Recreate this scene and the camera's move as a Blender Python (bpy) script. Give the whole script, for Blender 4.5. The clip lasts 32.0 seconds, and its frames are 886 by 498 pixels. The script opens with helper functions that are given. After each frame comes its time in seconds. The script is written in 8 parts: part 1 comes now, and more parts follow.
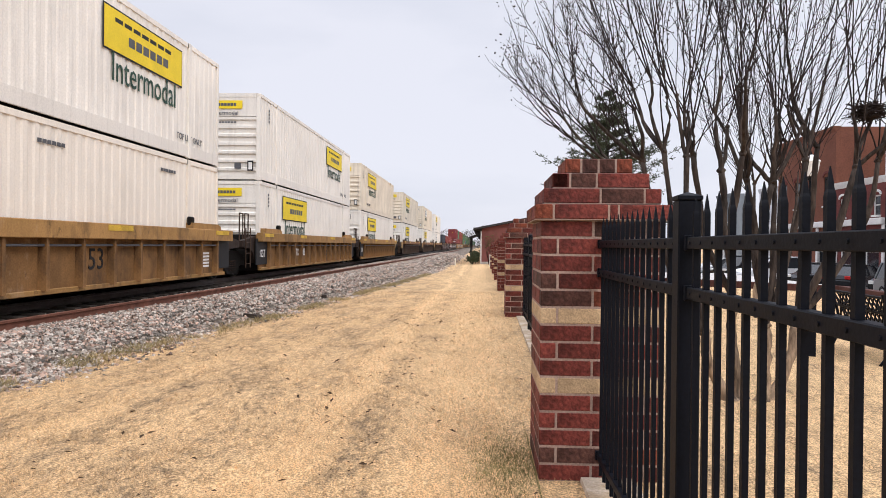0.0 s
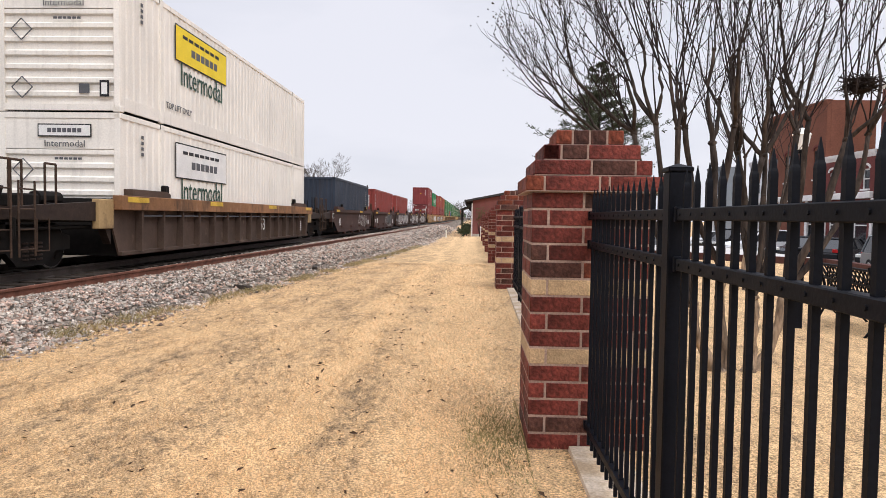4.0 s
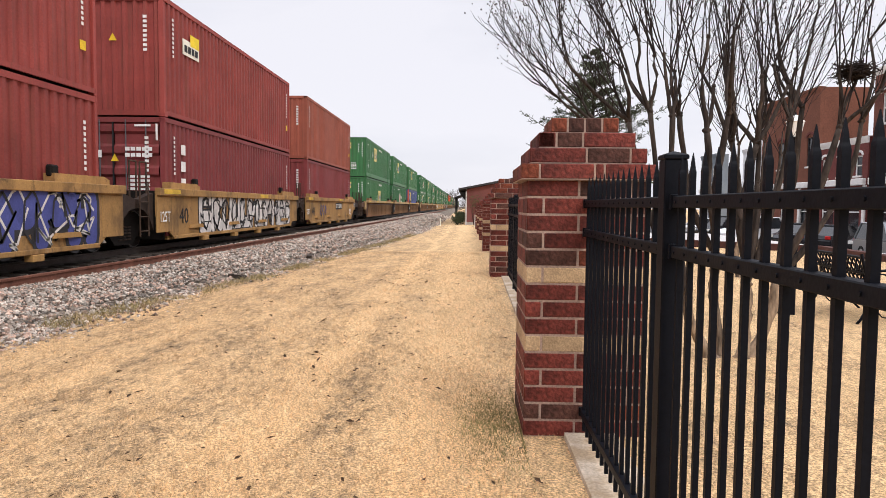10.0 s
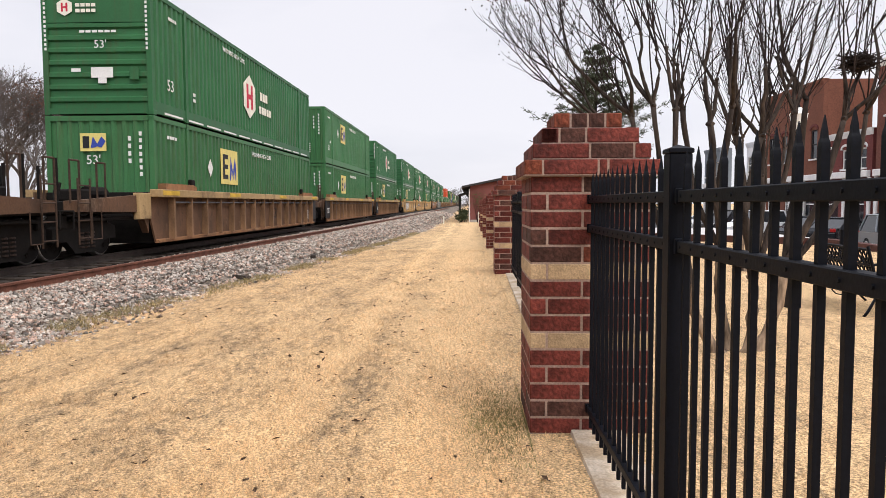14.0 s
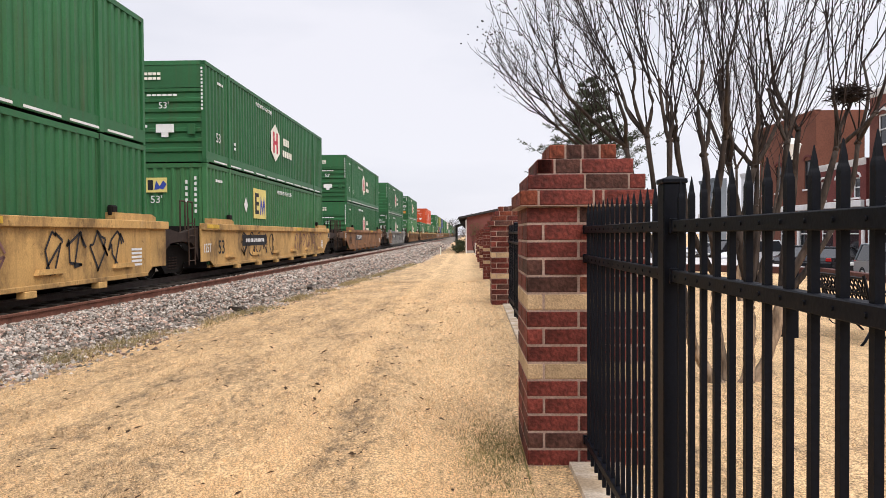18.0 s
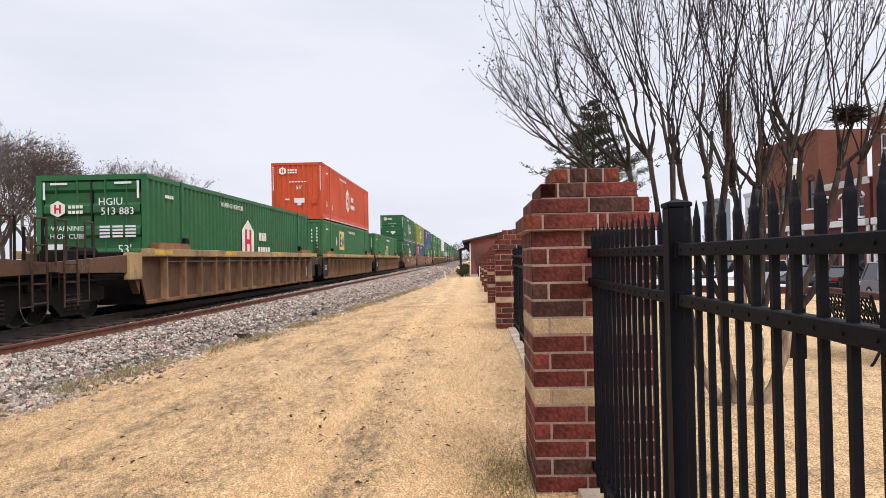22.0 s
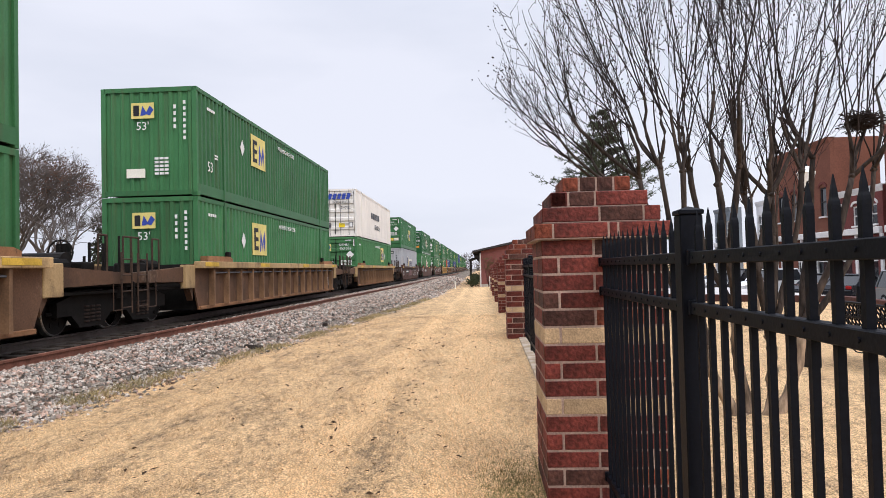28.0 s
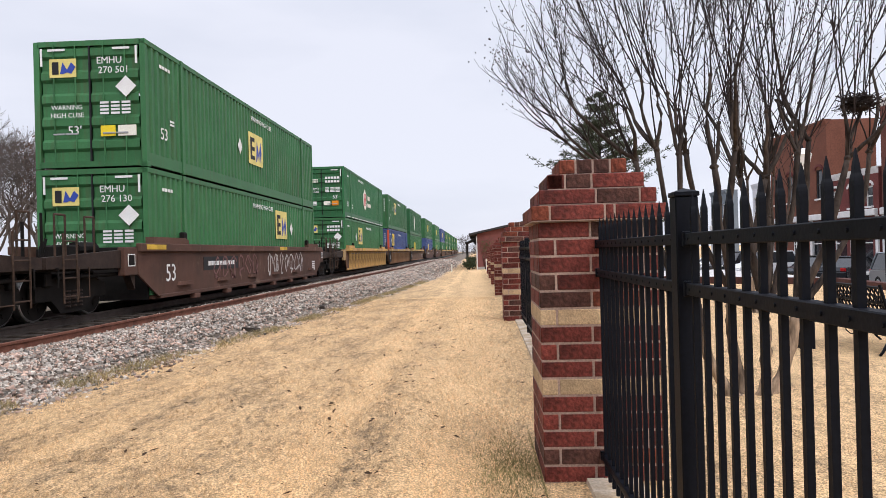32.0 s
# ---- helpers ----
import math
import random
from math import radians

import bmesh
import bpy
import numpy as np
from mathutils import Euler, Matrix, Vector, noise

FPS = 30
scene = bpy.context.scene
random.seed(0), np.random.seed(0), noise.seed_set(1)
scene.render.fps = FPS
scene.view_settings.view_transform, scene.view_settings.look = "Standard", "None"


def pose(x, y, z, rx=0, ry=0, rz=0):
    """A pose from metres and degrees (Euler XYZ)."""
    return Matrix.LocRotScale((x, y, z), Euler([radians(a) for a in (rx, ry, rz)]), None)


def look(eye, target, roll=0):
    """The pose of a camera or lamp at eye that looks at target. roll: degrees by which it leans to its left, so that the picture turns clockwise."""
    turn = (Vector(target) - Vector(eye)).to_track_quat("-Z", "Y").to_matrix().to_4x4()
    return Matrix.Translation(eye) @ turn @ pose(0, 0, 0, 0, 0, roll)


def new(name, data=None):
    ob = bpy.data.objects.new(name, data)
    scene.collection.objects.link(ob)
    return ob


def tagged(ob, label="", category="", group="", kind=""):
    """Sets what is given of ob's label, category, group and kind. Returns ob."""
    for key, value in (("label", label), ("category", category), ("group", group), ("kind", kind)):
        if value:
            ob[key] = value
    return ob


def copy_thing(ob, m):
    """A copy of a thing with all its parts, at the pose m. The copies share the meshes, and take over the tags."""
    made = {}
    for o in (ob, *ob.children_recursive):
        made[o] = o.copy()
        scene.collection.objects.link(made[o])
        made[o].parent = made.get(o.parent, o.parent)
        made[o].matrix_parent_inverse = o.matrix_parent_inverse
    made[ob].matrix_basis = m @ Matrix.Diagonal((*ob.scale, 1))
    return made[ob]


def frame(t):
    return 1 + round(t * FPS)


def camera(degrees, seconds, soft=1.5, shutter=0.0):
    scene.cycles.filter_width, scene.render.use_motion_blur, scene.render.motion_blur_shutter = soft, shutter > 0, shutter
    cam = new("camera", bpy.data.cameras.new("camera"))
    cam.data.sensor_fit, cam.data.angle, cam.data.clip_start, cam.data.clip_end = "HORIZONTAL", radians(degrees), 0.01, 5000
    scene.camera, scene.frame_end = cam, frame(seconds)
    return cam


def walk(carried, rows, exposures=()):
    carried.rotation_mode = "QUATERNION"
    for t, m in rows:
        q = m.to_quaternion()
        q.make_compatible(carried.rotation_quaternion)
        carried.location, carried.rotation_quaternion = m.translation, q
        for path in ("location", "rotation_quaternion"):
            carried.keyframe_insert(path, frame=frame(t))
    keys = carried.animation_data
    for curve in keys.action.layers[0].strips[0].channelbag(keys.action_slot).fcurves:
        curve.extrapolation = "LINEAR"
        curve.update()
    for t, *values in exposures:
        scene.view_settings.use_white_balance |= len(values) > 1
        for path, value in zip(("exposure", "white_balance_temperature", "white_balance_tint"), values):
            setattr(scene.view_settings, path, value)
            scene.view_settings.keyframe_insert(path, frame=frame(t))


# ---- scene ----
cam = camera(64.6, 32.0, soft=0.85)
PATH = [
    (0, (-0.3463, 0.3501, 1.3705), (-0.4523, 2.3471, 1.3595), 0.6),
    (0.5, (-0.3446, 0.3559, 1.3694), (-0.4506, 2.3529, 1.3464), 0.7),
    (1, (-0.3463, 0.3569, 1.3705), (-0.4513, 2.3539, 1.3405), 0.6),
    (1.5, (-0.3458, 0.3557, 1.368), (-0.4468, 2.3527, 1.331), 0.6),
    (2, (-0.3452, 0.354, 1.37), (-0.4402, 2.352, 1.324), 0.6),
    (2.5, (-0.344, 0.3513, 1.3681), (-0.433, 2.3483, 1.3111), 0.8),
    (3, (-0.3461, 0.3492, 1.3678), (-0.4241, 2.3462, 1.2978), 0.7),
    (3.5, (-0.3445, 0.3517, 1.3654), (-0.4205, 2.3487, 1.2844), 0.8),
    (5.5, (-0.3493, 0.357, 1.3654), (-0.4393, 2.352, 1.2584), 0.8),
    (6, (-0.3522, 0.3661, 1.3653), (-0.4382, 2.3611, 1.2563), 0.7),
    (6.5, (-0.3517, 0.3709, 1.3622), (-0.4427, 2.3659, 1.2482), 0.8),
    (7, (-0.3526, 0.3732, 1.3614), (-0.4556, 2.3672, 1.2454), 0.7),
    (7.5, (-0.3549, 0.3701, 1.3623), (-0.4609, 2.3641, 1.2463), 0.6),
    (8, (-0.3518, 0.3614, 1.3624), (-0.4548, 2.3554, 1.2444), 0.6),
    (8.5, (-0.3551, 0.3527, 1.3608), (-0.4511, 2.3467, 1.2358), 0.7),
    (9, (-0.3542, 0.3487, 1.364), (-0.4422, 2.3427, 1.236), 0.6),
    (9.5, (-0.3501, 0.3459, 1.365), (-0.4261, 2.3409, 1.24), 0.6),
    (10, (-0.3521, 0.3482, 1.3654), (-0.4141, 2.3432, 1.2424), 0.6),
    (10.5, (-0.3521, 0.3525, 1.3648), (-0.4011, 2.3475, 1.2418), 0.5),
    (11, (-0.3518, 0.3553, 1.3645), (-0.3908, 2.3513, 1.2425), 0.4),
    (11.5, (-0.3518, 0.3581, 1.3639), (-0.3878, 2.3541, 1.2419), 0.4),
    (12, (-0.353, 0.3604, 1.363), (-0.396, 2.3564, 1.24), 0.3),
    (12.5, (-0.3543, 0.3615, 1.3645), (-0.4073, 2.3575, 1.2405), 0.1),
    (13, (-0.3534, 0.3664, 1.3631), (-0.4124, 2.3624, 1.2401), 0.1),
    (13.5, (-0.3498, 0.3685, 1.3642), (-0.4168, 2.3635, 1.2402), -0.1),
    (14, (-0.3518, 0.3686, 1.3642), (-0.4248, 2.3636, 1.2352), -0.2),
    (14.5, (-0.3535, 0.3684, 1.3614), (-0.4275, 2.3624, 1.2304), -0.2),
    (16.5, (-0.3496, 0.3646, 1.368), (-0.4246, 2.3626, 1.308), -0.2),
    (17, (-0.3516, 0.361, 1.3665), (-0.4276, 2.358, 1.3115), -0.2),
    (17.5, (-0.3508, 0.3613, 1.3629), (-0.4238, 2.3593, 1.3119), -0.2),
    (18, (-0.3483, 0.3612, 1.363), (-0.4123, 2.3592, 1.322), -0.4),
    (18.5, (-0.3484, 0.36, 1.3673), (-0.4064, 2.359, 1.3353), -0.7),
    (19, (-0.3459, 0.3609, 1.367), (-0.4069, 2.3599, 1.338), -0.6),
    (19.5, (-0.3454, 0.361, 1.3692), (-0.4134, 2.36, 1.3432), -0.9),
    (20, (-0.3475, 0.3561, 1.3677), (-0.4225, 2.3551, 1.3487), -1.0),
    (20.5, (-0.3485, 0.3544, 1.3692), (-0.4235, 2.3524, 1.3622), -1.1),
    (21, (-0.3477, 0.3598, 1.3676), (-0.4227, 2.3578, 1.3766), -1.0),
    (21.5, (-0.3523, 0.3639, 1.3714), (-0.4253, 2.3629, 1.3934), -1.0),
    (22, (-0.3507, 0.3661, 1.3723), (-0.4257, 2.3651, 1.3993), -1.1),
    (22.5, (-0.3488, 0.3688, 1.3742), (-0.4278, 2.3668, 1.4012), -1.3),
    (23, (-0.3499, 0.3698, 1.3715), (-0.4419, 2.3678, 1.3995), -1.3),
    (23.5, (-0.3502, 0.3678, 1.372), (-0.4492, 2.3658, 1.41), -1.2),
    (24, (-0.3513, 0.3641, 1.3719), (-0.4473, 2.3611, 1.4249), -1.1),
    (24.5, (-0.3514, 0.364, 1.3703), (-0.4364, 2.361, 1.4383), -1.1),
    (25, (-0.3509, 0.366, 1.3678), (-0.4309, 2.363, 1.4428), -1.1),
    (25.5, (-0.3502, 0.365, 1.3681), (-0.4362, 2.362, 1.4431), -1.3),
    (27.5, (-0.3526, 0.3671, 1.3672), (-0.4596, 2.3631, 1.4202), -1.2),
    (28, (-0.352, 0.3697, 1.3682), (-0.455, 2.3657, 1.4252), -1.4),
    (28.5, (-0.3524, 0.3702, 1.3707), (-0.4514, 2.3672, 1.4247), -1.2),
    (29, (-0.3531, 0.3648, 1.368), (-0.4511, 2.3618, 1.413), -1.0),
    (29.5, (-0.3583, 0.3548, 1.3652), (-0.4623, 2.3518, 1.3982), -0.9),
    (30, (-0.3596, 0.3488, 1.3647), (-0.4726, 2.3448, 1.3897), -0.8),
    (30.5, (-0.3567, 0.3518, 1.3659), (-0.4737, 2.3478, 1.3829), -1.0),
    (31, (-0.3563, 0.3532, 1.3668), (-0.4723, 2.3502, 1.3798), -1.2),
    (31.5, (-0.3538, 0.3525, 1.3652), (-0.4618, 2.3495, 1.3772), -1.3),
    (32, (-0.3558, 0.3501, 1.3643), (-0.4498, 2.3471, 1.3723), -1.5),
]
walk(cam, [(t, look(eye, target, roll)) for t, eye, target, roll in PATH], [(0, -0.04, 6300, 10), (4, -0.03, 6400, 10), (8, 0.03, 6500, 10), (12, 0.06, 6560, 10), (18, 0.05, 6500, 10), (22, 0.02, 6350, 10), (26, 0.0, 6200, 10), (32, 0.0, 6200, 10)])

# ---- light: a bright overcast sky and a very soft sun ----
world = bpy.data.worlds.new("world")
scene.world = world
world.use_nodes = True
wn = world.node_tree.nodes
wl = world.node_tree.links
w_bg = wn["Background"]
w_sky = wn.new("ShaderNodeTexSky")
w_sky.sky_type = "NISHITA"
w_sky.sun_disc = False
w_sky.sun_elevation, w_sky.sun_rotation = radians(46), radians(217)
w_co = wn.new("ShaderNodeTexCoord")
w_map = wn.new("ShaderNodeMapping")
w_map.inputs["Scale"].default_value = (1.0, 1.0, 3.5)
w_noise = wn.new("ShaderNodeTexNoise")
w_noise.inputs["Scale"].default_value = 1.6
w_noise.inputs["Detail"].default_value = 5
w_ramp = wn.new("ShaderNodeValToRGB")
w_ramp.color_ramp.elements[0].position, w_ramp.color_ramp.elements[0].color = 0.34, (6.6, 6.75, 7.55, 1)
w_ramp.color_ramp.elements[1].position, w_ramp.color_ramp.elements[1].color = 0.62, (8.1, 8.05, 8.7, 1)
w_mix = wn.new("ShaderNodeMixRGB")
w_mix.inputs["Fac"].default_value = 0.94
wl.new(w_co.outputs["Generated"], w_map.inputs["Vector"])
wl.new(w_map.outputs[0], w_noise.inputs["Vector"])
wl.new(w_noise.outputs["Fac"], w_ramp.inputs["Fac"])
wl.new(w_sky.outputs[0], w_mix.inputs["Color1"])
wl.new(w_ramp.outputs[0], w_mix.inputs["Color2"])
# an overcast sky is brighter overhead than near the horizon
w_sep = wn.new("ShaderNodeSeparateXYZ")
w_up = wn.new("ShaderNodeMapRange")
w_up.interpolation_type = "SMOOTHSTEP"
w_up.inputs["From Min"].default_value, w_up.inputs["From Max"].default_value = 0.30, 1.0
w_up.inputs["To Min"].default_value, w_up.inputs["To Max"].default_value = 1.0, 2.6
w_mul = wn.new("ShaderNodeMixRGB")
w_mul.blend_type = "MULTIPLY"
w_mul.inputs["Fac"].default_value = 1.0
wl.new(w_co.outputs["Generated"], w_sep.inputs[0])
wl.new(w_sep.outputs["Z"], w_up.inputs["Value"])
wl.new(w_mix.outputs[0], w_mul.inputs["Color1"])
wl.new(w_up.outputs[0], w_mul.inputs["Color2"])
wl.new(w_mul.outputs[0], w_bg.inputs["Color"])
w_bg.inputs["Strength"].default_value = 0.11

sun = new("sun", bpy.data.lights.new("sun", "SUN"))
sun.data.energy, sun.data.angle, sun.data.color = 1.65, radians(35), (1.0, 0.96, 0.9)
sun.matrix_world = look((12, -16, 21), (0, 0, 0))


# ---- materials ----
def mat(name, col, rough=0.7, metal=0.0, amp=0.2, scale=2.0, grain=60.0, fine=0.15, bump=0.1, rnd=0.0, streak=0.0, dark=None, stretch=(1, 1, 1), dist=0.01, isl=0.0, p0=0.32, p1=0.66, spec=0.22, grime=0.0):
    """Procedural surface: broad stains, fine grain, relief, a little difference from piece to piece."""
    m = bpy.data.materials.new(name)
    m.use_nodes = True
    n, l = m.node_tree.nodes, m.node_tree.links
    b = n["Principled BSDF"]
    b.inputs["Roughness"].default_value, b.inputs["Metallic"].default_value = rough, metal
    b.inputs["Specular IOR Level"].default_value = spec
    co = n.new("ShaderNodeTexCoord")
    mp = n.new("ShaderNodeMapping")
    mp.inputs["Scale"].default_value = stretch
    l.new(co.outputs["Object"], mp.inputs["Vector"])
    big = n.new("ShaderNodeTexNoise")
    big.inputs["Scale"].default_value, big.inputs["Detail"].default_value, big.inputs["Roughness"].default_value = scale, 6, 0.62
    small = n.new("ShaderNodeTexNoise")
    small.inputs["Scale"].default_value, small.inputs["Detail"].default_value = grain, 3
    l.new(mp.outputs[0], big.inputs["Vector"])
    l.new(mp.outputs[0], small.inputs["Vector"])
    ramp = n.new("ShaderNodeValToRGB")
    lo = dark if dark else tuple(c * (1 - amp) for c in col)
    hi = tuple(min(1, c * (1 + amp * 0.6)) for c in col)
    ramp.color_ramp.elements[0].position, ramp.color_ramp.elements[0].color = p0, (*lo, 1)
    ramp.color_ramp.elements[1].position, ramp.color_ramp.elements[1].color = p1, (*hi, 1)
    l.new(big.outputs["Fac"], ramp.inputs["Fac"])
    mul = n.new("ShaderNodeMixRGB")
    mul.blend_type = "MULTIPLY"
    mul.inputs["Fac"].default_value = 1.0
    rmp = n.new("ShaderNodeMapRange")
    rmp.inputs["From Min"].default_value, rmp.inputs["From Max"].default_value = 0.3, 0.7
    rmp.inputs["To Min"].default_value, rmp.inputs["To Max"].default_value = 1 - fine, 1 + fine * 0.6
    l.new(small.outputs["Fac"], rmp.inputs["Value"])
    l.new(ramp.outputs[0], mul.inputs["Color1"])
    l.new(rmp.outputs[0], mul.inputs["Color2"])
    out = mul.outputs[0]
    if rnd:
        info = n.new("ShaderNodeObjectInfo")
        r2 = n.new("ShaderNodeMapRange")
        r2.inputs["To Min"].default_value, r2.inputs["To Max"].default_value = 1 - rnd, 1 + rnd
        l.new(info.outputs["Random"], r2.inputs["Value"])
        m2 = n.new("ShaderNodeMixRGB")
        m2.blend_type = "MULTIPLY"
        m2.inputs["Fac"].default_value = 1.0
        l.new(out, m2.inputs["Color1"])
        l.new(r2.outputs[0], m2.inputs["Color2"])
        out = m2.outputs[0]
    if isl:
        geo = n.new("ShaderNodeNewGeometry")
        r4 = n.new("ShaderNodeMapRange")
        r4.inputs["To Min"].default_value, r4.inputs["To Max"].default_value = 1 - isl, 1 + isl
        l.new(geo.outputs["Random Per Island"], r4.inputs["Value"])
        m4 = n.new("ShaderNodeMixRGB")
        m4.blend_type = "MULTIPLY"
        m4.inputs["Fac"].default_value = 1.0
        l.new(out, m4.inputs["Color1"])
        l.new(r4.outputs[0], m4.inputs["Color2"])
        out = m4.outputs[0]
    if streak:
        sm = n.new("ShaderNodeMapping")
        sm.inputs["Scale"].default_value = (6, 6, 0.35)
        l.new(co.outputs["Object"], sm.inputs["Vector"])
        st = n.new("ShaderNodeTexNoise")
        st.inputs["Scale"].default_value, st.inputs["Detail"].default_value = 1.3, 5
        l.new(sm.outputs[0], st.inputs["Vector"])
        sr = n.new("ShaderNodeMapRange")
        sr.inputs["From Min"].default_value, sr.inputs["From Max"].default_value = 0.52, 0.75
        sr.inputs["To Max"].default_value = streak
        l.new(st.outputs["Fac"], sr.inputs["Value"])
        m3 = n.new("ShaderNodeMixRGB")
        m3.inputs["Color2"].default_value = (0.09, 0.05, 0.03, 1)
        l.new(sr.outputs[0], m3.inputs["Fac"])
        l.new(out, m3.inputs["Color1"])
        out = m3.outputs[0]
    if grime:
        # patches of old oil, rust and road dirt with ragged edges
        for sc, lo, hi, tint, k in ((0.9, 0.50, 0.63, (0.052, 0.033, 0.024, 1), grime), (2.3, 0.60, 0.68, (0.42, 0.30, 0.20, 1), grime * 0.45), (5.0, 0.60, 0.66, (0.035, 0.022, 0.017, 1), grime * 0.8)):
            gm = n.new("ShaderNodeMapping")
            gm.inputs["Scale"].default_value = (1, 1, 0.6)
            gm.inputs["Location"].default_value = (sc, 3 * sc, 0)
            l.new(co.outputs["Object"], gm.inputs["Vector"])
            gn = n.new("ShaderNodeTexNoise")
            gn.inputs["Scale"].default_value, gn.inputs["Detail"].default_value, gn.inputs["Roughness"].default_value = sc, 9, 0.68
            l.new(gm.outputs[0], gn.inputs["Vector"])
            gr = n.new("ShaderNodeMapRange")
            gr.inputs["From Min"].default_value, gr.inputs["From Max"].default_value, gr.inputs["To Max"].default_value = lo, hi, k
            l.new(gn.outputs["Fac"], gr.inputs["Value"])
            g3 = n.new("ShaderNodeMixRGB")
            g3.inputs["Color2"].default_value = tint
            l.new(gr.outputs[0], g3.inputs["Fac"])
            l.new(out, g3.inputs["Color1"])
            out = g3.outputs[0]
    l.new(out, b.inputs["Base Color"])
    if bump:
        bp = n.new("ShaderNodeBump")
        bp.inputs["Strength"].default_value, bp.inputs["Distance"].default_value = bump, dist
        l.new(small.outputs["Fac"], bp.inputs["Height"])
        l.new(bp.outputs[0], b.inputs["Normal"])
    return m


def lawn_mat(name, light, mid, dark, grain, fine, bump, isl):
    """Dormant turf: streaky flecks along the track, worn wheel lines, bits of bare soil."""
    m = bpy.data.materials.new(name)
    m.use_nodes = True
    n, l = m.node_tree.nodes, m.node_tree.links
    b = n["Principled BSDF"]
    b.inputs["Roughness"].default_value, b.inputs["Specular IOR Level"].default_value = 0.95, 0.15
    co = n.new("ShaderNodeTexCoord")

    def noise_at(scale, stretch, detail, rough):
        mp = n.new("ShaderNodeMapping")
        mp.inputs["Scale"].default_value = stretch
        l.new(co.outputs["Object"], mp.inputs["Vector"])
        t = n.new("ShaderNodeTexNoise")
        t.inputs["Scale"].default_value, t.inputs["Detail"].default_value, t.inputs["Roughness"].default_value = scale, detail, rough
        l.new(mp.outputs[0], t.inputs["Vector"])
        return t.outputs["Fac"]

    def calc(op, a, c):
        k = n.new("ShaderNodeMath")
        k.operation = op
        for s, v in zip(k.inputs, (a, c)):
            if isinstance(v, (int, float)):
                s.default_value = v
            else:
                l.new(v, s)
        return k.outputs[0]

    def span(v, lo, hi, to0, to1):
        k = n.new("ShaderNodeMapRange")
        k.interpolation_type = "SMOOTHSTEP"
        for s, w in zip(("From Min", "From Max", "To Min", "To Max"), (lo, hi, to0, to1)):
            k.inputs[s].default_value = w
        l.new(v, k.inputs["Value"])
        return k.outputs[0]

    fleck = noise_at(15.0, (1.0, 0.5, 1), 8, 0.78)
    patch = noise_at(2.4, (1.0, 0.32, 1), 8, 0.7)
    sep = n.new("ShaderNodeSeparateXYZ")
    l.new(co.outputs["Object"], sep.inputs[0])
    x = calc("ADD", sep.outputs["X"], calc("MULTIPLY", calc("SUBTRACT", noise_at(0.22, (1, 1, 1), 3, 0.6), 0.5), 0.8))
    lines = calc("MAXIMUM", span(calc("ABSOLUTE", calc("ADD", x, 1.55), 0), 0.03, 0.24, 1, 0), span(calc("ABSOLUTE", calc("ADD", x, 0.45), 0), 0.25, 0.6, 1, 0))
    # trampled, darker turf beside and between the wheel lines
    worn = span(calc("ABSOLUTE", calc("ADD", x, 1.2), 0), 0.04, 0.26, 1, 0)
    worn = calc("MULTIPLY", worn, span(noise_at(0.9, (1, 0.5, 1), 5, 0.65), 0.42, 0.6, 0.1, 1))
    worn = calc("MULTIPLY", worn, span(sep.outputs["Y"], 6.5, 13, 1, 0.2))
    fac = calc("ADD", fleck, calc("ADD", calc("MULTIPLY", calc("SUBTRACT", patch, 0.5), 0.68), calc("SUBTRACT", calc("MULTIPLY", lines, 0.10), calc("ADD", calc("MULTIPLY", worn, 0.09), span(x, -2.2, -1.3, 0.045, 0)))))
    ramp = n.new("ShaderNodeValToRGB")
    ramp.color_ramp.elements.new(0.49)
    for k, (p, c) in enumerate(((0.30, dark), (0.47, mid), (0.64, light))):
        ramp.color_ramp.elements[k].position, ramp.color_ramp.elements[k].color = p, (*c, 1)
    l.new(fac, ramp.inputs["Fac"])
    out = ramp.outputs[0]
    soil = n.new("ShaderNodeMixRGB")
    soil.inputs["Color2"].default_value = (0.17, 0.105, 0.06, 1)
    l.new(span(noise_at(9.0, (1.0, 0.6, 1), 6, 0.7), 0.60, 0.70, 0, 0.6), soil.inputs["Fac"])
    l.new(out, soil.inputs["Color1"])
    out = soil.outputs[0]
    small = noise_at(grain, (1, 1, 1), 3, 0.5)
    tone = [span(small, 0.3, 0.7, 1 - fine, 1 + fine * 0.6)]
    if isl:
        geo = n.new("ShaderNodeNewGeometry")
        tone.append(span(geo.outputs["Random Per Island"], 0, 1, 1 - isl, 1 + isl))
    for t in tone:
        k = n.new("ShaderNodeMixRGB")
        k.blend_type = "MULTIPLY"
        k.inputs["Fac"].default_value = 1.0
        l.new(out, k.inputs["Color1"])
        l.new(t, k.inputs["Color2"])
        out = k.outputs[0]
    l.new(out, b.inputs["Base Color"])
    if bump:
        bp = n.new("ShaderNodeBump")
        bp.inputs["Strength"].default_value, bp.inputs["Distance"].default_value = bump, 0.025
        l.new(small, bp.inputs["Height"])
        l.new(bp.outputs[0], b.inputs["Normal"])
    return m


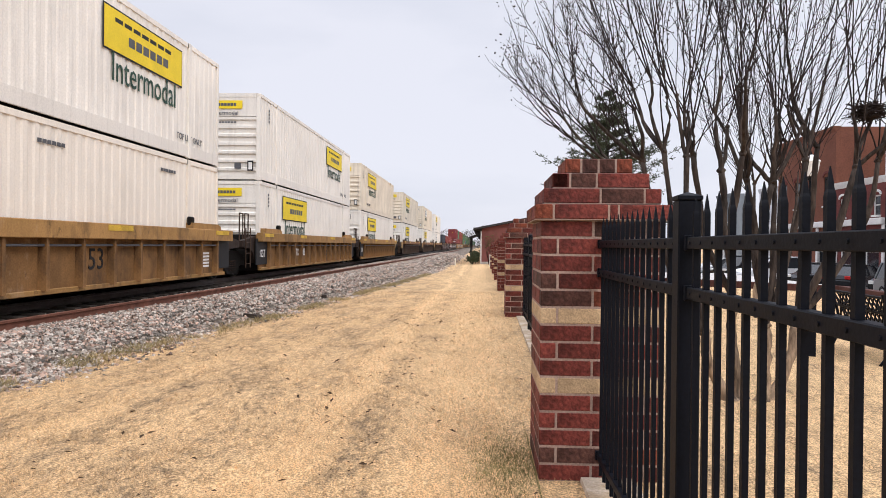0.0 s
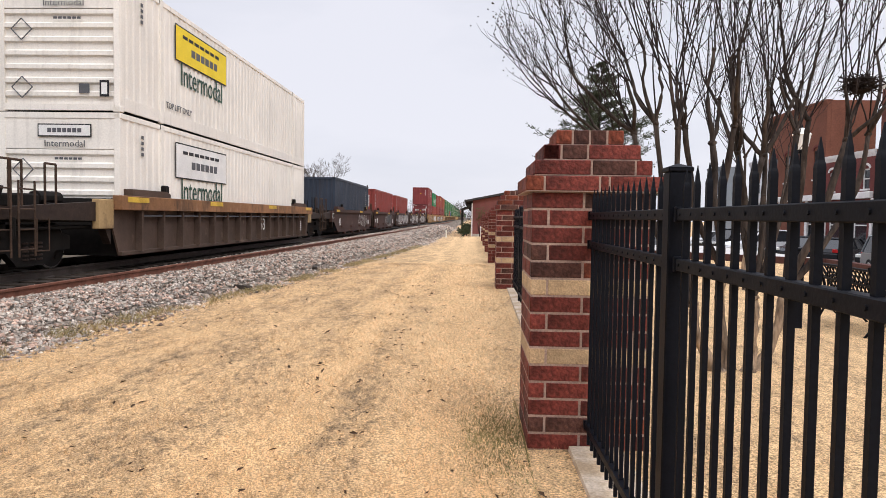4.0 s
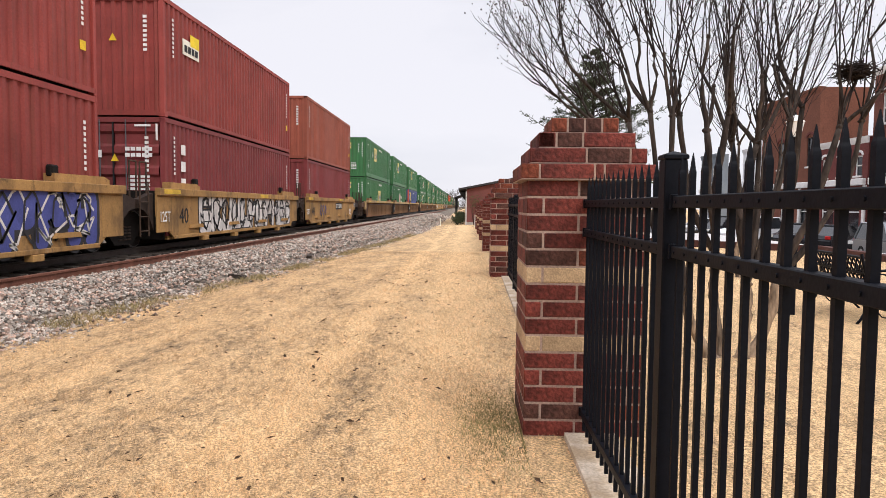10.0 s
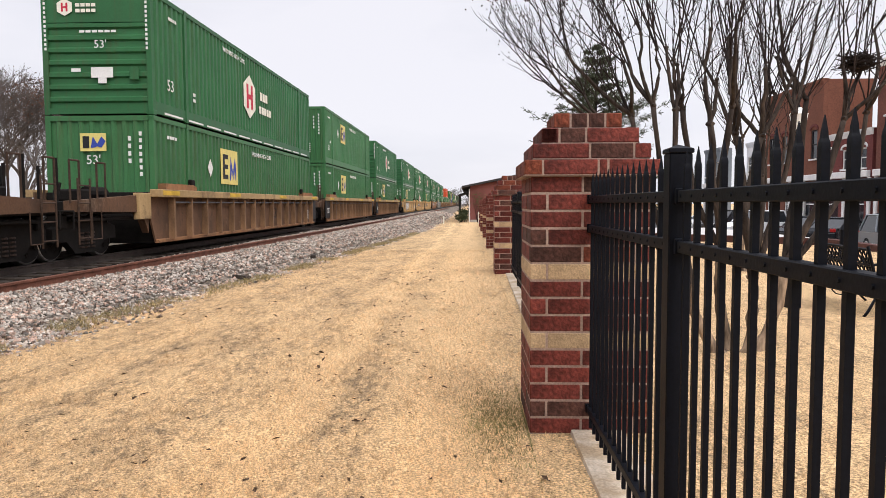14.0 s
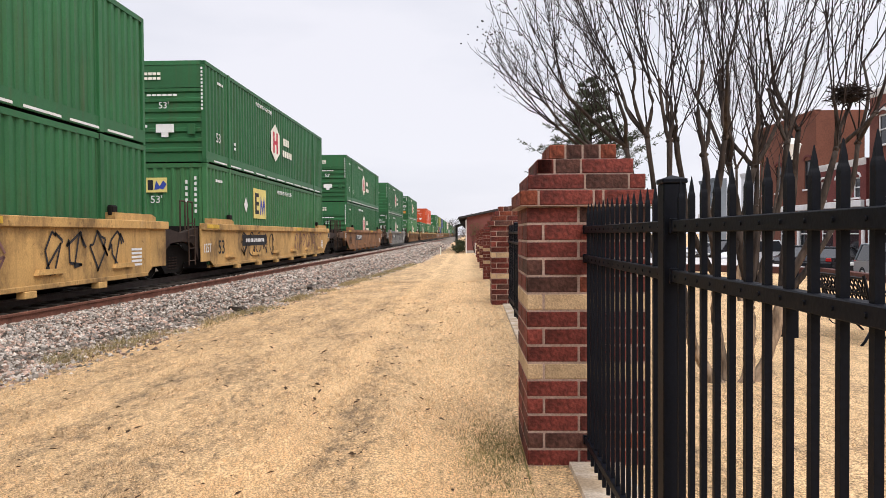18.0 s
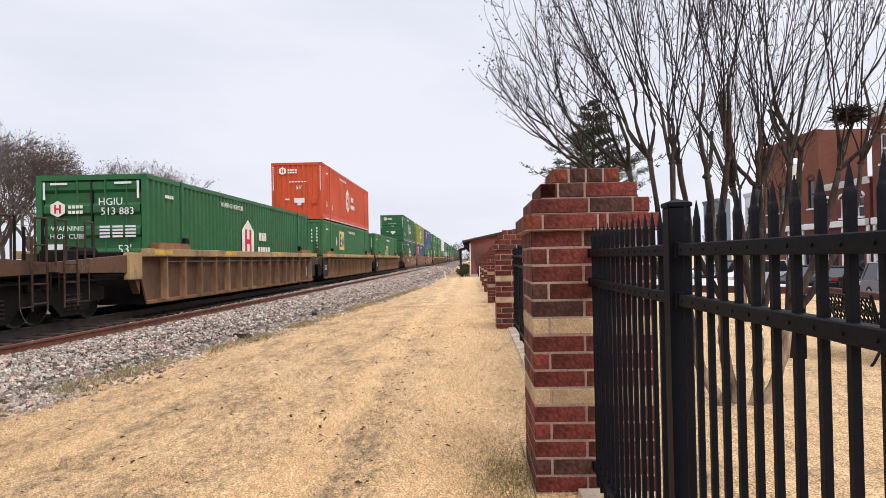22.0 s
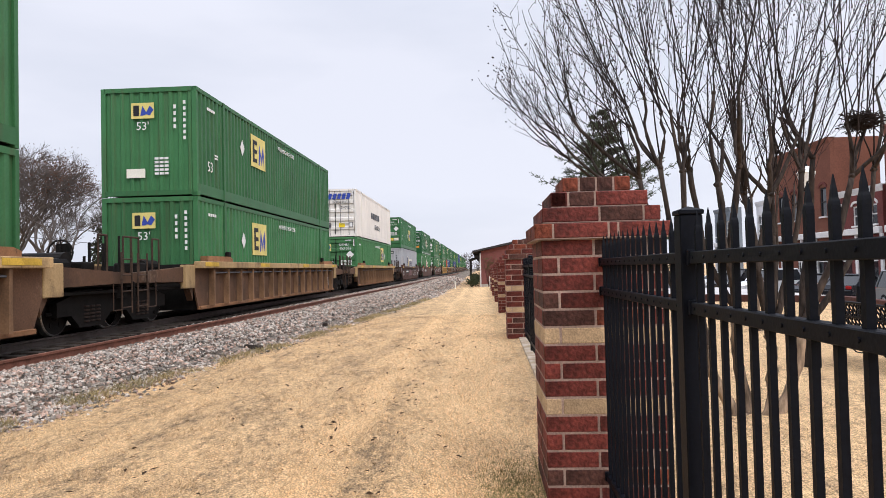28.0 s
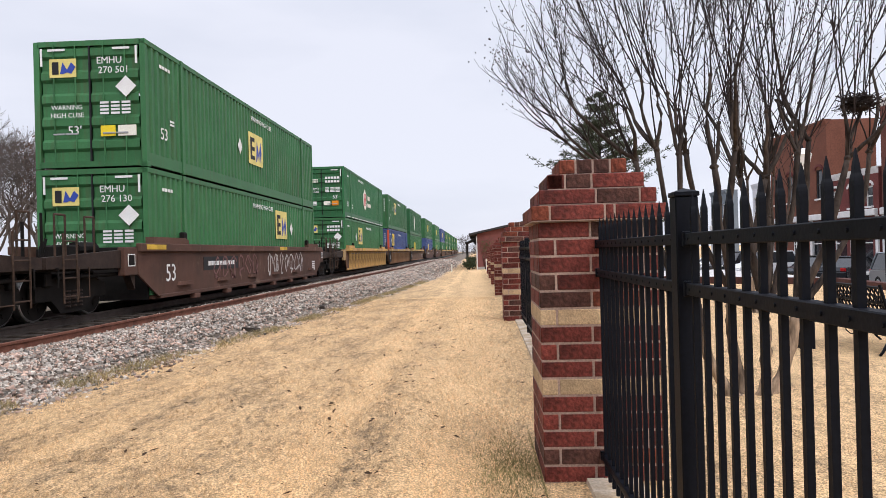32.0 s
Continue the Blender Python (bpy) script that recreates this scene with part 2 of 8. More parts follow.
M_TURF = lawn_mat("dry_turf", (0.78, 0.53, 0.285), (0.62, 0.416, 0.222), (0.25, 0.175, 0.106), 70, 0.6, 0.9, 0)
M_GRASS = lawn_mat("grass_blade", (0.80, 0.54, 0.292), (0.635, 0.424, 0.228), (0.27, 0.188, 0.114), 20, 0.2, 0, 0.3)
M_GREEN = mat("green_turf", (0.27, 0.235, 0.10), 0.95, 0, 0.3, 2.0, 40, 0.3, 0.3)
M_FRINGE = mat("rank_grass", (0.33, 0.245, 0.125), 0.95, 0, 0.5, 1.2, 30, 0.3, 0, isl=0.4, dark=(0.17, 0.15, 0.065))
M_STONE = mat("ballast_bed", (0.235, 0.19, 0.152), 0.95, 0, 0.5, 3.5, 14, 0.7, 1.0, dist=0.05, dark=(0.075, 0.06, 0.048), p0=0.4, p1=0.6)
# near-black base colour holds the shade that lies beneath the train
M_TRACKBED = mat("shaded_ballast", (0.0095, 0.0075, 0.006), 0.95, 0, 0.4, 2.5, 22, 0.5, 1.0, dist=0.04, spec=0.1)
M_VERGE = mat("leaf_litter", (0.10, 0.078, 0.052), 0.95, 0, 0.4, 1.5, 20, 0.4, 0.3)
M_ROCK2 = mat("pinkish_crushed_stone", (0.36, 0.25, 0.195), 0.9, 0, 0.3, 6, 40, 0.25, 0.3, isl=0.7)
M_ROCK = mat("crushed_stone", (0.36, 0.315, 0.27), 0.9, 0, 0.3, 6, 40, 0.25, 0.3, isl=0.8)
M_RUST = mat("rusty_rail", (0.185, 0.076, 0.05), 0.75, 0.1, 0.4, 5, 50, 0.3, 0.25)
M_RAIL = mat("worn_rail_steel", (0.10, 0.08, 0.07), 0.45, 0.6, 0.3, 4, 50, 0.2, 0.1)
M_TIE = mat("creosoted_timber", (0.055, 0.043, 0.035), 0.9, 0, 0.4, 3, 50, 0.3, 0.4)
M_MORTAR = mat("mortar", (0.37, 0.265, 0.215), 0.95, 0, 0.25, 6, 80, 0.25, 0.3)
M_BRICK = mat("red_brick", (0.138, 0.0305, 0.0225), 0.7, 0, 0.5, 11, 45, 0.4, 0.7, rnd=0.3, dist=0.011)
M_BRICK2 = mat("brown_brick", (0.092, 0.040, 0.030), 0.8, 0, 0.5, 11, 45, 0.4, 0.7, rnd=0.25, dist=0.011)
M_BRICK3 = mat("orange_brick", (0.178, 0.047, 0.025), 0.8, 0, 0.5, 11, 45, 0.4, 0.7, rnd=0.25, dist=0.011)
M_BUFF = mat("buff_brick", (0.50, 0.355, 0.21), 0.85, 0, 0.22, 9, 90, 0.3, 0.5, rnd=0.12, dist=0.006)
M_MOW = mat("sandy_concrete", (0.56, 0.47, 0.37), 0.9, 0, 0.25, 3, 60, 0.25, 0.3, dark=(0.42, 0.31, 0.20), p0=0.4, p1=0.6)
M_CONC = mat("concrete", (0.40, 0.37, 0.33), 0.9, 0, 0.25, 3, 60, 0.25, 0.3)
M_IRON = mat("black_fence_paint", (0.0052, 0.0062, 0.0098), 0.5, 0, 0.25, 4, 90, 0.2, 0.06)
M_IRON.node_tree.nodes["Principled BSDF"].inputs["Specular IOR Level"].default_value = 0.10
M_BARK = mat("smooth_bark", (0.25, 0.178, 0.118), 0.9, 0, 0.5, 7, 35, 0.4, 0.6, stretch=(1, 1, 0.25), dark=(0.075, 0.056, 0.043), p0=0.36, p1=0.58)
M_LIMB = mat("grey_limb_bark", (0.062, 0.046, 0.037), 0.9, 0, 0.6, 8, 35, 0.5, 0.7, stretch=(1, 1, 0.3), dark=(0.02, 0.0155, 0.0135))
M_TWIG = mat("twig_bark", (0.030, 0.021, 0.0185), 0.9, 0, 0.3, 4, 40, 0.2, 0.1)
M_NEEDLE = mat("conifer_needles", (0.078, 0.09, 0.055), 0.9, 0, 0.5, 1.5, 30, 0.3, 0)
M_FARTWIG = mat("winter_branches", (0.112, 0.093, 0.083), 0.95, 0, 0.3, 1, 10, 0.2, 0)
M_EVERGREEN = mat("evergreen_leaves", (0.036, 0.042, 0.026), 0.85, 0, 0.5, 0.8, 10, 0.3, 0)
M_DARK = mat("greasy_black_steel", (0.0105, 0.0085, 0.0075), 0.75, 0.0, 0.5, 3, 40, 0.3, 0.2, spec=0.14)
M_STEEL = mat("bare_wheel_steel", (0.45, 0.44, 0.43), 0.3, 0.9, 0.2, 5, 60, 0.1, 0.05)
M_WHITE = mat("white_paint", (0.76, 0.75, 0.73), 0.6, 0, 0.12, 2, 40, 0.1, 0.05)
M_BLACKP = mat("black_paint", (0.02, 0.02, 0.022), 0.6, 0, 0.2, 2, 40, 0.1, 0.05)
M_YELP = mat("yellow_paint", (0.75, 0.50, 0.03), 0.6, 0, 0.2, 2, 40, 0.12, 0.05)
M_REFL = mat("faded_reflector", (0.58, 0.37, 0.05), 0.6, 0, 0.35, 2, 40, 0.15, 0.05)
M_RUSTIRON = mat("rusty_brown_ironwork", (0.062, 0.037, 0.025), 0.8, 0, 0.5, 4, 40, 0.3, 0.15)
M_SPRING = mat("rusty_black_spring", (0.034, 0.021, 0.016), 0.7, 0, 0.4, 6, 40, 0.3, 0.1)
M_LEAF = mat("fallen_leaf", (0.075, 0.042, 0.022), 0.9, 0, 0.5, 8, 60, 0.3, 0, rnd=0.3)


# ---- mesh helpers ----
def box(bm, x0, x1, y0, y1, z0, z1, bevel=0.0):
    r = bmesh.ops.create_cube(bm, size=1.0, matrix=Matrix.LocRotScale(((x0 + x1) / 2, (y0 + y1) / 2, (z0 + z1) / 2), None, (abs(x1 - x0), abs(y1 - y0), abs(z1 - z0))))
    if bevel:
        es = list({e for v in r["verts"] for e in v.link_edges})
        bmesh.ops.bevel(bm, geom=es, offset=bevel, segments=1, affect="EDGES", profile=0.6)
    return bm


def tube(bm, a, b, r0, r1=None, n=8, caps=True):
    """A round bar from a to b."""
    a, b = Vector(a), Vector(b)
    q = (b - a).to_track_quat("Z", "Y")
    bmesh.ops.create_cone(bm, cap_ends=caps, segments=n, radius1=r0, radius2=r0 if r1 is None else r1, depth=(b - a).length, matrix=Matrix.LocRotScale((a + b) / 2, q, None))
    return bm


def quads(bm, pts, faces):
    vs = [bm.verts.new(p) for p in pts]
    for f in faces:
        bm.faces.new([vs[i] for i in f])
    return bm


def prism(bm, outline, axis, a, b):
    """Extrudes an outline of pairs along an axis (0 x, 1 y, 2 z) from a to b."""
    def at(p, t):
        return (t, p[0], p[1]) if axis == 0 else (p[0], t, p[1]) if axis == 1 else (p[0], p[1], t)
    n = len(outline)
    lo = [bm.verts.new(at(p, a)) for p in outline]
    hi = [bm.verts.new(at(p, b)) for p in outline]
    for i in range(n):
        bm.faces.new((lo[i], lo[(i + 1) % n], hi[(i + 1) % n], hi[i]))
    bm.faces.new(lo[::-1])
    bm.faces.new(hi)
    bmesh.ops.recalc_face_normals(bm, faces=bm.faces)
    return bm


def finish(name, bm, material, smooth=False):
    me = bpy.data.meshes.new(name)
    bm.normal_update()
    bm.to_mesh(me)
    bm.free()
    for f in me.polygons:
        f.use_smooth = smooth
    if material:
        me.materials.append(material)
    return me


def part(name, bm, material, parent, label="", smooth=False, at=None):
    ob = new(name, finish(name, bm, material, smooth))
    ob.parent = parent
    if at is not None:
        ob.location = at
    return tagged(ob, label)


CACHE = {}


def shared(key, make, material, smooth=False):
    """One mesh for all alike pieces."""
    if key not in CACHE:
        CACHE[key] = finish(str(key[0]), make(bmesh.new()), material, smooth)
    return CACHE[key]


def piece(name, me, parent, at=(0, 0, 0), rz=0.0, label=""):
    ob = new(name, me)
    ob.parent = parent
    ob.location = at
    if rz:
        ob.rotation_euler = (0, 0, rz)
    return tagged(ob, label)


def thing(name, at, label, category, group="", kind="", rz=0.0):
    ob = new(name)
    ob.location = at
    ob.rotation_euler = (0, 0, rz)
    ob.empty_display_size = 0.2
    return tagged(ob, label, category, group, kind)


def lone(name, bm, material, label, category="", group="", kind="", smooth=False):
    return tagged(new(name, finish(name, bm, material, smooth)), label, category, group, kind)


def raw(name, verts, faces, material, label="", category="", kind="", parent=None):
    me = bpy.data.meshes.new(name)
    me.from_pydata(np.asarray(verts).tolist() if isinstance(verts, np.ndarray) else verts, [], np.asarray(faces).tolist() if isinstance(faces, np.ndarray) else faces)
    me.materials.append(material)
    me.update()
    ob = new(name, me)
    ob.parent = parent
    return tagged(ob, label, category, "", kind)


rng = np.random.default_rng(7)


def scatter(base, faces, pos, size, flat=1.0, tilt=3.14):
    """Many turned and scaled copies of one small shape, as one list of vertices and faces."""
    base, faces = np.asarray(base, float), np.asarray(faces, int)
    n = len(pos)
    a, b, c = rng.uniform(0, 6.283, n), rng.uniform(-tilt, tilt, n), rng.uniform(-tilt, tilt, n)
    ca, sa, cb, sb, cc, sc = np.cos(a), np.sin(a), np.cos(b), np.sin(b), np.cos(c), np.sin(c)
    z = np.zeros(n)
    o = np.ones(n)
    rz = np.stack([np.stack([ca, -sa, z], -1), np.stack([sa, ca, z], -1), np.stack([z, z, o], -1)], 1)
    rx = np.stack([np.stack([o, z, z], -1), np.stack([z, cb, -sb], -1), np.stack([z, sb, cb], -1)], 1)
    ry = np.stack([np.stack([cc, z, sc], -1), np.stack([z, o, z], -1), np.stack([-sc, z, cc], -1)], 1)
    rot = rz @ rx @ ry
    v = np.einsum("nij,kj->nki", rot, base) * np.asarray(size)[:, None, None]
    v[:, :, 2] *= flat
    v += np.asarray(pos)[:, None, :]
    f = faces[None] + (np.arange(n) * len(base))[:, None, None]
    return v.reshape(-1, 3), f.reshape(-1, faces.shape[1])


TEXTS = {}


def text_mesh(words, size, material):
    key = (words, size, material.name)
    if key not in TEXTS:
        cu = bpy.data.curves.new("lettering", "FONT")
        cu.body, cu.size, cu.extrude, cu.resolution_u = words, size, 0.003, 2
        cu.align_x, cu.align_y = "CENTER", "CENTER"
        ob = new("lettering", cu)
        me = bpy.data.meshes.new_from_object(ob.evaluated_get(bpy.context.evaluated_depsgraph_get()))
        bpy.data.objects.remove(ob)
        me.materials.clear()
        me.materials.append(material)
        TEXTS[key] = me
    return TEXTS[key]


def lettering(words, size, material, parent, at, face="side", squeeze=1.0):
    """Painted words on a side that looks to +x, or an end that looks to -y."""
    ob = new("lettering", text_mesh(words, size, material))
    ob.parent = parent
    ob.location = at
    ob.rotation_euler = (radians(90), 0, radians(90) if face == "side" else 0)
    ob.scale = (squeeze, 1, 1)
    return ob


# ---- ground ----
def gz(x, y):
    """Height of the lawn."""
    z = -0.30 * min(1, max(0, (y - 14) / 30)) if y < 120 else -0.30
    z -= 0.13 * min(1, max(0, (-x - 2.5) / 2.5))
    if x > 12.5:
        z = z - (z + 0.92) * min(1, (x - 12.5) / 0.7)
    return z


def grid_steps(spans):
    out = []
    for a, b, s in spans:
        n = max(1, round((b - a) / s))
        out += [a + (b - a) * i / n for i in range(n)]
    return out + [spans[-1][1]]


def build_ground():
    xs = grid_steps([(-600, -60, 60), (-60, -12, 6), (-12, -6, 1), (-6, 4, 0.12), (4, 12, 1), (12, 13.2, 0.6), (13.2, 60, 6), (60, 600, 60)])
    ys = grid_steps([(-60, 0, 6), (0, 16, 0.12), (16, 60, 1.0), (60, 180, 10), (180, 1600, 120)])
    vs, fs = [], []
    for y in ys:
        for x in xs:
            z = gz(x, y)
            if -6 <= x <= 4 and 0 <= y <= 40:
                z += 0.030 * noise.noise((x * 0.8, y * 0.5, 3)) + 0.012 * noise.noise((x * 3.1, y * 2.2, 7))
                # two worn wheel lines that run along the fence
                z -= 0.018 * math.exp(-((x + 1.55) / 0.2) ** 2) + 0.018 * math.exp(-((x + 0.47) / 0.25) ** 2)
            if x < -5.5:
                z -= 0.3 * min(1, (-5.5 - x) / 1.5)
            if -27 < x < -13:
                z -= 0.5
            vs.append((x, y, z))
    n = len(xs)
    for j in range(len(ys) - 1):
        for i in range(n - 1):
            fs.append((j * n + i, j * n + i + 1, (j + 1) * n + i + 1, (j + 1) * n + i))
    ob = raw("ground", vs, fs, M_TURF, "dormant tan lawn with worn wheel lines beside the track", "lawn", "structure")
    for f in ob.data.polygons:
        f.use_smooth = True


build_ground()

RAIL_Z = 0.30
TRACK_X = -9.0


def edge_x(y):
    """Where the ballast meets the lawn."""
    pts = [(-20, -6.0), (9, -5.35), (13, -4.65), (20, -4.2), (30, -3.75), (60, -2.9), (200, -2.9), (1600, -2.9)]
    for (a, xa), (b, xb) in zip(pts, pts[1:]):
        if y <= b:
            return xa + (xb - xa) * (y - a) / (b - a)
    return -2.9


def build_ballast():
    ys = grid_steps([(-40, 4, 4), (4, 60, 0.5), (60, 200, 10), (200, 1500, 100)])
    vs, fs = [], []
    for y in ys:
        e = edge_x(y) + 0.22 * noise.noise((y * 0.9, 1, 5)) + 0.1 * noise.noise((y * 3, 1, 5))
        g = gz(e, y)
        row = [(e, g - 0.03), (e - 0.25, g + 0.05), (-6.0 if e > -5.8 else e - 0.4, 0.02), (-6.6, 0.10), (-7.4, 0.13)]
        vs += [(x, y, z + (0.03 * noise.noise((x * 2, y * 2, 9)) if i else 0)) for i, (x, z) in enumerate(row)]
    for j in range(len(ys) - 1):
        for i in range(4):
            a = j * 5 + i
            fs.append((a, a + 5, a + 6, a + 1))
    raw("ballast", vs, fs, M_STONE, "grey crushed-stone ballast shoulder of the track", "ballast", "structure")
    # bed under the train, its shade put into the colour
    bm = bmesh.new()
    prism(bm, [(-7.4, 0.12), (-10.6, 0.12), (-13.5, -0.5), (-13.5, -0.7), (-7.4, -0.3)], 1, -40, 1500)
    verge = bmesh.new()
    quads(verge, [(-13.4, -40, -0.45), (-13.4, 600, -0.45), (-27, 600, -0.75), (-27, -40, -0.75)], [(3, 2, 1, 0)])
    bmesh.ops.recalc_face_normals(verge, faces=verge.faces)
    lone("verge", verge, M_VERGE, "dark leaf-littered verge beyond the track", "verge", "", "structure")
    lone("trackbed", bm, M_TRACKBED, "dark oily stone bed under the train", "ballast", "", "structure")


build_ballast()


def rail_outline(x, z):
    """Foot, web and head of a rail whose head is at height z."""
    return [(x - 0.07, z - 0.17), (x + 0.07, z - 0.17), (x + 0.07, z - 0.155), (x + 0.012, z - 0.135), (x + 0.010, z - 0.045), (x + 0.036, z - 0.035),
            (x + 0.036, z - 0.004), (x + 0.03, z), (x - 0.03, z), (x - 0.036, z - 0.004), (x - 0.036, z - 0.035), (x - 0.010, z - 0.045), (x - 0.012, z - 0.135), (x - 0.07, z - 0.155)]


def build_rails():
    for x in (TRACK_X + 0.755, TRACK_X - 0.755):
        lone("rail", prism(bmesh.new(), rail_outline(x, RAIL_Z), 1, -40, 1500), M_RAIL, "worn steel running rail of the main track", "rail", "running rails", "structure")
    # the loose rusty rail that lies along the shoulder, in three lengths
    pts = [(-7.05, -6.0), (-6.85, 9.0), (-6.6, 18.0), (-6.35, 32.0), (-6.0, 52.0), (-5.8, 90.0), (-5.8, 200.0)]
    bm = bmesh.new()
    rings = [[bm.verts.new((px, y, pz)) for px, pz in rail_outline(x, 0.275)] for x, y in pts]
    for a, b in zip(rings, rings[1:]):
        for i in range(len(a)):
            bm.faces.new((a[i], a[(i + 1) % len(a)], b[(i + 1) % len(a)], b[i]))
    bm.faces.new(rings[0])
    bm.faces.new(rings[-1][::-1])
    bmesh.ops.recalc_face_normals(bm, faces=bm.faces)
    lone("rail", bm, M_RUST, "rust-brown rail lying along the ballast shoulder", "rail", "", "structure")
    tie = shared(("tie",), lambda b: box(b, -1.3, 1.3, -0.115, 0.115, -0.17, 0, 0.012), M_TIE)
    ties = thing("track_ties", (TRACK_X, 0, 0.15), "row of dark creosoted timber sleepers in the ballast", "sleepers", "", "structure")
    for i in range(70):
        piece("tie", tie, ties, (0, 4 + i * 0.52, 0))


build_rails()

# ---- brick pillars and the iron fence ----
M_BRICKFAR = mat("far_red_brick", (0.125, 0.030, 0.022), 0.8, 0, 0.35, 9, 90, 0.25, 0.3, isl=0.3)
C = 0.1016
PILLARS = [(0.36, 4.81, 0.0), (0.50, 14.16, 0.0), (0.58, 23.46, -0.10), (0.65, 32.76, -0.2), (0.70, 42.06, -0.27), (0.74, 51.4, -0.3)]


def brick_mesh(w, d, h, m):
    return shared(("brick", round(w, 4), round(d, 4), round(h, 4), m.name), lambda b: box(b, -w / 2, w / 2, -d / 2, d / 2, -h / 2, h / 2, 0.005), m)


def ring(parent, half, z, h, mirror, pick, far=None, cuts=None):
    """One course of bricks laid pinwheel fashion round a square."""
    n = max(1, round((2 * half - C) / 0.3048))
    run = 2 * half - C
    L = run / n
    for side in range(4):
        if cuts and side == 0:
            # the face towards the lawn's near end is cut unevenly by the mason
            for u, v in zip((0, *cuts), (*cuts, 1)):
                w = (v - u) * 2 * half
                ob = piece("brick", brick_mesh(w - 0.010, C - 0.010, h - 0.010, pick()), parent, (-half + (u + v) * half, -half + C / 2, z + h / 2))
            continue
        for i in range(n):
            a = -half + L * (i + 0.5)
            if mirror:
                a = -a
            if far is not None:
                if side in (0, 3):
                    m = Matrix.Rotation(side * math.pi / 2, 4, "Z") @ Matrix.LocRotScale((a, -half + C / 2, z + h / 2), None, (L - 0.010, C - 0.010, h - 0.010))
                    bmesh.ops.create_cube(far[pick() is M_BUFF], size=1.0, matrix=m)
                continue
            ob = piece("brick", brick_mesh(L - 0.010, C - 0.010, h - 0.010, pick()), parent, (0, 0, 0), side * math.pi / 2)
            ob.location = Matrix.Rotation(side * math.pi / 2, 3, "Z") @ Vector((a, -half + C / 2, z + h / 2))


def pillar(x, y, z, near):
    p = thing("brick_pillar", (x, y, z), "square red brick pillar with two buff bands and a stepped cap", "pillar", "pillars along the fence")
    r = random.Random(int(y * 10))
    hb, hc = 0.1016, 0.095

    def red():
        k = r.random()
        return M_BRICK if k < 0.74 else M_BRICK2 if k < 0.92 else M_BRICK3
    core = bmesh.new()
    box(core, -0.348, 0.348, -0.348, 0.348, -0.3, 15 * hb)
    half = [0.395, 0.345, 0.288, 0.205]
    for i, hw in enumerate(half):
        box(core, -hw + 0.009, hw - 0.009, -hw + 0.009, hw - 0.009, 15 * hb + i * hc, 15 * hb + (i + 1) * hc - 0.006)
    part("mortar_core", core, M_MORTAR, p, "pale mortar")
    far = None if y < 16 else (bmesh.new(), bmesh.new())
    for i in range(15):
        ring(p, 0.356, i * hb, hb, i % 2 == 1, (lambda: M_BUFF) if i in (5, 9) else red, far)
    for i, hw in enumerate(half):
        if i < 3:
            ring(p, hw, 15 * hb + i * hc, hc, i % 2 == 0, red, far, ((0.14, 0.54, 0.61), (0.487, 0.854), (0.19, 0.46))[i] if near else None)
        else:
            for j in range(4):
                mm = (M_BRICK3, M_BRICK2, M_BRICK2, M_BRICK3)[j]
                for row in range(1 if not near else 2):
                    d = 0.41 / (1 if not near else 2)
                    piece("brick", brick_mesh(0.0925, d - 0.01, hc - 0.01, mm), p, (-0.154 + j * 0.1027, -0.205 + d * (row + 0.5), 15 * hb + i * hc + hc / 2))
    if far is not None:
        tagged(part("bricks", far[0], M_BRICKFAR, p), kind="stuff")
        tagged(part("bricks", far[1], M_BUFF, p), kind="stuff")
    return p


for i, (x, y, z) in enumerate(PILLARS):
    pillar(x, y, z, i == 0)


def picket_bm(b):
    """Square bar whose top is pressed to a spear point."""
    h = 0.0088
    zs = [(0.0, h, h), (1.408, h, h), (1.416, h * 1.03, h * 0.97), (1.424, h * 0.93, h * 0.86), (1.431, h * 0.74, h * 0.68), (1.438, h * 0.66, h * 0.62), (1.446, h * 0.60, h * 0.56), (1.478, 0.0009, 0.0009)]
    rows = [[b.verts.new((sx * wx, sy * wy, z)) for sx, sy in ((-1, -1), (1, -1), (1, 1), (-1, 1))] for z, wx, wy in zs]
    for a, c in zip(rows, rows[1:]):
        for i in range(4):
            b.faces.new((a[i], a[(i + 1) % 4], c[(i + 1) % 4], c[i]))
    b.faces.new(rows[0][::-1])
    b.faces.new(rows[-1])
    return b


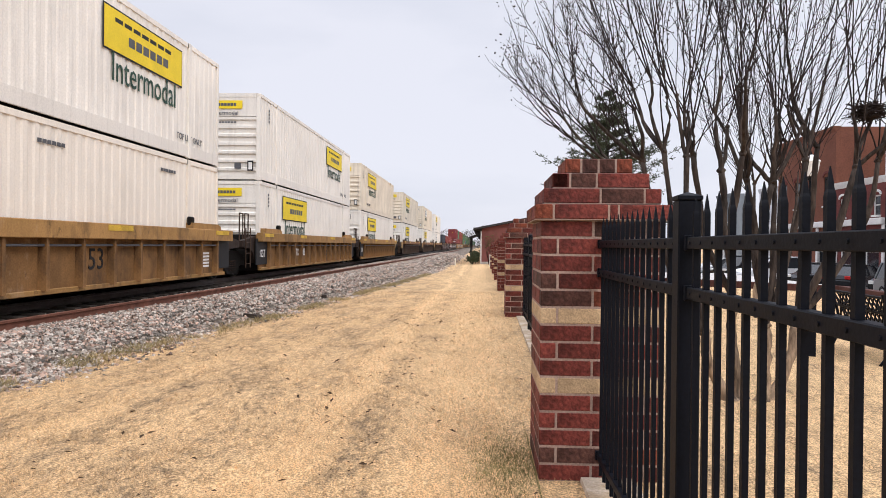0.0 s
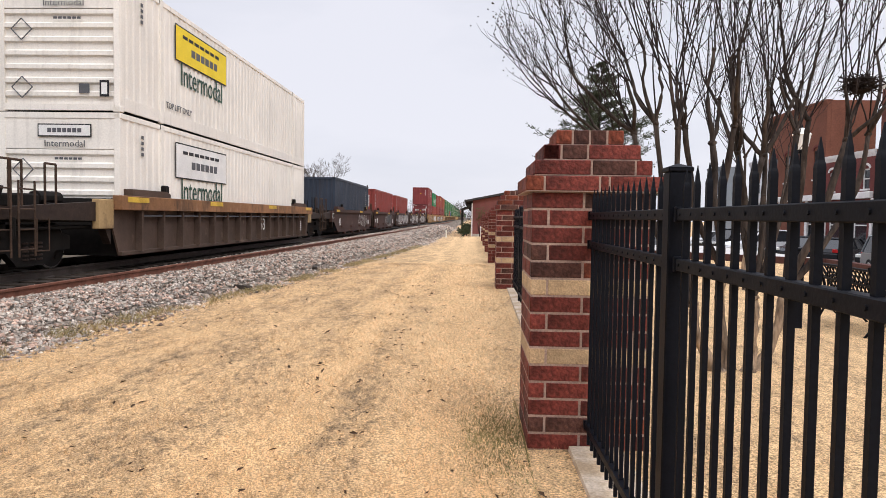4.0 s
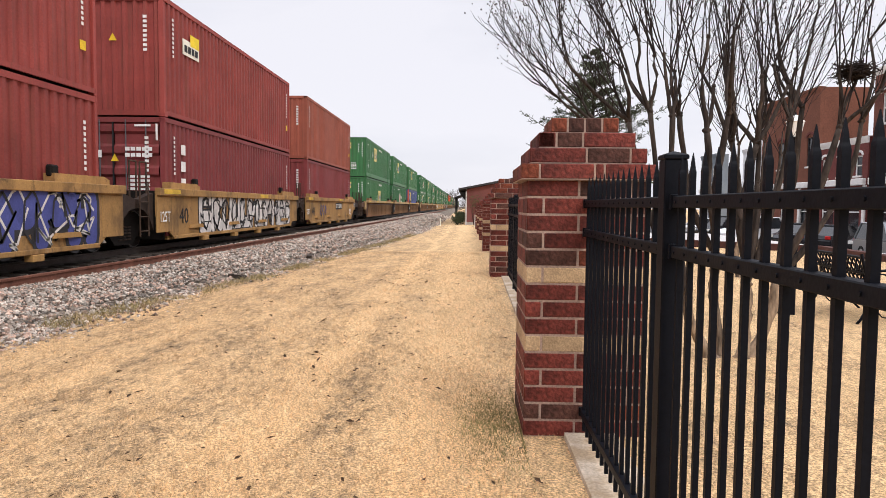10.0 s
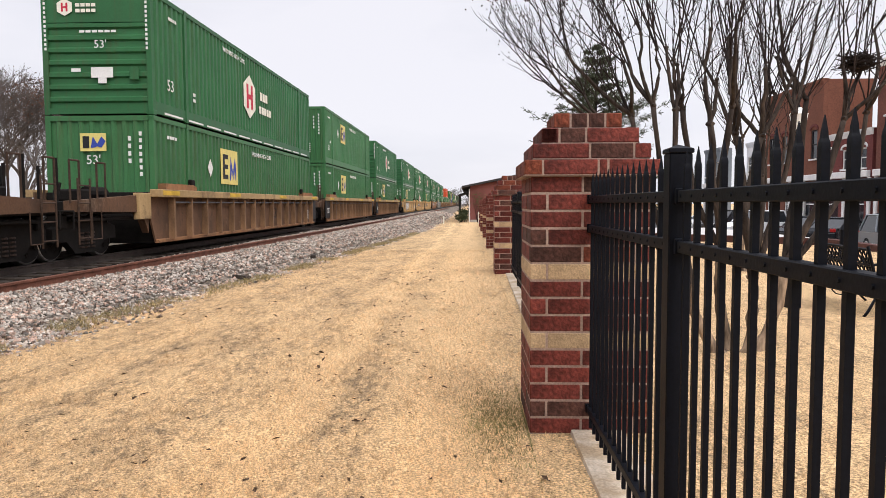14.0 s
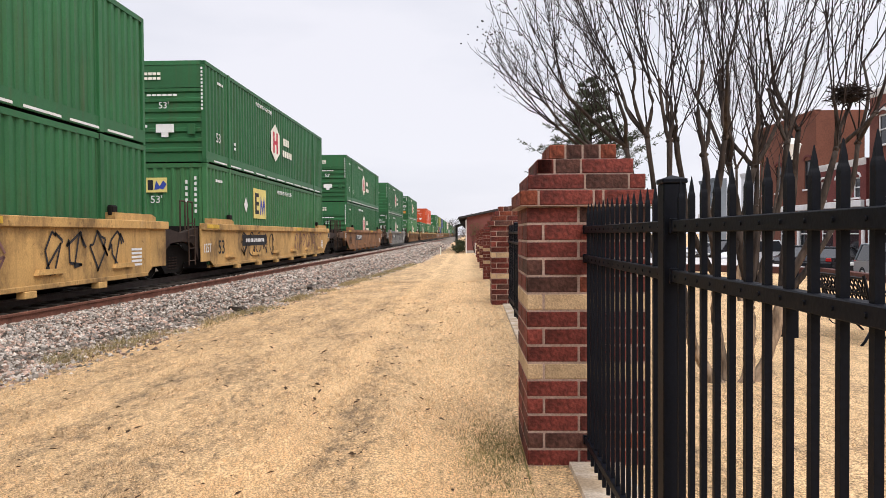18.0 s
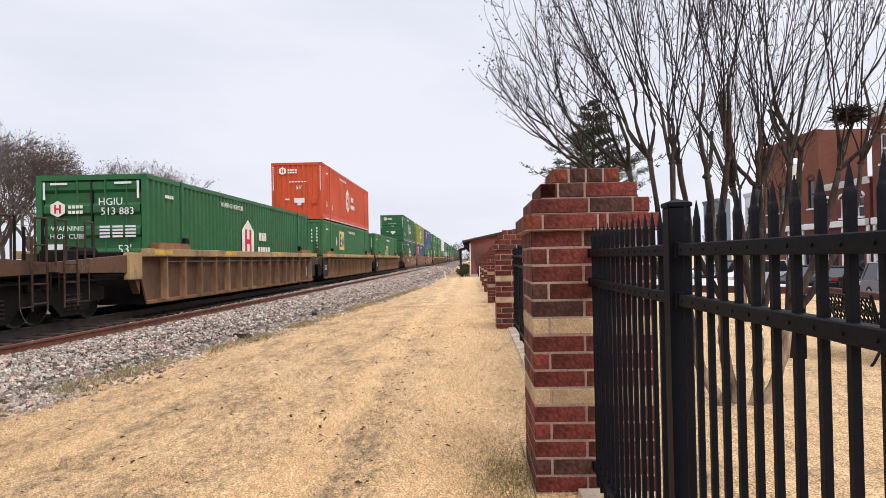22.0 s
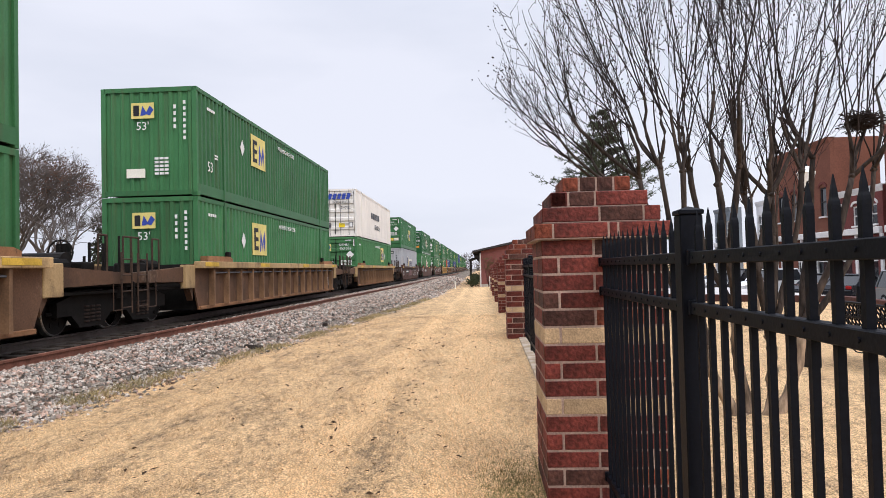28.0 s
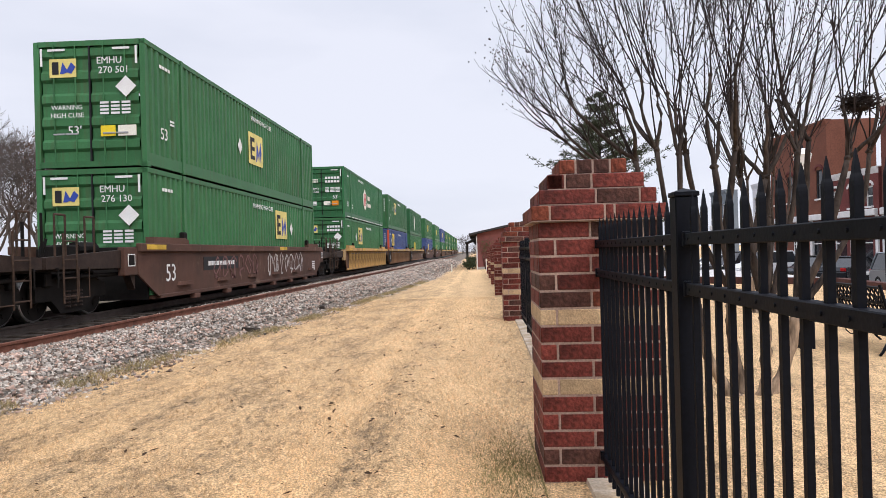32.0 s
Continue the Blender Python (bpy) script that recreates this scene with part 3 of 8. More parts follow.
def fence_panel(x, y0, y1, z, first=None):
    p = thing("fence", (x, y0, z), "black metal fence panel with spear-topped pickets", "fence", "fence panels")
    L = y1 - y0
    for zz, nm in ((1.386, "rail"), (1.22, "rail"), (0.165, "rail")):
        part(nm, box(bmesh.new(), -0.019, 0.019, 0, L, zz - 0.02, zz + 0.02, 0.003), M_IRON, p)
    me = shared(("picket",), picket_bm, M_IRON)
    sc = shared(("screw",), lambda b: tube(b, (-0.0225, 0, 0), (-0.018, 0, 0), 0.005, 0.006, 6), M_IRON)
    n = max(1, round(L / 0.108))
    if y0 > 16:
        b = bmesh.new()
        for i in range(n):
            box(b, -0.0125, 0.0125, (i + 0.5) * L / n - 0.0125, (i + 0.5) * L / n + 0.0125, 0.06, 1.44)
            quads(b, [(-0.0125, (i + 0.5) * L / n - 0.0125, 1.44), (0.0125, (i + 0.5) * L / n - 0.0125, 1.44), (0.0125, (i + 0.5) * L / n + 0.0125, 1.44), (-0.0125, (i + 0.5) * L / n + 0.0125, 1.44), (0, (i + 0.5) * L / n, 1.53)], [(0, 1, 4), (1, 2, 4), (2, 3, 4), (3, 0, 4)])
        tagged(part("pickets", b, M_IRON, p), kind="stuff")
        return p
    rows = [(i + 0.5) * L / n for i in range(n)] if first is None else [first - y0 + 0.1093 * i for i in range(int((y1 - first) / 0.1093) + 1)]
    for y in rows:
        piece("picket", me, p, (0, y, 0.06))
        if y0 < 3:
            for zz in (1.386, 1.22):
                piece("screw", sc, p, (0, y, zz))
    for zz in (1.386, 1.22, 0.165):
        for yy in (0.012, L - 0.012):
            part("bracket", box(bmesh.new(), -0.024, 0.024, yy - 0.012, yy + 0.012, zz - 0.026, zz + 0.026, 0.003), M_IRON, p)
    return p


def fence_post(x, y, z):
    p = thing("fence_post", (x, y, z), "square black metal fence post with a flat cap", "fence post", "fence posts")
    part("shaft", box(bmesh.new(), -0.038, 0.038, -0.038, 0.038, -0.1, 1.53, 0.004), M_IRON, p)
    b = bmesh.new()
    box(b, -0.042, 0.042, -0.042, 0.042, 1.53, 1.545, 0.003)
    quads(b, [(-0.042, -0.042, 1.545), (0.042, -0.042, 1.545), (0.042, 0.042, 1.545), (-0.042, 0.042, 1.545), (0, 0, 1.56)], [(0, 1, 4), (1, 2, 4), (2, 3, 4), (3, 0, 4)])
    part("cap", b, M_IRON, p)


fence_post(0.355, 2.775, 0)
fence_panel(0.355, 2.82, 4.45, 0)
fence_panel(0.355, 0.42, 2.73, 0, 0.488)
fence_post(0.355, 0.375, 0)
for (xa, ya, za), (xb, yb, zb) in zip(PILLARS, PILLARS[1:]):
    a, b = ya + 0.36, yb - 0.36
    n = 4
    for i in range(n):
        f0, f1 = i / n, (i + 1) / n
        xm, zm = xa + (xb - xa) * (f0 + f1) / 2, za + (zb - za) * (f0 + f1) / 2
        fence_panel(xm, a + (b - a) * f0 + 0.04, a + (b - a) * f1 - 0.04, zm)
        if i:
            fence_post(xa + (xb - xa) * f0, a + (b - a) * f0, za + (zb - za) * f0)


def build_strip():
    bm = bmesh.new()
    for y0, y1, xa, xb in ((0, 4.44, 0.235, 0.25), (5.18, 13.79, 0.26, 0.36), (14.53, 23.09, 0.38, 0.44), (23.83, 32.4, 0.46, 0.5)):
        z0, z1 = gz(0, y0), gz(0, y1)
        quads(bm, [(xa, y0, z0 + 0.035), (xa + 0.3, y0, z0 + 0.035), (xb + 0.3, y1, z1 + 0.035), (xb, y1, z1 + 0.035), (xa - 0.02, y0, z0 - 0.1), (xb - 0.02, y1, z1 - 0.1), (xa + 0.32, y0, z0 - 0.1), (xb + 0.32, y1, z1 - 0.1)],
              [(0, 1, 2, 3), (4, 0, 3, 5), (1, 6, 7, 2), (4, 6, 1, 0), (3, 2, 7, 5)])
    lone("mow_strip", bm, M_MOW, "narrow pale concrete strip under the fence", "kerb", "", "structure")


build_strip()

# ---- the train ----
SPEED = 24.57
W2 = 1.295
M_JB = mat("white_container_paint", (0.80, 0.755, 0.69), 0.55, 0, 0.10, 0.6, 30, 0.08, 0.05, rnd=0.05, streak=0.16)
M_JBC = mat("cream_aged_container_paint", (0.77, 0.68, 0.55), 0.6, 0, 0.15, 0.5, 30, 0.1, 0.05, rnd=0.04, streak=0.34, grime=0.1)
M_JBP = mat("peach_white_container_paint", (0.83, 0.755, 0.66), 0.55, 0, 0.08, 0.6, 30, 0.06, 0.05, streak=0.1)
M_EMPG = mat("green_container_paint", (0.047, 0.156, 0.060), 0.5, 0, 0.16, 0.7, 30, 0.1, 0.05, rnd=0.16, streak=0.35)
M_HUBG = mat("deep_green_container_paint", (0.031, 0.128, 0.049), 0.5, 0, 0.14, 0.7, 30, 0.1, 0.05, rnd=0.12, streak=0.3)
M_LGRN = mat("light_green_container_paint", (0.065, 0.20, 0.075), 0.55, 0, 0.16, 0.7, 30, 0.1, 0.05, rnd=0.1, streak=0.25)
M_RED = mat("red_container_paint", (0.275, 0.054, 0.045), 0.6, 0, 0.22, 0.7, 30, 0.12, 0.05, rnd=0.16, streak=0.4)
M_MAROON = mat("maroon_container_paint", (0.20, 0.041, 0.042), 0.6, 0, 0.2, 0.7, 30, 0.12, 0.05, rnd=0.12, streak=0.35)
M_RUSTRED = mat("faded_red_container_paint", (0.29, 0.082, 0.052), 0.65, 0, 0.2, 0.7, 30, 0.12, 0.05, rnd=0.1, streak=0.3)
M_ORNG = mat("orange_container_paint", (0.56, 0.085, 0.030), 0.5, 0, 0.12, 0.6, 30, 0.08, 0.05, streak=0.35)
M_OLIVE = mat("olive_container_paint", (0.25, 0.26, 0.045), 0.55, 0, 0.12, 0.6, 30, 0.1, 0.05, streak=0.25)
M_BLUE = mat("blue_container_paint", (0.060, 0.088, 0.215), 0.55, 0, 0.2, 0.6, 30, 0.1, 0.05, streak=0.15)
M_SLATE = mat("slate_container_paint", (0.035, 0.045, 0.065), 0.6, 0, 0.2, 0.6, 30, 0.1, 0.05, streak=0.3)
M_GREYC = mat("grey_container_paint", (0.42, 0.42, 0.43), 0.55, 0, 0.12, 0.6, 30, 0.1, 0.05, streak=0.15)
M_UGRN = mat("bright_green_container_paint", (0.02, 0.16, 0.06), 0.5, 0, 0.15, 0.6, 30, 0.1, 0.05, streak=0.3)
M_OCHRE = mat("ochre_car_paint", (0.37, 0.205, 0.072), 0.7, 0, 0.22, 0.9, 30, 0.15, 0.08, rnd=0.08, streak=0.3, grime=0.6)
M_YELLOWCAR = mat("faded_yellow_car_paint", (0.55, 0.33, 0.12), 0.7, 0, 0.25, 0.9, 30, 0.15, 0.08, rnd=0.08, streak=0.3, grime=0.65)
# sheet paints: rust and grime, base darkened for shade under the overhanging chord
M_SHEET = mat("shaded_rusty_brown_sheet", (0.125, 0.066, 0.038), 0.8, 0, 0.35, 0.9, 30, 0.2, 0.08, rnd=0.15, streak=0.3, grime=0.6)
M_OSHEET = mat("shaded_grimy_ochre_sheet", (0.25, 0.13, 0.05), 0.8, 0, 0.35, 0.9, 30, 0.2, 0.08, rnd=0.1, streak=0.35, grime=0.65)
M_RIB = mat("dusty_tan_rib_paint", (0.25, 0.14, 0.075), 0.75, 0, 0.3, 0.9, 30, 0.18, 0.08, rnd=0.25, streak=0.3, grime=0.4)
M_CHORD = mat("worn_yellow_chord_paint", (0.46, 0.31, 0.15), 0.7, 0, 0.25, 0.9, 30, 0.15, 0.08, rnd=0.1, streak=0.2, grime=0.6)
M_TANCAR = mat("tan_brown_car_paint", (0.285, 0.140, 0.066), 0.75, 0, 0.3, 0.9, 30, 0.18, 0.08, rnd=0.1, streak=0.3, grime=0.75)
M_BROWNCAR = mat("brown_car_paint", (0.105, 0.052, 0.037), 0.75, 0, 0.3, 0.9, 30, 0.18, 0.08, rnd=0.1, streak=0.25, grime=0.5)
M_DARKCAR = mat("dark_brown_car_paint", (0.062, 0.030, 0.024), 0.75, 0, 0.3, 0.9, 30, 0.18, 0.08, rnd=0.1, streak=0.25, grime=0.4)
M_GREYCAR = mat("grey_car_paint", (0.29, 0.28, 0.255), 0.75, 0, 0.3, 0.9, 30, 0.18, 0.08, streak=0.25, grime=0.6)
M_DIRTCAR = mat("dirty_grey_brown_car_paint", (0.085, 0.055, 0.042), 0.8, 0, 0.35, 0.9, 30, 0.2, 0.08, streak=0.25, grime=0.5)
M_TAGW = mat("white_spray_paint", (0.62, 0.58, 0.55), 0.7, 0, 0.3, 2, 30, 0.12, 0.03)
M_TAGK = mat("black_spray_paint", (0.035, 0.033, 0.035), 0.7, 0, 0.3, 2, 30, 0.12, 0.03)
M_TAGB = mat("blue_spray_paint", (0.07, 0.08, 0.26), 0.7, 0, 0.3, 2, 30, 0.12, 0.03)
M_TAGP = mat("mauve_spray_paint", (0.22, 0.11, 0.10), 0.7, 0, 0.3, 2, 30, 0.12, 0.03)
M_LOGOY = mat("yellow_logo_paint", (0.80, 0.60, 0.03), 0.6, 0, 0.1, 2, 30, 0.08, 0.03)
M_LOGOW = mat("cream_logo_paint", (0.80, 0.77, 0.66), 0.6, 0, 0.1, 2, 30, 0.08, 0.03)
M_NAVY = mat("navy_logo_paint", (0.015, 0.022, 0.11), 0.6, 0, 0.15, 2, 30, 0.1, 0.03)
M_LOGOR = mat("red_logo_paint", (0.50, 0.03, 0.06), 0.6, 0, 0.1, 2, 30, 0.08, 0.03)
M_LOGOB = mat("blue_logo_paint", (0.04, 0.07, 0.35), 0.6, 0, 0.1, 2, 30, 0.08, 0.03)
M_LETGRN = mat("dark_green_letter_paint", (0.03, 0.07, 0.05), 0.6, 0, 0.3, 2, 30, 0.1, 0.03)
M_LOGOE = mat("pale_yellow_logo_paint", (0.72, 0.60, 0.20), 0.6, 0, 0.15, 2, 30, 0.1, 0.03)
M_LETG = mat("grey_letter_paint", (0.10, 0.10, 0.11), 0.6, 0, 0.2, 2, 30, 0.08, 0.03)
M_SIGNO = mat("orange_sign", (0.75, 0.27, 0.02), 0.5, 0, 0.1, 2, 30, 0.08, 0.02)


def corrugated(bm, L, z0, z1, x, pitch=0.28, depth=0.036, sign=1):
    """A pressed steel side along y whose outer ridges are at x."""
    n = round(L / pitch)
    p = L / n
    prof = []
    for i in range(n):
        y = i * p
        prof += [(y, 0), (y + 0.36 * p, 0), (y + 0.5 * p, 1), (y + 0.86 * p, 1)]
    prof.append((L, 0))
    lo = [bm.verts.new((x - sign * d * depth, y, z0)) for y, d in prof]
    hi = [bm.verts.new((x - sign * d * depth, y, z1)) for y, d in prof]
    for i in range(len(prof) - 1):
        bm.faces.new((lo[i], lo[i + 1], hi[i + 1], hi[i]) if sign > 0 else (lo[i + 1], lo[i], hi[i], hi[i + 1]))
    return bm


def end_corrugated(bm, w, z0, z1, y, n, depth, horizontal):
    """A pressed end wall across x, ridges upright or level."""
    a, b = (z0, z1) if horizontal else (-w, w)
    p = (b - a) / n
    prof = []
    for i in range(n):
        t = a + i * p
        prof += [(t, 1), (t + 0.45 * p, 1), (t + 0.58 * p, 0), (t + 0.87 * p, 0)]
    prof.append((b, 1))
    if horizontal:
        lo = [bm.verts.new((-w, y + d * depth, t)) for t, d in prof]
        hi = [bm.verts.new((w, y + d * depth, t)) for t, d in prof]
    else:
        lo = [bm.verts.new((t, y + d * depth, z0)) for t, d in prof]
        hi = [bm.verts.new((t, y + d * depth, z1)) for t, d in prof]
    for i in range(len(prof) - 1):
        bm.faces.new((lo[i], lo[i + 1], hi[i + 1], hi[i]))
    bmesh.ops.recalc_face_normals(bm, faces=bm.faces)
    return bm


def P(parent, name, key, make, m, at=(0, 0, 0), label="", smooth=False):
    return piece(name, shared((name, *key, m.name), make, m, smooth), parent, at, 0, label)


def slab(parent, name, m, y, z, ly, lz, x=W2 + 0.004, label=""):
    """A thin painted or bolted plate on the side that looks to +x."""
    return P(parent, name, ("slab", round(ly, 3), round(lz, 3)), lambda b: box(b, -0.004, 0.004, -ly / 2, ly / 2, -lz / 2, lz / 2), m, (x, y, z), label)


def eslab(parent, name, m, x, z, lx, lz, y=-0.012, label=""):
    """A thin plate on the leading end."""
    return P(parent, name, ("eslab", round(lx, 3), round(lz, 3)), lambda b: box(b, -lx / 2, lx / 2, -0.004, 0.004, -lz / 2, lz / 2), m, (x, y, z), label)


def hexa(parent, m, y, z, w, h, face, x=W2 + 0.006, name="emblem"):
    pts = [(0, -h / 2), (w / 2, -h / 4), (w / 2, h / 4), (0, h / 2), (-w / 2, h / 4), (-w / 2, -h / 4)]
    if face == "side":
        return P(parent, name, ("hex", w, h, face), lambda b: prism(b, pts, 0, 0, 0.004), m, (x, y, z))
    return P(parent, name, ("hex", w, h, face), lambda b: prism(b, pts, 1, 0, -0.004), m, (y, -0.012, z))


def bars(parent, m, y, z, ly, lz, rows, face="side", x=W2 + 0.005, cols=1):
    """Small lettering that cannot be read, as plain bars."""
    def make(b):
        for j in range(rows):
            for i in range(cols):
                zz = lz / 2 - (j + 0.5) * lz / rows
                wy = ly / cols * 0.8
                cy = -ly / 2 + (i + 0.5) * ly / cols
                if face == "side":
                    box(b, -0.002, 0.002, cy - wy / 2, cy + wy / 2, zz - lz / rows * 0.3, zz + lz / rows * 0.3)
                else:
                    box(b, cy - wy / 2, cy + wy / 2, -0.002, 0.002, zz - lz / rows * 0.3, zz + lz / rows * 0.3)
        return b
    at = (x, y, z) if face == "side" else (y, -0.022, z)
    return tagged(P(parent, "markings", ("bars", ly, lz, rows, cols, face), make, m, at), kind="stuff")


H1 = 2.896


def container(L, m, label, end, logo, end_m=None, far=False, spot="", serial="", group="containers on the train"):
    """A box container, origin at the middle of its leading lower edge; its near side looks to +x and its leading end to -y."""
    c = thing("shipping_container", (0, 0, 0), label, "container", group)
    white = logo.startswith("jb") or logo in ("swiftw", "swiftg")
    fr = m
    pw = 0.06
    key = (L,)
    em, post_m = m, end_m or m
    big = L > 14
    sill = 0.33 if big else 0.16
    z0, z1 = sill - 0.03, H1 - 0.10
    P(c, "side_wall", (*key, "n"), lambda b: corrugated(b, L - 2 * pw, z0, z1, W2 - 0.012, 0.31 if white else 0.28, 0.020 if white else 0.046), m, (0, pw, 0))
    P(c, "side_wall", (*key, "f"), lambda b: corrugated(b, L - 2 * pw, z0, z1, -W2 + 0.012, 1.2, 0.02, -1), m, (0, pw, 0))
    P(c, "roof", key, lambda b: box(b, -W2 + 0.02, W2 - 0.02, 0.03, L - 0.03, H1 - 0.035, H1 - 0.012), m)
    P(c, "floor", key, lambda b: box(b, -W2 + 0.12, W2 - 0.12, 0.06, L - 0.06, 0.06, 0.14), M_DARK)
    for sx in (1,):
        P(c, "bottom_rail", (*key, sx), lambda b: box(b, sx * W2 - 0.05 * (sx > 0), sx * W2 + 0.05 * (sx < 0), 0.05, L - 0.05, 0.05, sill), fr)
        P(c, "top_rail", (*key, sx), lambda b: box(b, sx * W2 - 0.05 * (sx > 0), sx * W2 + 0.05 * (sx < 0), 0.05, L - 0.05, H1 - 0.11, H1), fr)
    for sx, yy in ((1, 0), (1, L), (-1, 0)):
            s = 1 if yy == 0 else -1
            P(c, "corner_post", (*key, sx, yy), lambda b: box(b, sx * W2 - (0.13 if sx > 0 else 0), sx * W2 + (0.13 if sx < 0 else 0), yy if s > 0 else yy - 0.1, yy + 0.1 if s > 0 else yy, 0, H1, 0.008), (post_m if sx > 0 else em) if yy == 0 else fr)
    if big:
        # lifting posts at the forty-foot marks
        for yy in (1.98, L - 1.98):
            P(c, "lift_post", key, lambda b: box(b, W2 - 0.06, W2 + 0.022, -0.075, 0.075, 0.02, H1 + 0.004, 0.006), fr, (0, yy, 0))
            P(c, "corner_casting", ("k",), lambda b: box(b, W2 - 0.15, W2 + 0.012, -0.09, 0.09, -0.06, 0.06, 0.01), M_DARK, (0, yy, H1 - 0.055))
    for yy in (0.09,):
        for zz in (0.06, H1 - 0.06):
            P(c, "corner_casting", ("k",), lambda b: box(b, W2 - 0.15, W2 + 0.012, -0.09, 0.09, -0.06, 0.06, 0.01), em if yy < 1 else fr, (0, yy, zz))
    if end_m:
        P(c, "front_frame", ("ff",), lambda b: box(b, W2 - 0.05, W2 + 0.006, 0.102, 0.36, 0.01, H1 - 0.004, 0.004), end_m, (0, 0, 0), "bright orange front frame strip")
    P(c, "end_beam", ("lo",), lambda b: box(b, -W2 + 0.1, W2 - 0.1, 0.0, 0.1, 0.03, 0.16), em)
    P(c, "end_beam", ("hi",), lambda b: box(b, -W2 + 0.1, W2 - 0.1, 0.0, 0.1, H1 - 0.12, H1), em)
    P(c, "end_wall", ("back",), lambda b: box(b, -W2 + 0.1, W2 - 0.1, -0.06, -0.03, 0.02, H1 - 0.02), m, (0, L, 0))
    if end == "level":
        P(c, "end_wall", ("level",), lambda b: end_corrugated(b, W2 - 0.12, 0.16, H1 - 0.75, 0.015, 7, 0.05, True), em)
        P(c, "end_wall", ("level2",), lambda b: box(b, -W2 + 0.12, W2 - 0.12, 0.015, 0.04, H1 - 0.76, H1 - 0.11), em)
    elif end == "upright":
        P(c, "end_wall", ("upright",), lambda b: end_corrugated(b, W2 - 0.12, 0.15, H1 - 0.11, 0.015, 9, 0.04, False), em)
    else:
        for sx in (-1, 1):
            d = P(c, "door", (sx,), lambda b: end_corrugated(b, 0.555, 0.15, H1 - 0.12, 0.02, 5, 0.055, True), em, (sx * 0.575, 0, 0))
            for k in (-0.25, 0.25):
                P(d, "lock_rod", ("rod",), lambda b: tube(b, (0, 0.0, 0.08), (0, 0.0, H1 - 0.06), 0.015, None, 6), em if logo in ("hub", "emp") else M_LETG, (k, 0, 0))
                P(d, "door_handle", ("h",), lambda b: box(b, -0.02, 0.26, -0.035, -0.01, -0.02, 0.02, 0.006), M_STEEL, (k * 0.6 - 0.1, 0, 0.78))
        P(c, "door_seal", ("seal",), lambda b: box(b, -0.014, 0.014, -0.004, 0.05, 0.15, H1 - 0.12), M_BLACKP)
        for sx in (-1, 1):
            eslab(c, "reflector", M_WHITE, sx * 0.75, H1 - 0.2, 0.4, 0.05)
            P(c, "reflector", ("vert",), lambda b: box(b, -0.025, 0.025, -0.004, 0.004, -0.2, 0.2), M_WHITE, (sx * 1.1, -0.012, H1 - 0.36))
    wl_ = M_LETG if white else M_WHITE
    if far:
        g = L * 0.34
        if logo == "hub":
            hexa(c, M_LOGOW, g, 1.42, 1.0, 1.75, "side")
        else:
            slab(c, "logo_panel", M_LOGOY, g, 1.55, 1.25, 1.0)
        return c
    if logo == "empblue" and end_m:
        slab(c, "repaint_patch", M_LOGOB, 8.6, 0.95, 5.2, 0.75, W2 - 0.003, "fresh blue repainted strip")
    if logo == "jb":
        g = 11.9 if spot.startswith("r") else 4.55
        slab(c, "logo_panel", M_BLACKP, g, 2.14, 3.6, 0.9)
        slab(c, "logo_panel", M_LOGOY if not spot.endswith("ww") else M_WHITE, g, 2.14, 3.53, 0.83, W2 + 0.009)
        bars(c, M_BLACKP, g - 0.1, 2.36, 2.6, 0.14, 1, x=W2 + 0.014, cols=7)
        bars(c, M_LETG, g + 0.1, 2.06, 1.9, 0.32, 1, x=W2 + 0.014, cols=6)
        lettering("Intermodal", 0.82, M_LETGRN, c, (W2 + 0.006, g, 1.38), squeeze=0.82)
        lettering("TOP LIFT ONLY", 0.22, M_LETG, c, (W2 + 0.006, 3.0 if not spot.startswith("r") else 14.2, 0.5))
        bars(c, M_LETG, 1.0, 2.3, 0.14, 0.5, 4)
        eslab(c, "logo_panel", M_LOGOY if not spot.endswith("w") else M_BLACKP, 0.12, 2.52, 1.15, 0.27)
        if spot.endswith("w"):
            eslab(c, "logo_panel", M_WHITE, 0.12, 2.52, 1.10, 0.22, -0.018)
        bars(c, M_LETG, 0.12, 2.52, 0.75, 0.15, 1, "end", cols=7)
        lettering("Intermodal", 0.2, M_LETG, c, (0.12, -0.016, 2.24), "end")
        bars(c, M_LETG, 0.2, 1.93, 0.6, 0.08, 1, "end", cols=6)
        eslab(c, "label", M_LETG, 0.55, 0.48, 0.22, 0.2)
        eslab(c, "label", M_BLACKP, 0.98, 0.48, 0.2, 0.34, -0.016)
        eslab(c, "label", M_WHITE, 0.98, 0.48, 0.12, 0.24, -0.022)
        for zz in (0.5, 1.7):
            P(c, "placard_holder", ("ph",), lambda b: [tube(b, (math.cos(a) * 0.22, 0, math.sin(a) * 0.22), (math.cos(a + 1.571) * 0.22, 0, math.sin(a + 1.571) * 0.22), 0.012, None, 4) for a in (0, 1.571, 3.142, 4.712)] and b, M_LETG, (-0.78, -0.012, zz))
    elif logo == "jbplain":
        for yy in (3.0, 8.5, 13.0):
            bars(c, M_LETG, yy, 2.5, 0.8, 0.12, 1, cols=6)
        bars(c, M_LETG, 15.2, 1.2, 0.1, 0.4, 1)
    elif logo in ("emp", "empblue"):
        g, h = {"m": (7.9, 1.5), "r": (10.8, 1.98)}.get(spot, (5.15, 1.95) if logo == "emp" else (3.2, 2.0))
        slab(c, "logo_panel", M_LOGOE if logo == "emp" else M_LOGOY, g, h, 1.5, 1.05)
        slab(c, "logo_panel", M_BLACKP, g - 0.5, h, 0.16, 0.74, W2 + 0.010)
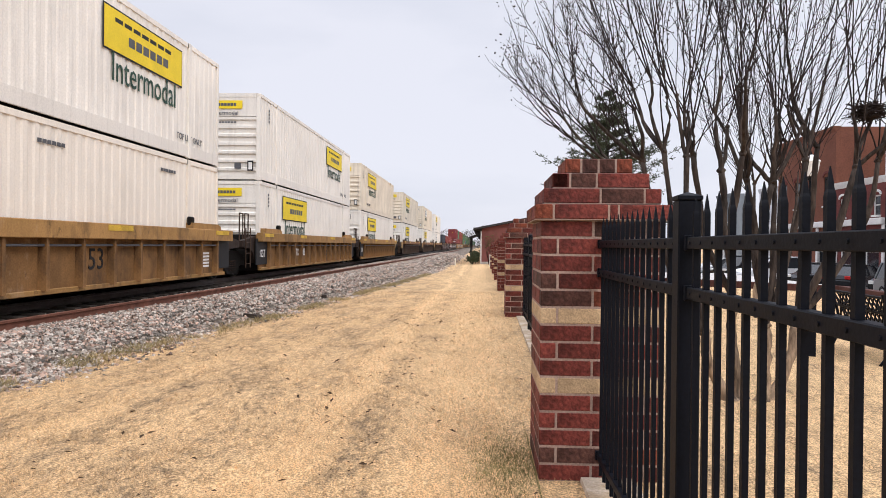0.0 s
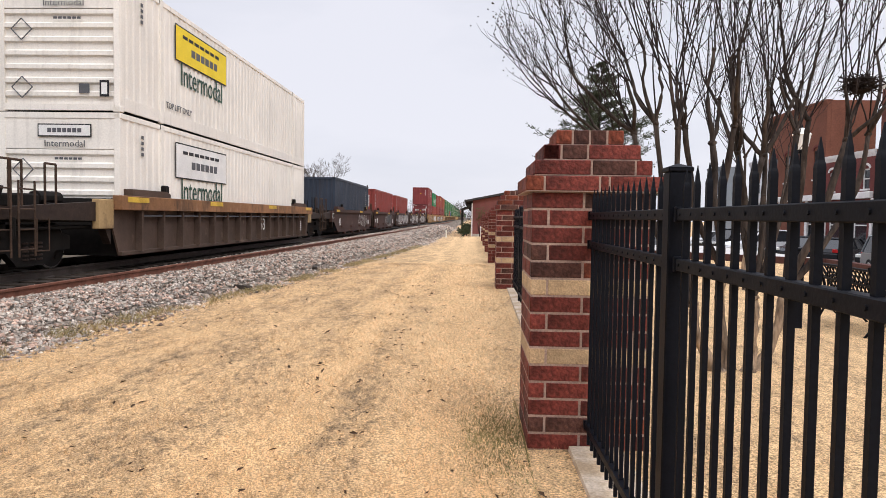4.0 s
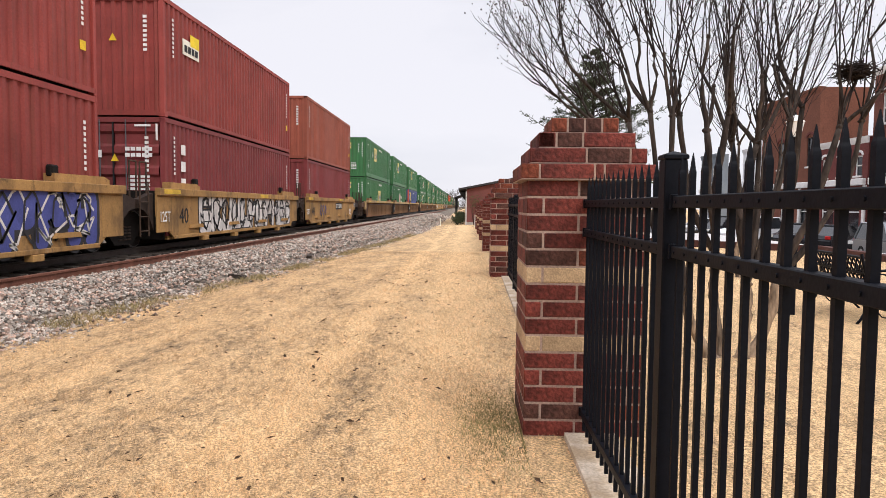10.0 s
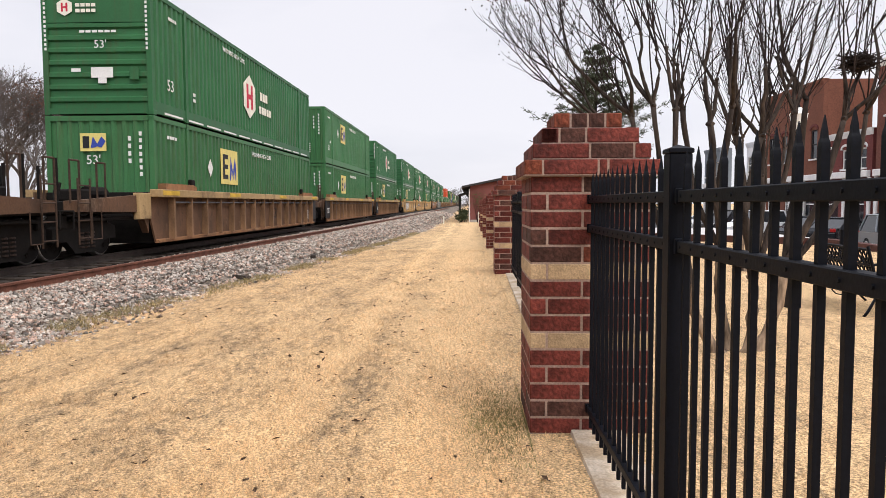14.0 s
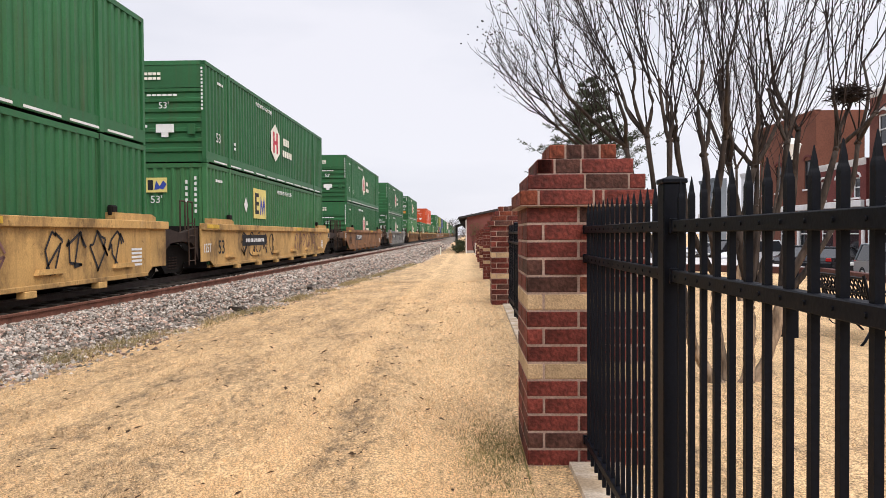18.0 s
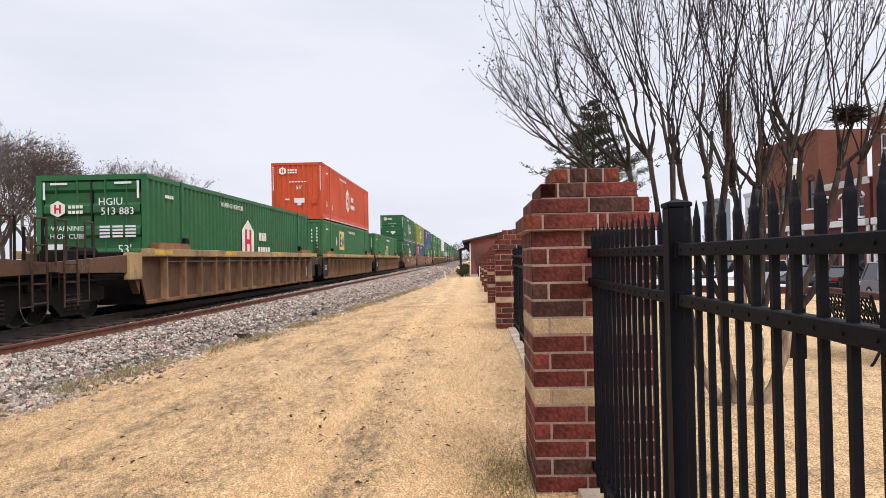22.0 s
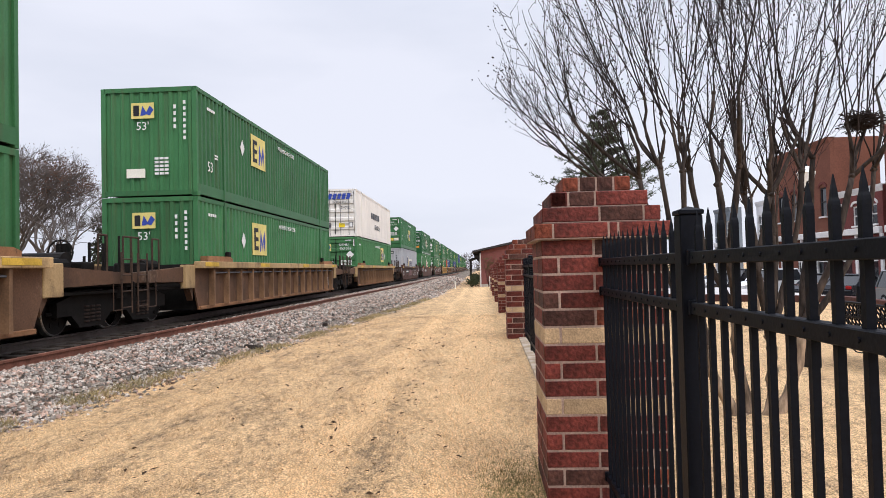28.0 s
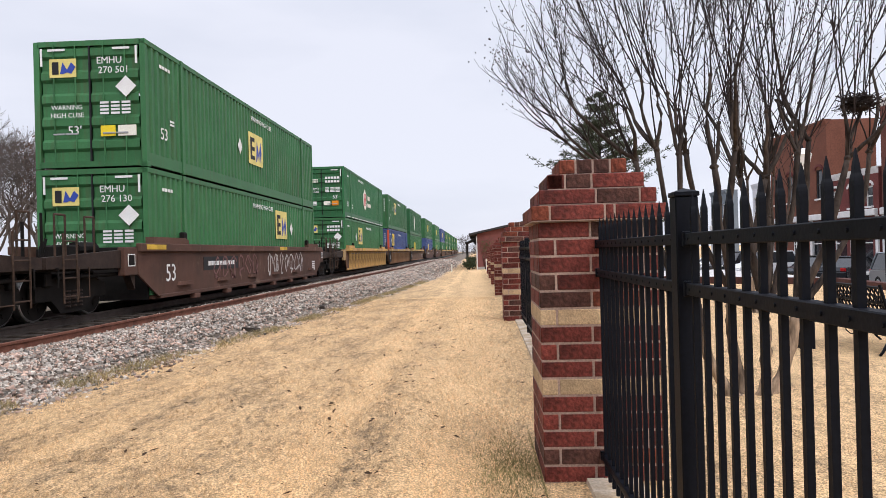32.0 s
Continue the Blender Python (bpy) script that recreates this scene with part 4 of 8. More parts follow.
        for zz in (h - 0.3, h, h + 0.3):
            slab(c, "logo_panel", M_BLACKP, g - 0.32, zz, 0.34, 0.13, W2 + 0.011)
        P(c, "logo_panel", ("m",), lambda b: prism(b, [(-0.3, -0.36), (-0.2, 0.36), (0, -0.1), (0.2, 0.36), (0.3, 0.0), (0.2, -0.36), (0.1, 0.0), (0, -0.36), (-0.1, 0.0), (-0.2, -0.36)], 0, 0, 0.003), M_LOGOB, (W2 + 0.010, g + 0.3, h - 0.04))
        lettering("WARNING HIGH CUBE", 0.22, wl_, c, (W2 + 0.006, 8.6, 2.5))
        bars(c, wl_, 1.35, 1.2, 0.3, 0.16, 2)
        bars(c, wl_, 1.0, 2.45, 0.6, 0.13, 1, cols=4)
        P(c, "emblem", ("diamond",), lambda b: prism(b, [(0, -0.26), (0.2, 0), (0, 0.26), (-0.2, 0)], 0, 0, 0.004), M_WHITE, (W2 + 0.005, g - 1.6 if spot != "r" else g + 1.4, h - 0.1))
        lettering("53", 0.4, wl_, c, (W2 + 0.006, 0.9, 0.85))
        eslab(c, "logo_panel", M_LOGOE, -0.15 if end != "door" else -0.6, 2.28, 0.62, 0.42, -0.013)
        ex = -0.15 if end != "door" else -0.6
        eslab(c, "logo_panel", M_BLACKP, ex - 0.17, 2.28, 0.15, 0.28, -0.022)
        P(c, "logo_panel", ("em",), lambda b: prism(b, [(-0.16, -0.13), (-0.1, 0.13), (0, -0.04), (0.1, 0.13), (0.2, 0.02), (0.1, -0.13), (0.0, -0.1), (-0.08, -0.13)], 1, 0, -0.004), M_LOGOB, (ex + 0.1, -0.02, 2.28))
        if end == "door":
            if serial:
                lettering("EMHU", 0.22, M_WHITE, c, (0.48, -0.02, 2.42), "end")
                lettering(serial, 0.22, M_WHITE, c, (0.58, -0.02, 2.20), "end")
            else:
                bars(c, M_WHITE, 0.62, 2.30, 0.75, 0.40, 2, "end", cols=5)
            lettering("53'", 0.28, M_WHITE, c, (-0.35, -0.016, 0.85), "end")
            lettering("WARNING", 0.15, M_WHITE, c, (-0.52, -0.018, 1.38), "end")
            lettering("HIGH CUBE", 0.15, M_WHITE, c, (-0.52, -0.018, 1.2), "end")
            bars(c, M_WHITE, 0.6, 1.35, 0.75, 0.32, 4, "end", cols=3)
            eslab(c, "label", M_LOGOY, 0.42, 0.83, 0.34, 0.24)
            eslab(c, "label", M_LOGOW, 0.86, 0.83, 0.42, 0.24)
            P(c, "placard", ("dia",), lambda b: prism(b, [(0, -0.24), (0.24, 0), (0, 0.24), (-0.24, 0)], 1, 0, -0.004), M_WHITE, (0.86, -0.03, 1.82), "white diamond placard")
        else:
            lettering("53'", 0.3, M_WHITE, c, (-0.15, -0.02, 1.86), "end")
            bars(c, M_WHITE, 0.72, 2.1, 0.085, 0.7, 4, "end")
            eslab(c, "label", M_LOGOW, -0.35, 0.62, 0.5, 0.24)
            bars(c, M_WHITE, 0.35, 0.8, 0.4, 0.5, 5, "end", cols=3)
            bars(c, M_WHITE, 0.98, 2.0, 0.085, 1.1, 7, "end")
            if logo == "empblue":
                P(c, "label", ("vy",), lambda b: box(b, -0.2, 0.2, -0.004, 0.004, -0.14, 0.14), M_WHITE, (-0.75, -0.014, 0.75))
    elif logo == "hub":
        g = 7.3
        hexa(c, M_LOGOW, g, 1.5, 1.25, 1.45, "side")
        for dy in (-0.23, 0.23):
            slab(c, "emblem", M_LOGOR, g + dy, 1.5, 0.18, 0.8, W2 + 0.014)
        slab(c, "emblem", M_LOGOR, g, 1.5, 0.3, 0.15, W2 + 0.015)
        bars(c, M_LOGOW, g + 1.65, 1.70, 0.95, 0.48, 1, cols=3)
        bars(c, M_LOGOW, g + 1.8, 1.22, 1.5, 0.42, 1, cols=5)
        lettering("WARNING HIGH CUBE", 0.2, M_WHITE, c, (W2 + 0.006, L * 0.36, 2.55))
        lettering("53", 0.4, M_WHITE, c, (W2 + 0.006, 1.0, 0.8))
        bars(c, M_WHITE, 1.2, 2.45, 0.5, 0.13, 1, cols=4)
        bars(c, M_WHITE, 2.5, 0.75, 0.2, 0.3, 2)
        bars(c, M_WHITE, L / 2, 0.10, 15.2, 0.08, 1, cols=11)
        if end == "door":
            hexa(c, M_LOGOW, -0.78, 2.12, 0.34, 0.38, "end")
            for dx in (-0.055, 0.055):
                eslab(c, "emblem", M_LOGOR, -0.78 + dx, 2.12, 0.04, 0.2, -0.02)
            eslab(c, "emblem", M_LOGOR, -0.78, 2.12, 0.07, 0.035, -0.02)
            bars(c, M_LOGOW, -0.36, 2.1, 0.36, 0.24, 2, "end", cols=4)
            if serial:
                lettering("HGIU", 0.24, M_WHITE, c, (0.46, -0.02, 2.26), "end")
                lettering(serial, 0.24, M_WHITE, c, (0.62, -0.02, 2.04), "end")
            else:
                bars(c, M_WHITE, 0.62, 2.15, 0.85, 0.42, 2, "end", cols=5)
            lettering("WARNING", 0.16, M_WHITE, c, (-0.55, -0.018, 1.66), "end")
            lettering("HIGH CUBE", 0.16, M_WHITE, c, (-0.55, -0.018, 1.48), "end")
            bars(c, M_WHITE, 0.62, 1.58, 0.9, 0.3, 4, "end", cols=3)
            lettering("53'", 0.28, M_WHITE, c, (0.78, -0.02, 1.16), "end")
            eslab(c, "label", M_WHITE, -0.8, 1.18, 0.46, 0.26)
            eslab(c, "label", M_LOGOW, -0.9, 0.85, 0.2, 0.24)
            eslab(c, "label", M_WHITE, -0.4, 0.82, 0.2, 0.22)
            eslab(c, "label", M_LOGOW, 0.3, 0.82, 0.38, 0.22)
            eslab(c, "label", M_SIGNO, 0.76, 0.82, 0.38, 0.26)
        else:
            hexa(c, M_LOGOW, -0.72, 2.48, 0.36, 0.4, "end")
            for dx in (-0.055, 0.055):
                eslab(c, "emblem", M_LOGOR, -0.72 + dx, 2.48, 0.04, 0.2, -0.02)
            eslab(c, "emblem", M_LOGOR, -0.72, 2.48, 0.07, 0.035, -0.02)
            lettering("53'", 0.26, M_WHITE, c, (0.1, -0.02, 1.62), "end")
            bars(c, M_LOGOW, -0.22, 2.46, 0.5, 0.26, 2, "end", cols=4)
            bars(c, M_WHITE, 0.05, 1.92, 0.9, 0.09, 1, "end", cols=6)
            eslab(c, "label", M_WHITE, 0.12, 0.98, 0.52, 0.24)
            eslab(c, "label", M_WHITE, 0.12, 0.80, 0.2, 0.14)
            eslab(c, "label", M_WHITE, -0.5, 1.04, 0.22, 0.08)
            P(c, "document_box", ("db",), lambda b: box(b, -0.11, 0.11, -0.03, 0.02, -0.15, 0.15, 0.01), em, (0.88, 0, 0.95))
            for sx in (-1, 1):
                bars(c, M_WHITE, sx * 1.2, 2.1, 0.065, 1.25, 12, "end")
    elif logo == "swiftw":
        g = 7.7
        bars(c, M_LETG, g, 1.7, 4.0, 0.7, 1, cols=5)
        lettering("INTERMODAL", 0.5, M_LETG, c, (W2 + 0.006, g + 0.85, 0.95), squeeze=0.8)
        for k in range(5):
            P(c, "logo_panel", ("sw",), lambda b: prism(b, [(-0.12, -0.17), (0.08, -0.17), (0.17, 0.17), (-0.03, 0.17)], 1, 0, -0.004), M_LOGOB, (-0.32 + k * 0.28, -0.03, 2.45))
        lettering("INTERMODAL", 0.2, M_LETG, c, (0.42, -0.034, 2.08), "end", 0.9)
        lettering("104032", 0.24, M_LETG, c, (0.6, -0.034, 1.76), "end")
        eslab(c, "label", M_LETG, -0.35, 0.7, 0.2, 0.28)
        eslab(c, "label", M_LOGOY, 0.4, 0.7, 0.36, 0.26)
        eslab(c, "label", M_LETG, 0.95, 0.72, 0.24, 0.3)
        eslab(c, "label", M_WHITE, 0.95, 0.72, 0.18, 0.24, -0.02)
    elif logo == "swiftg":
        g = 5.95
        def shield(k):
            return [(-0.55 * k, -0.45 * k), (0, -0.62 * k), (0.55 * k, -0.45 * k), (0.6 * k, 0.5 * k), (0, 0.62 * k), (-0.6 * k, 0.5 * k)]
        P(c, "logo_panel", ("sh", 1), lambda b: prism(b, shield(1.0), 0, 0, 0.004), M_LOGOW, (W2 + 0.004, g, 1.62))
        P(c, "logo_panel", ("sh", 2), lambda b: prism(b, shield(0.88), 0, 0, 0.004), M_NAVY, (W2 + 0.009, g, 1.62))
        P(c, "logo_panel", ("sh", 3), lambda b: prism(b, [(-0.1, -0.5), (0.47, -0.36), (0.51, 0.42), (0.2, 0.46)], 0, 0, 0.004), M_LOGOY, (W2 + 0.014, g, 1.62))
        P(c, "emblem", ("sl",), lambda b: prism(b, [(-0.4, -0.42), (-0.05, -0.48), (0.3, 0.36), (0.02, 0.3), (0.08, 0.05)], 0, 0, 0.004), M_LOGOW, (W2 + 0.019, g, 1.65))
        slab(c, "logo_panel", M_LOGOW, g + 2.68, 1.5, 3.3, 0.84)
        for k in range(5):
            P(c, "logo_panel", ("wd", k == 2), lambda b: prism(b, [(-0.2, -0.28), (0.16, -0.28), (0.28, 0.28), (-0.08, 0.28)], 0, 0, 0.004), M_NAVY, (W2 + 0.010, g + 1.55 + 0.56 * k, 1.5))
        eslab(c, "logo_panel", M_BLACKP, -0.45, 2.5, 0.3, 0.32)
        eslab(c, "logo_panel", M_BLACKP, 0.2, 2.5, 0.75, 0.24)
        bars(c, M_LOGOW, 0.2, 2.5, 0.6, 0.14, 1, "end", cols=5)
        bars(c, M_LETG, 0.85, 1.8, 0.14, 0.9, 6, "end")
    elif logo == "uasc":
        for k, yy in enumerate((3.1, 5.2, 7.2, 9.15)):
            slab(c, "logo_panel", M_WHITE, yy, 1.2, 0.62, 0.72)
        slab(c, "logo_panel", M_WHITE, 10.45, 1.15, 0.3, 1.2)
        bars(c, M_WHITE, 6.4, 0.6, 1.3, 0.24, 1, cols=6)
    elif logo in ("red", "redtex", "redmark", "redikon"):
        bars(c, M_WHITE, 0.55, 2.0, 0.1, 1.0, 9)
        bars(c, M_WHITE, L - 0.5, 1.9, 0.1, 1.0, 9)
        slab(c, "label", M_YELP, L - 0.5, 1.0, 0.2, 0.2)
        bars(c, M_WHITE, 0.85, 2.0, 0.12, 0.9, 8, "end")
        P(c, "warning_label", ("tri",), lambda b: prism(b, [(-0.1, -0.08), (0.1, -0.08), (0, 0.1)], 1, 0, -0.004), M_YELP, (0.05, -0.012, 1.9))
        if logo == "redmark":
            hexa(c, M_LOGOW, 7.2, 2.15, 0.5, 0.5, "side")
            bars(c, M_WHITE, 7.2, 1.65, 1.1, 0.2, 1, cols=5)
        if logo == "redtex":
            bars(c, M_WHITE, -0.55, 2.0, 0.6, 0.3, 1, "end", cols=3)
            bars(c, M_WHITE, 0.65, 2.05, 0.7, 0.3, 2, "end", cols=5)
            bars(c, M_WHITE, 0.65, 1.2, 0.6, 0.6, 6, "end", cols=2)
            bars(c, M_WHITE, 1.1, 1.75, 0.35, 1.3, 3)
        if logo == "redikon":
            slab(c, "logo_panel", M_LOGOW, 1.7, 1.95, 1.1, 0.4)
            slab(c, "logo_panel", M_LOGOY, 1.95, 2.2, 0.6, 0.3, W2 + 0.008)
            bars(c, M_BLACKP, 1.7, 1.92, 0.95, 0.3, 1, x=W2 + 0.012, cols=4)
    elif logo == "slate":
        bars(c, M_WHITE, L - 1.2, 1.9, 0.16, 1.3, 9)
        slab(c, "label", M_YELP, L - 0.7, 1.4, 0.22, 0.22)
        slab(c, "label", M_WHITE, L - 0.7, 0.95, 0.22, 0.22)
    return c


def wheelset_bm(b):
    """Axle with two flanged wheels, seen with worn bright treads."""
    for s in (-1, 1):
        tube(b, (s * 0.69, 0, 0), (s * 0.82, 0, 0), 0.44, 0.43, 28)
        tube(b, (s * 0.66, 0, 0), (s * 0.69, 0, 0), 0.465, 0.46, 28)
        tube(b, (s * 0.82, 0, 0), (s * 0.86, 0, 0), 0.16, 0.12, 12)
        for k in range(6):
            a = k * math.pi / 3
            box(b, s * 0.82, s * 0.832, math.cos(a) * 0.27 - 0.035, math.cos(a) * 0.27 + 0.035, math.sin(a) * 0.27 - 0.035, math.sin(a) * 0.27 + 0.035)
    tube(b, (-0.95, 0, 0), (0.95, 0, 0), 0.075, None, 10)
    return b


def side_frame_bm(b):
    """Cast bogie side: arched top, drop centre, journal boxes."""
    out = [(-1.15, 0.36), (-1.15, 0.62), (-0.75, 0.72), (-0.45, 0.84), (0.45, 0.84), (0.75, 0.72), (1.15, 0.62), (1.15, 0.36), (0.7, 0.36), (0.5, 0.2), (0.42, 0.12), (-0.42, 0.12), (-0.5, 0.2), (-0.7, 0.36)]
    prism(b, out, 0, 0.88, 1.02)
    prism(b, out, 0, -1.02, -0.88)
    box(b, -1.0, 1.0, -0.2, 0.2, 0.45, 0.78)
    return b


WHEELS = []


def bogie(car, y):
    g = new("bogie")
    g.parent = car
    g.location = (0, y, 0)
    P(g, "side_frame", ("sf",), side_frame_bm, M_DARK)
    for sx in (1,):
        for k in range(3):
            P(g, "spring", ("sp",), lambda b: [tube(b, (0, 0, 0.22 + j * 0.07), (0, 0, 0.25 + j * 0.07), 0.075, None, 8) for j in range(5)] and b, M_SPRING, (sx * 1.0, -0.2 + k * 0.2, 0))
    for dy in (-0.89, 0.89):
        w = P(g, "wheelset", ("ws",), wheelset_bm, M_DARK, (0, dy, 0.44), "dark wheels with bright worn treads")
        for s in (1,):
            P(w, "tread", ("tr", s), lambda b: [tube(b, (s * 0.70, 0, 0), (s * 0.815, 0, 0), 0.4445, 0.4375, 28, False), tube(b, (s * 0.815, 0, 0), (s * 0.826, 0, 0), 0.4375, 0.405, 28, False)] and b, M_STEEL, (0, 0, 0), "bright worn tread", True)
        WHEELS.append((w, dy))


def ladder_bm(b, h=1.25, w=0.42):
    for yy in (-w / 2, w / 2):
        tube(b, (0, yy, 0), (0, yy, h), 0.018, None, 6)
    for k in range(4):
        tube(b, (0, -w / 2, 0.12 + k * 0.33), (0, w / 2, 0.12 + k * 0.33), 0.014, None, 6)
    return b


def tag_bm(b, seed, ly, lz, stroke):
    """Looping spray-paint strokes on a flat side, as thin bands, no letters."""
    r = random.Random(seed)
    n = max(3, int(ly / (lz * 0.75)))
    for i in range(n):
        y0 = -ly / 2 + ly * (i + 0.5) / n
        pts = []
        k = r.choice((3, 4, 5))
        for j in range(k * 3 + 1):
            a = j / (k * 3) * math.pi * 2 * r.choice((0.8, 1.0, 1.25)) + r.random() * 0.5
            pts.append((y0 + math.cos(a) * ly / n * 0.46 * r.uniform(0.5, 1.1), math.sin(a) * lz * 0.48 * r.uniform(0.75, 1.0)))
        for p, q in zip(pts, pts[1:]):
            d = Vector((q[0] - p[0], q[1] - p[1]))
            if d.length < 0.02:
                continue
            nrm = Vector((-d.y, d.x)).normalized() * stroke / 2
            xx = 0.0004 * (i % 3)
            quads(b, [(xx, p[0] - nrm.x, p[1] - nrm.y), (xx, q[0] - nrm.x, q[1] - nrm.y), (xx, q[0] + nrm.x, q[1] + nrm.y), (xx, p[0] + nrm.x, p[1] + nrm.y)], [(0, 1, 2, 3)])
    return b


def fat_tag_bm(b, seed, ly, lz, grow=0.0):
    """Swollen sprayed forms side by side, built of fat round-ended strokes, no letters."""
    r = random.Random(seed)
    n = max(2, round(ly / (lz * 0.82)))
    w = ly / n
    layer = 0

    def stroke(p, q, rad):
        nonlocal layer
        layer += 1
        p, q = Vector(p), Vector(q)
        d = q - p
        a0 = math.atan2(d.y, d.x)
        pts = []
        for c, off in ((q, -math.pi / 2), (p, math.pi / 2)):
            for k in range(6):
                t = a0 + off + k * math.pi / 5
                pts.append((c.x + math.cos(t) * rad, c.y + math.sin(t) * rad))
        quads(b, [(0.00015 * (layer % 9), *p_) for p_ in pts], [tuple(range(12))])

    for i in range(n):
        rad = lz * (r.uniform(0.13, 0.17) if lz < 1.1 else r.uniform(0.17, 0.2))
        x0, x1 = -ly / 2 + w * i + rad * 0.9, -ly / 2 + w * (i + 1) - rad * 0.9
        z0, z1 = -lz / 2 + rad + r.uniform(0, 0.06), lz / 2 - rad - r.uniform(0, 0.06)
        zm = (z0 + z1) / 2 + r.uniform(-0.08, 0.08)
        tilt = r.uniform(-0.06, 0.06)
        forms = [((x0, z0), (x0 + tilt, z1))]
        forms += r.choice(([((x1, z0), (x1 + tilt, z1)), ((x0, zm), (x1, zm))], [((x0 + tilt, z1), (x1, z1)), ((x1, z1), (x1, zm)), ((x0, zm), (x1, zm))],
                           [((x1, z0), (x1 + tilt, z1)), ((x0, z0), (x1, z0))], [((x0, z1), (x1, z1)), ((x0, zm), (x1, zm)), ((x0, z0), (x1, z0))], [((x0, zm), (x1, z1)), ((x0, zm), (x1, z0))]))
        for p, q in forms:
            stroke(p, q, rad + grow)
    return b


def bubble_tag_bm(b, seed, ly, lz, rim):
    """Tall round-ended bubble forms side by side, no letters."""
    r = random.Random(seed)
    n = max(3, int(ly / 0.42))
    w = ly / n
    for i in range(n):
        y0, z0 = -ly / 2 + w * (i + 0.5), r.uniform(-0.05, 0.05)
        hw, hh = w * 0.53 - 0.045 + rim, lz * r.uniform(0.42, 0.5) - 0.045 + rim
        pts = []
        for k in range(16):
            t = k * math.tau / 16
            cy, cz = math.cos(t), math.sin(t)
            pts.append((y0 + hw * math.copysign(abs(cy) ** 0.5, cy) * (1.12 if i % 3 == 1 and cz > 0 else 1), z0 + hh * math.copysign(abs(cz) ** 0.55, cz)))
        quads(b, [(0.0004 * (i % 3), p[0], p[1]) for p in pts], [tuple(range(16))])
    return b


def rigging_bm(b, s):
    """Air hose, uncoupling lever, levers and pipes at a car's free end."""
    hose = [Vector((0.32, 0.0, 0.86)), Vector((0.36, s * 0.16, 0.66)), Vector((0.40, s * 0.22, 0.46)), Vector((0.34, s * 0.34, 0.34))]
    for p, q in zip(hose, hose[1:]):
        tube(b, p, q, 0.028, None, 6)
    for p, q, r in (((0.2, s * 0.1, 0.95), (1.36, s * 0.02, 0.95), 0.016), ((1.36, s * 0.02, 0.95), (1.36, s * 0.02, 0.62), 0.016), ((0.9, -s * 0.2, 0.4), (0.9, -s * 2.3, 0.42), 0.03), ((0.55, -s * 0.5, 0.5), (0.7, -s * 0.7, 1.5), 0.03), ((0.9, -s * 0.25, 1.1), (0.9, -s * 0.25, 1.95), 0.025), ((0.55, -s * 0.25, 1.1), (0.55, -s * 0.25, 1.8), 0.03), ((1.2, -s * 1.6, 1.16), (0.2, -s * 1.9, 1.30), 0.035), ((1.15, -s * 0.3, 0.78), (1.15, -s * 2.6, 0.78), 0.04)):
        tube(b, p, q, r, None, 6)
    box(b, 0.45, 1.0, -s * 1.05 - 0.22, -s * 1.05 + 0.22, 1.14, 1.38, 0.03)
    tube(b, (0.75, -s * 1.5, 1.32), (0.75, -s * 2.2, 1.32), 0.13, None, 10)
    box(b, -1.05, 1.1, -s * 0.12 - 0.1, -s * 0.12 + 0.1, 0.62, 0.88, 0.02)
    return b


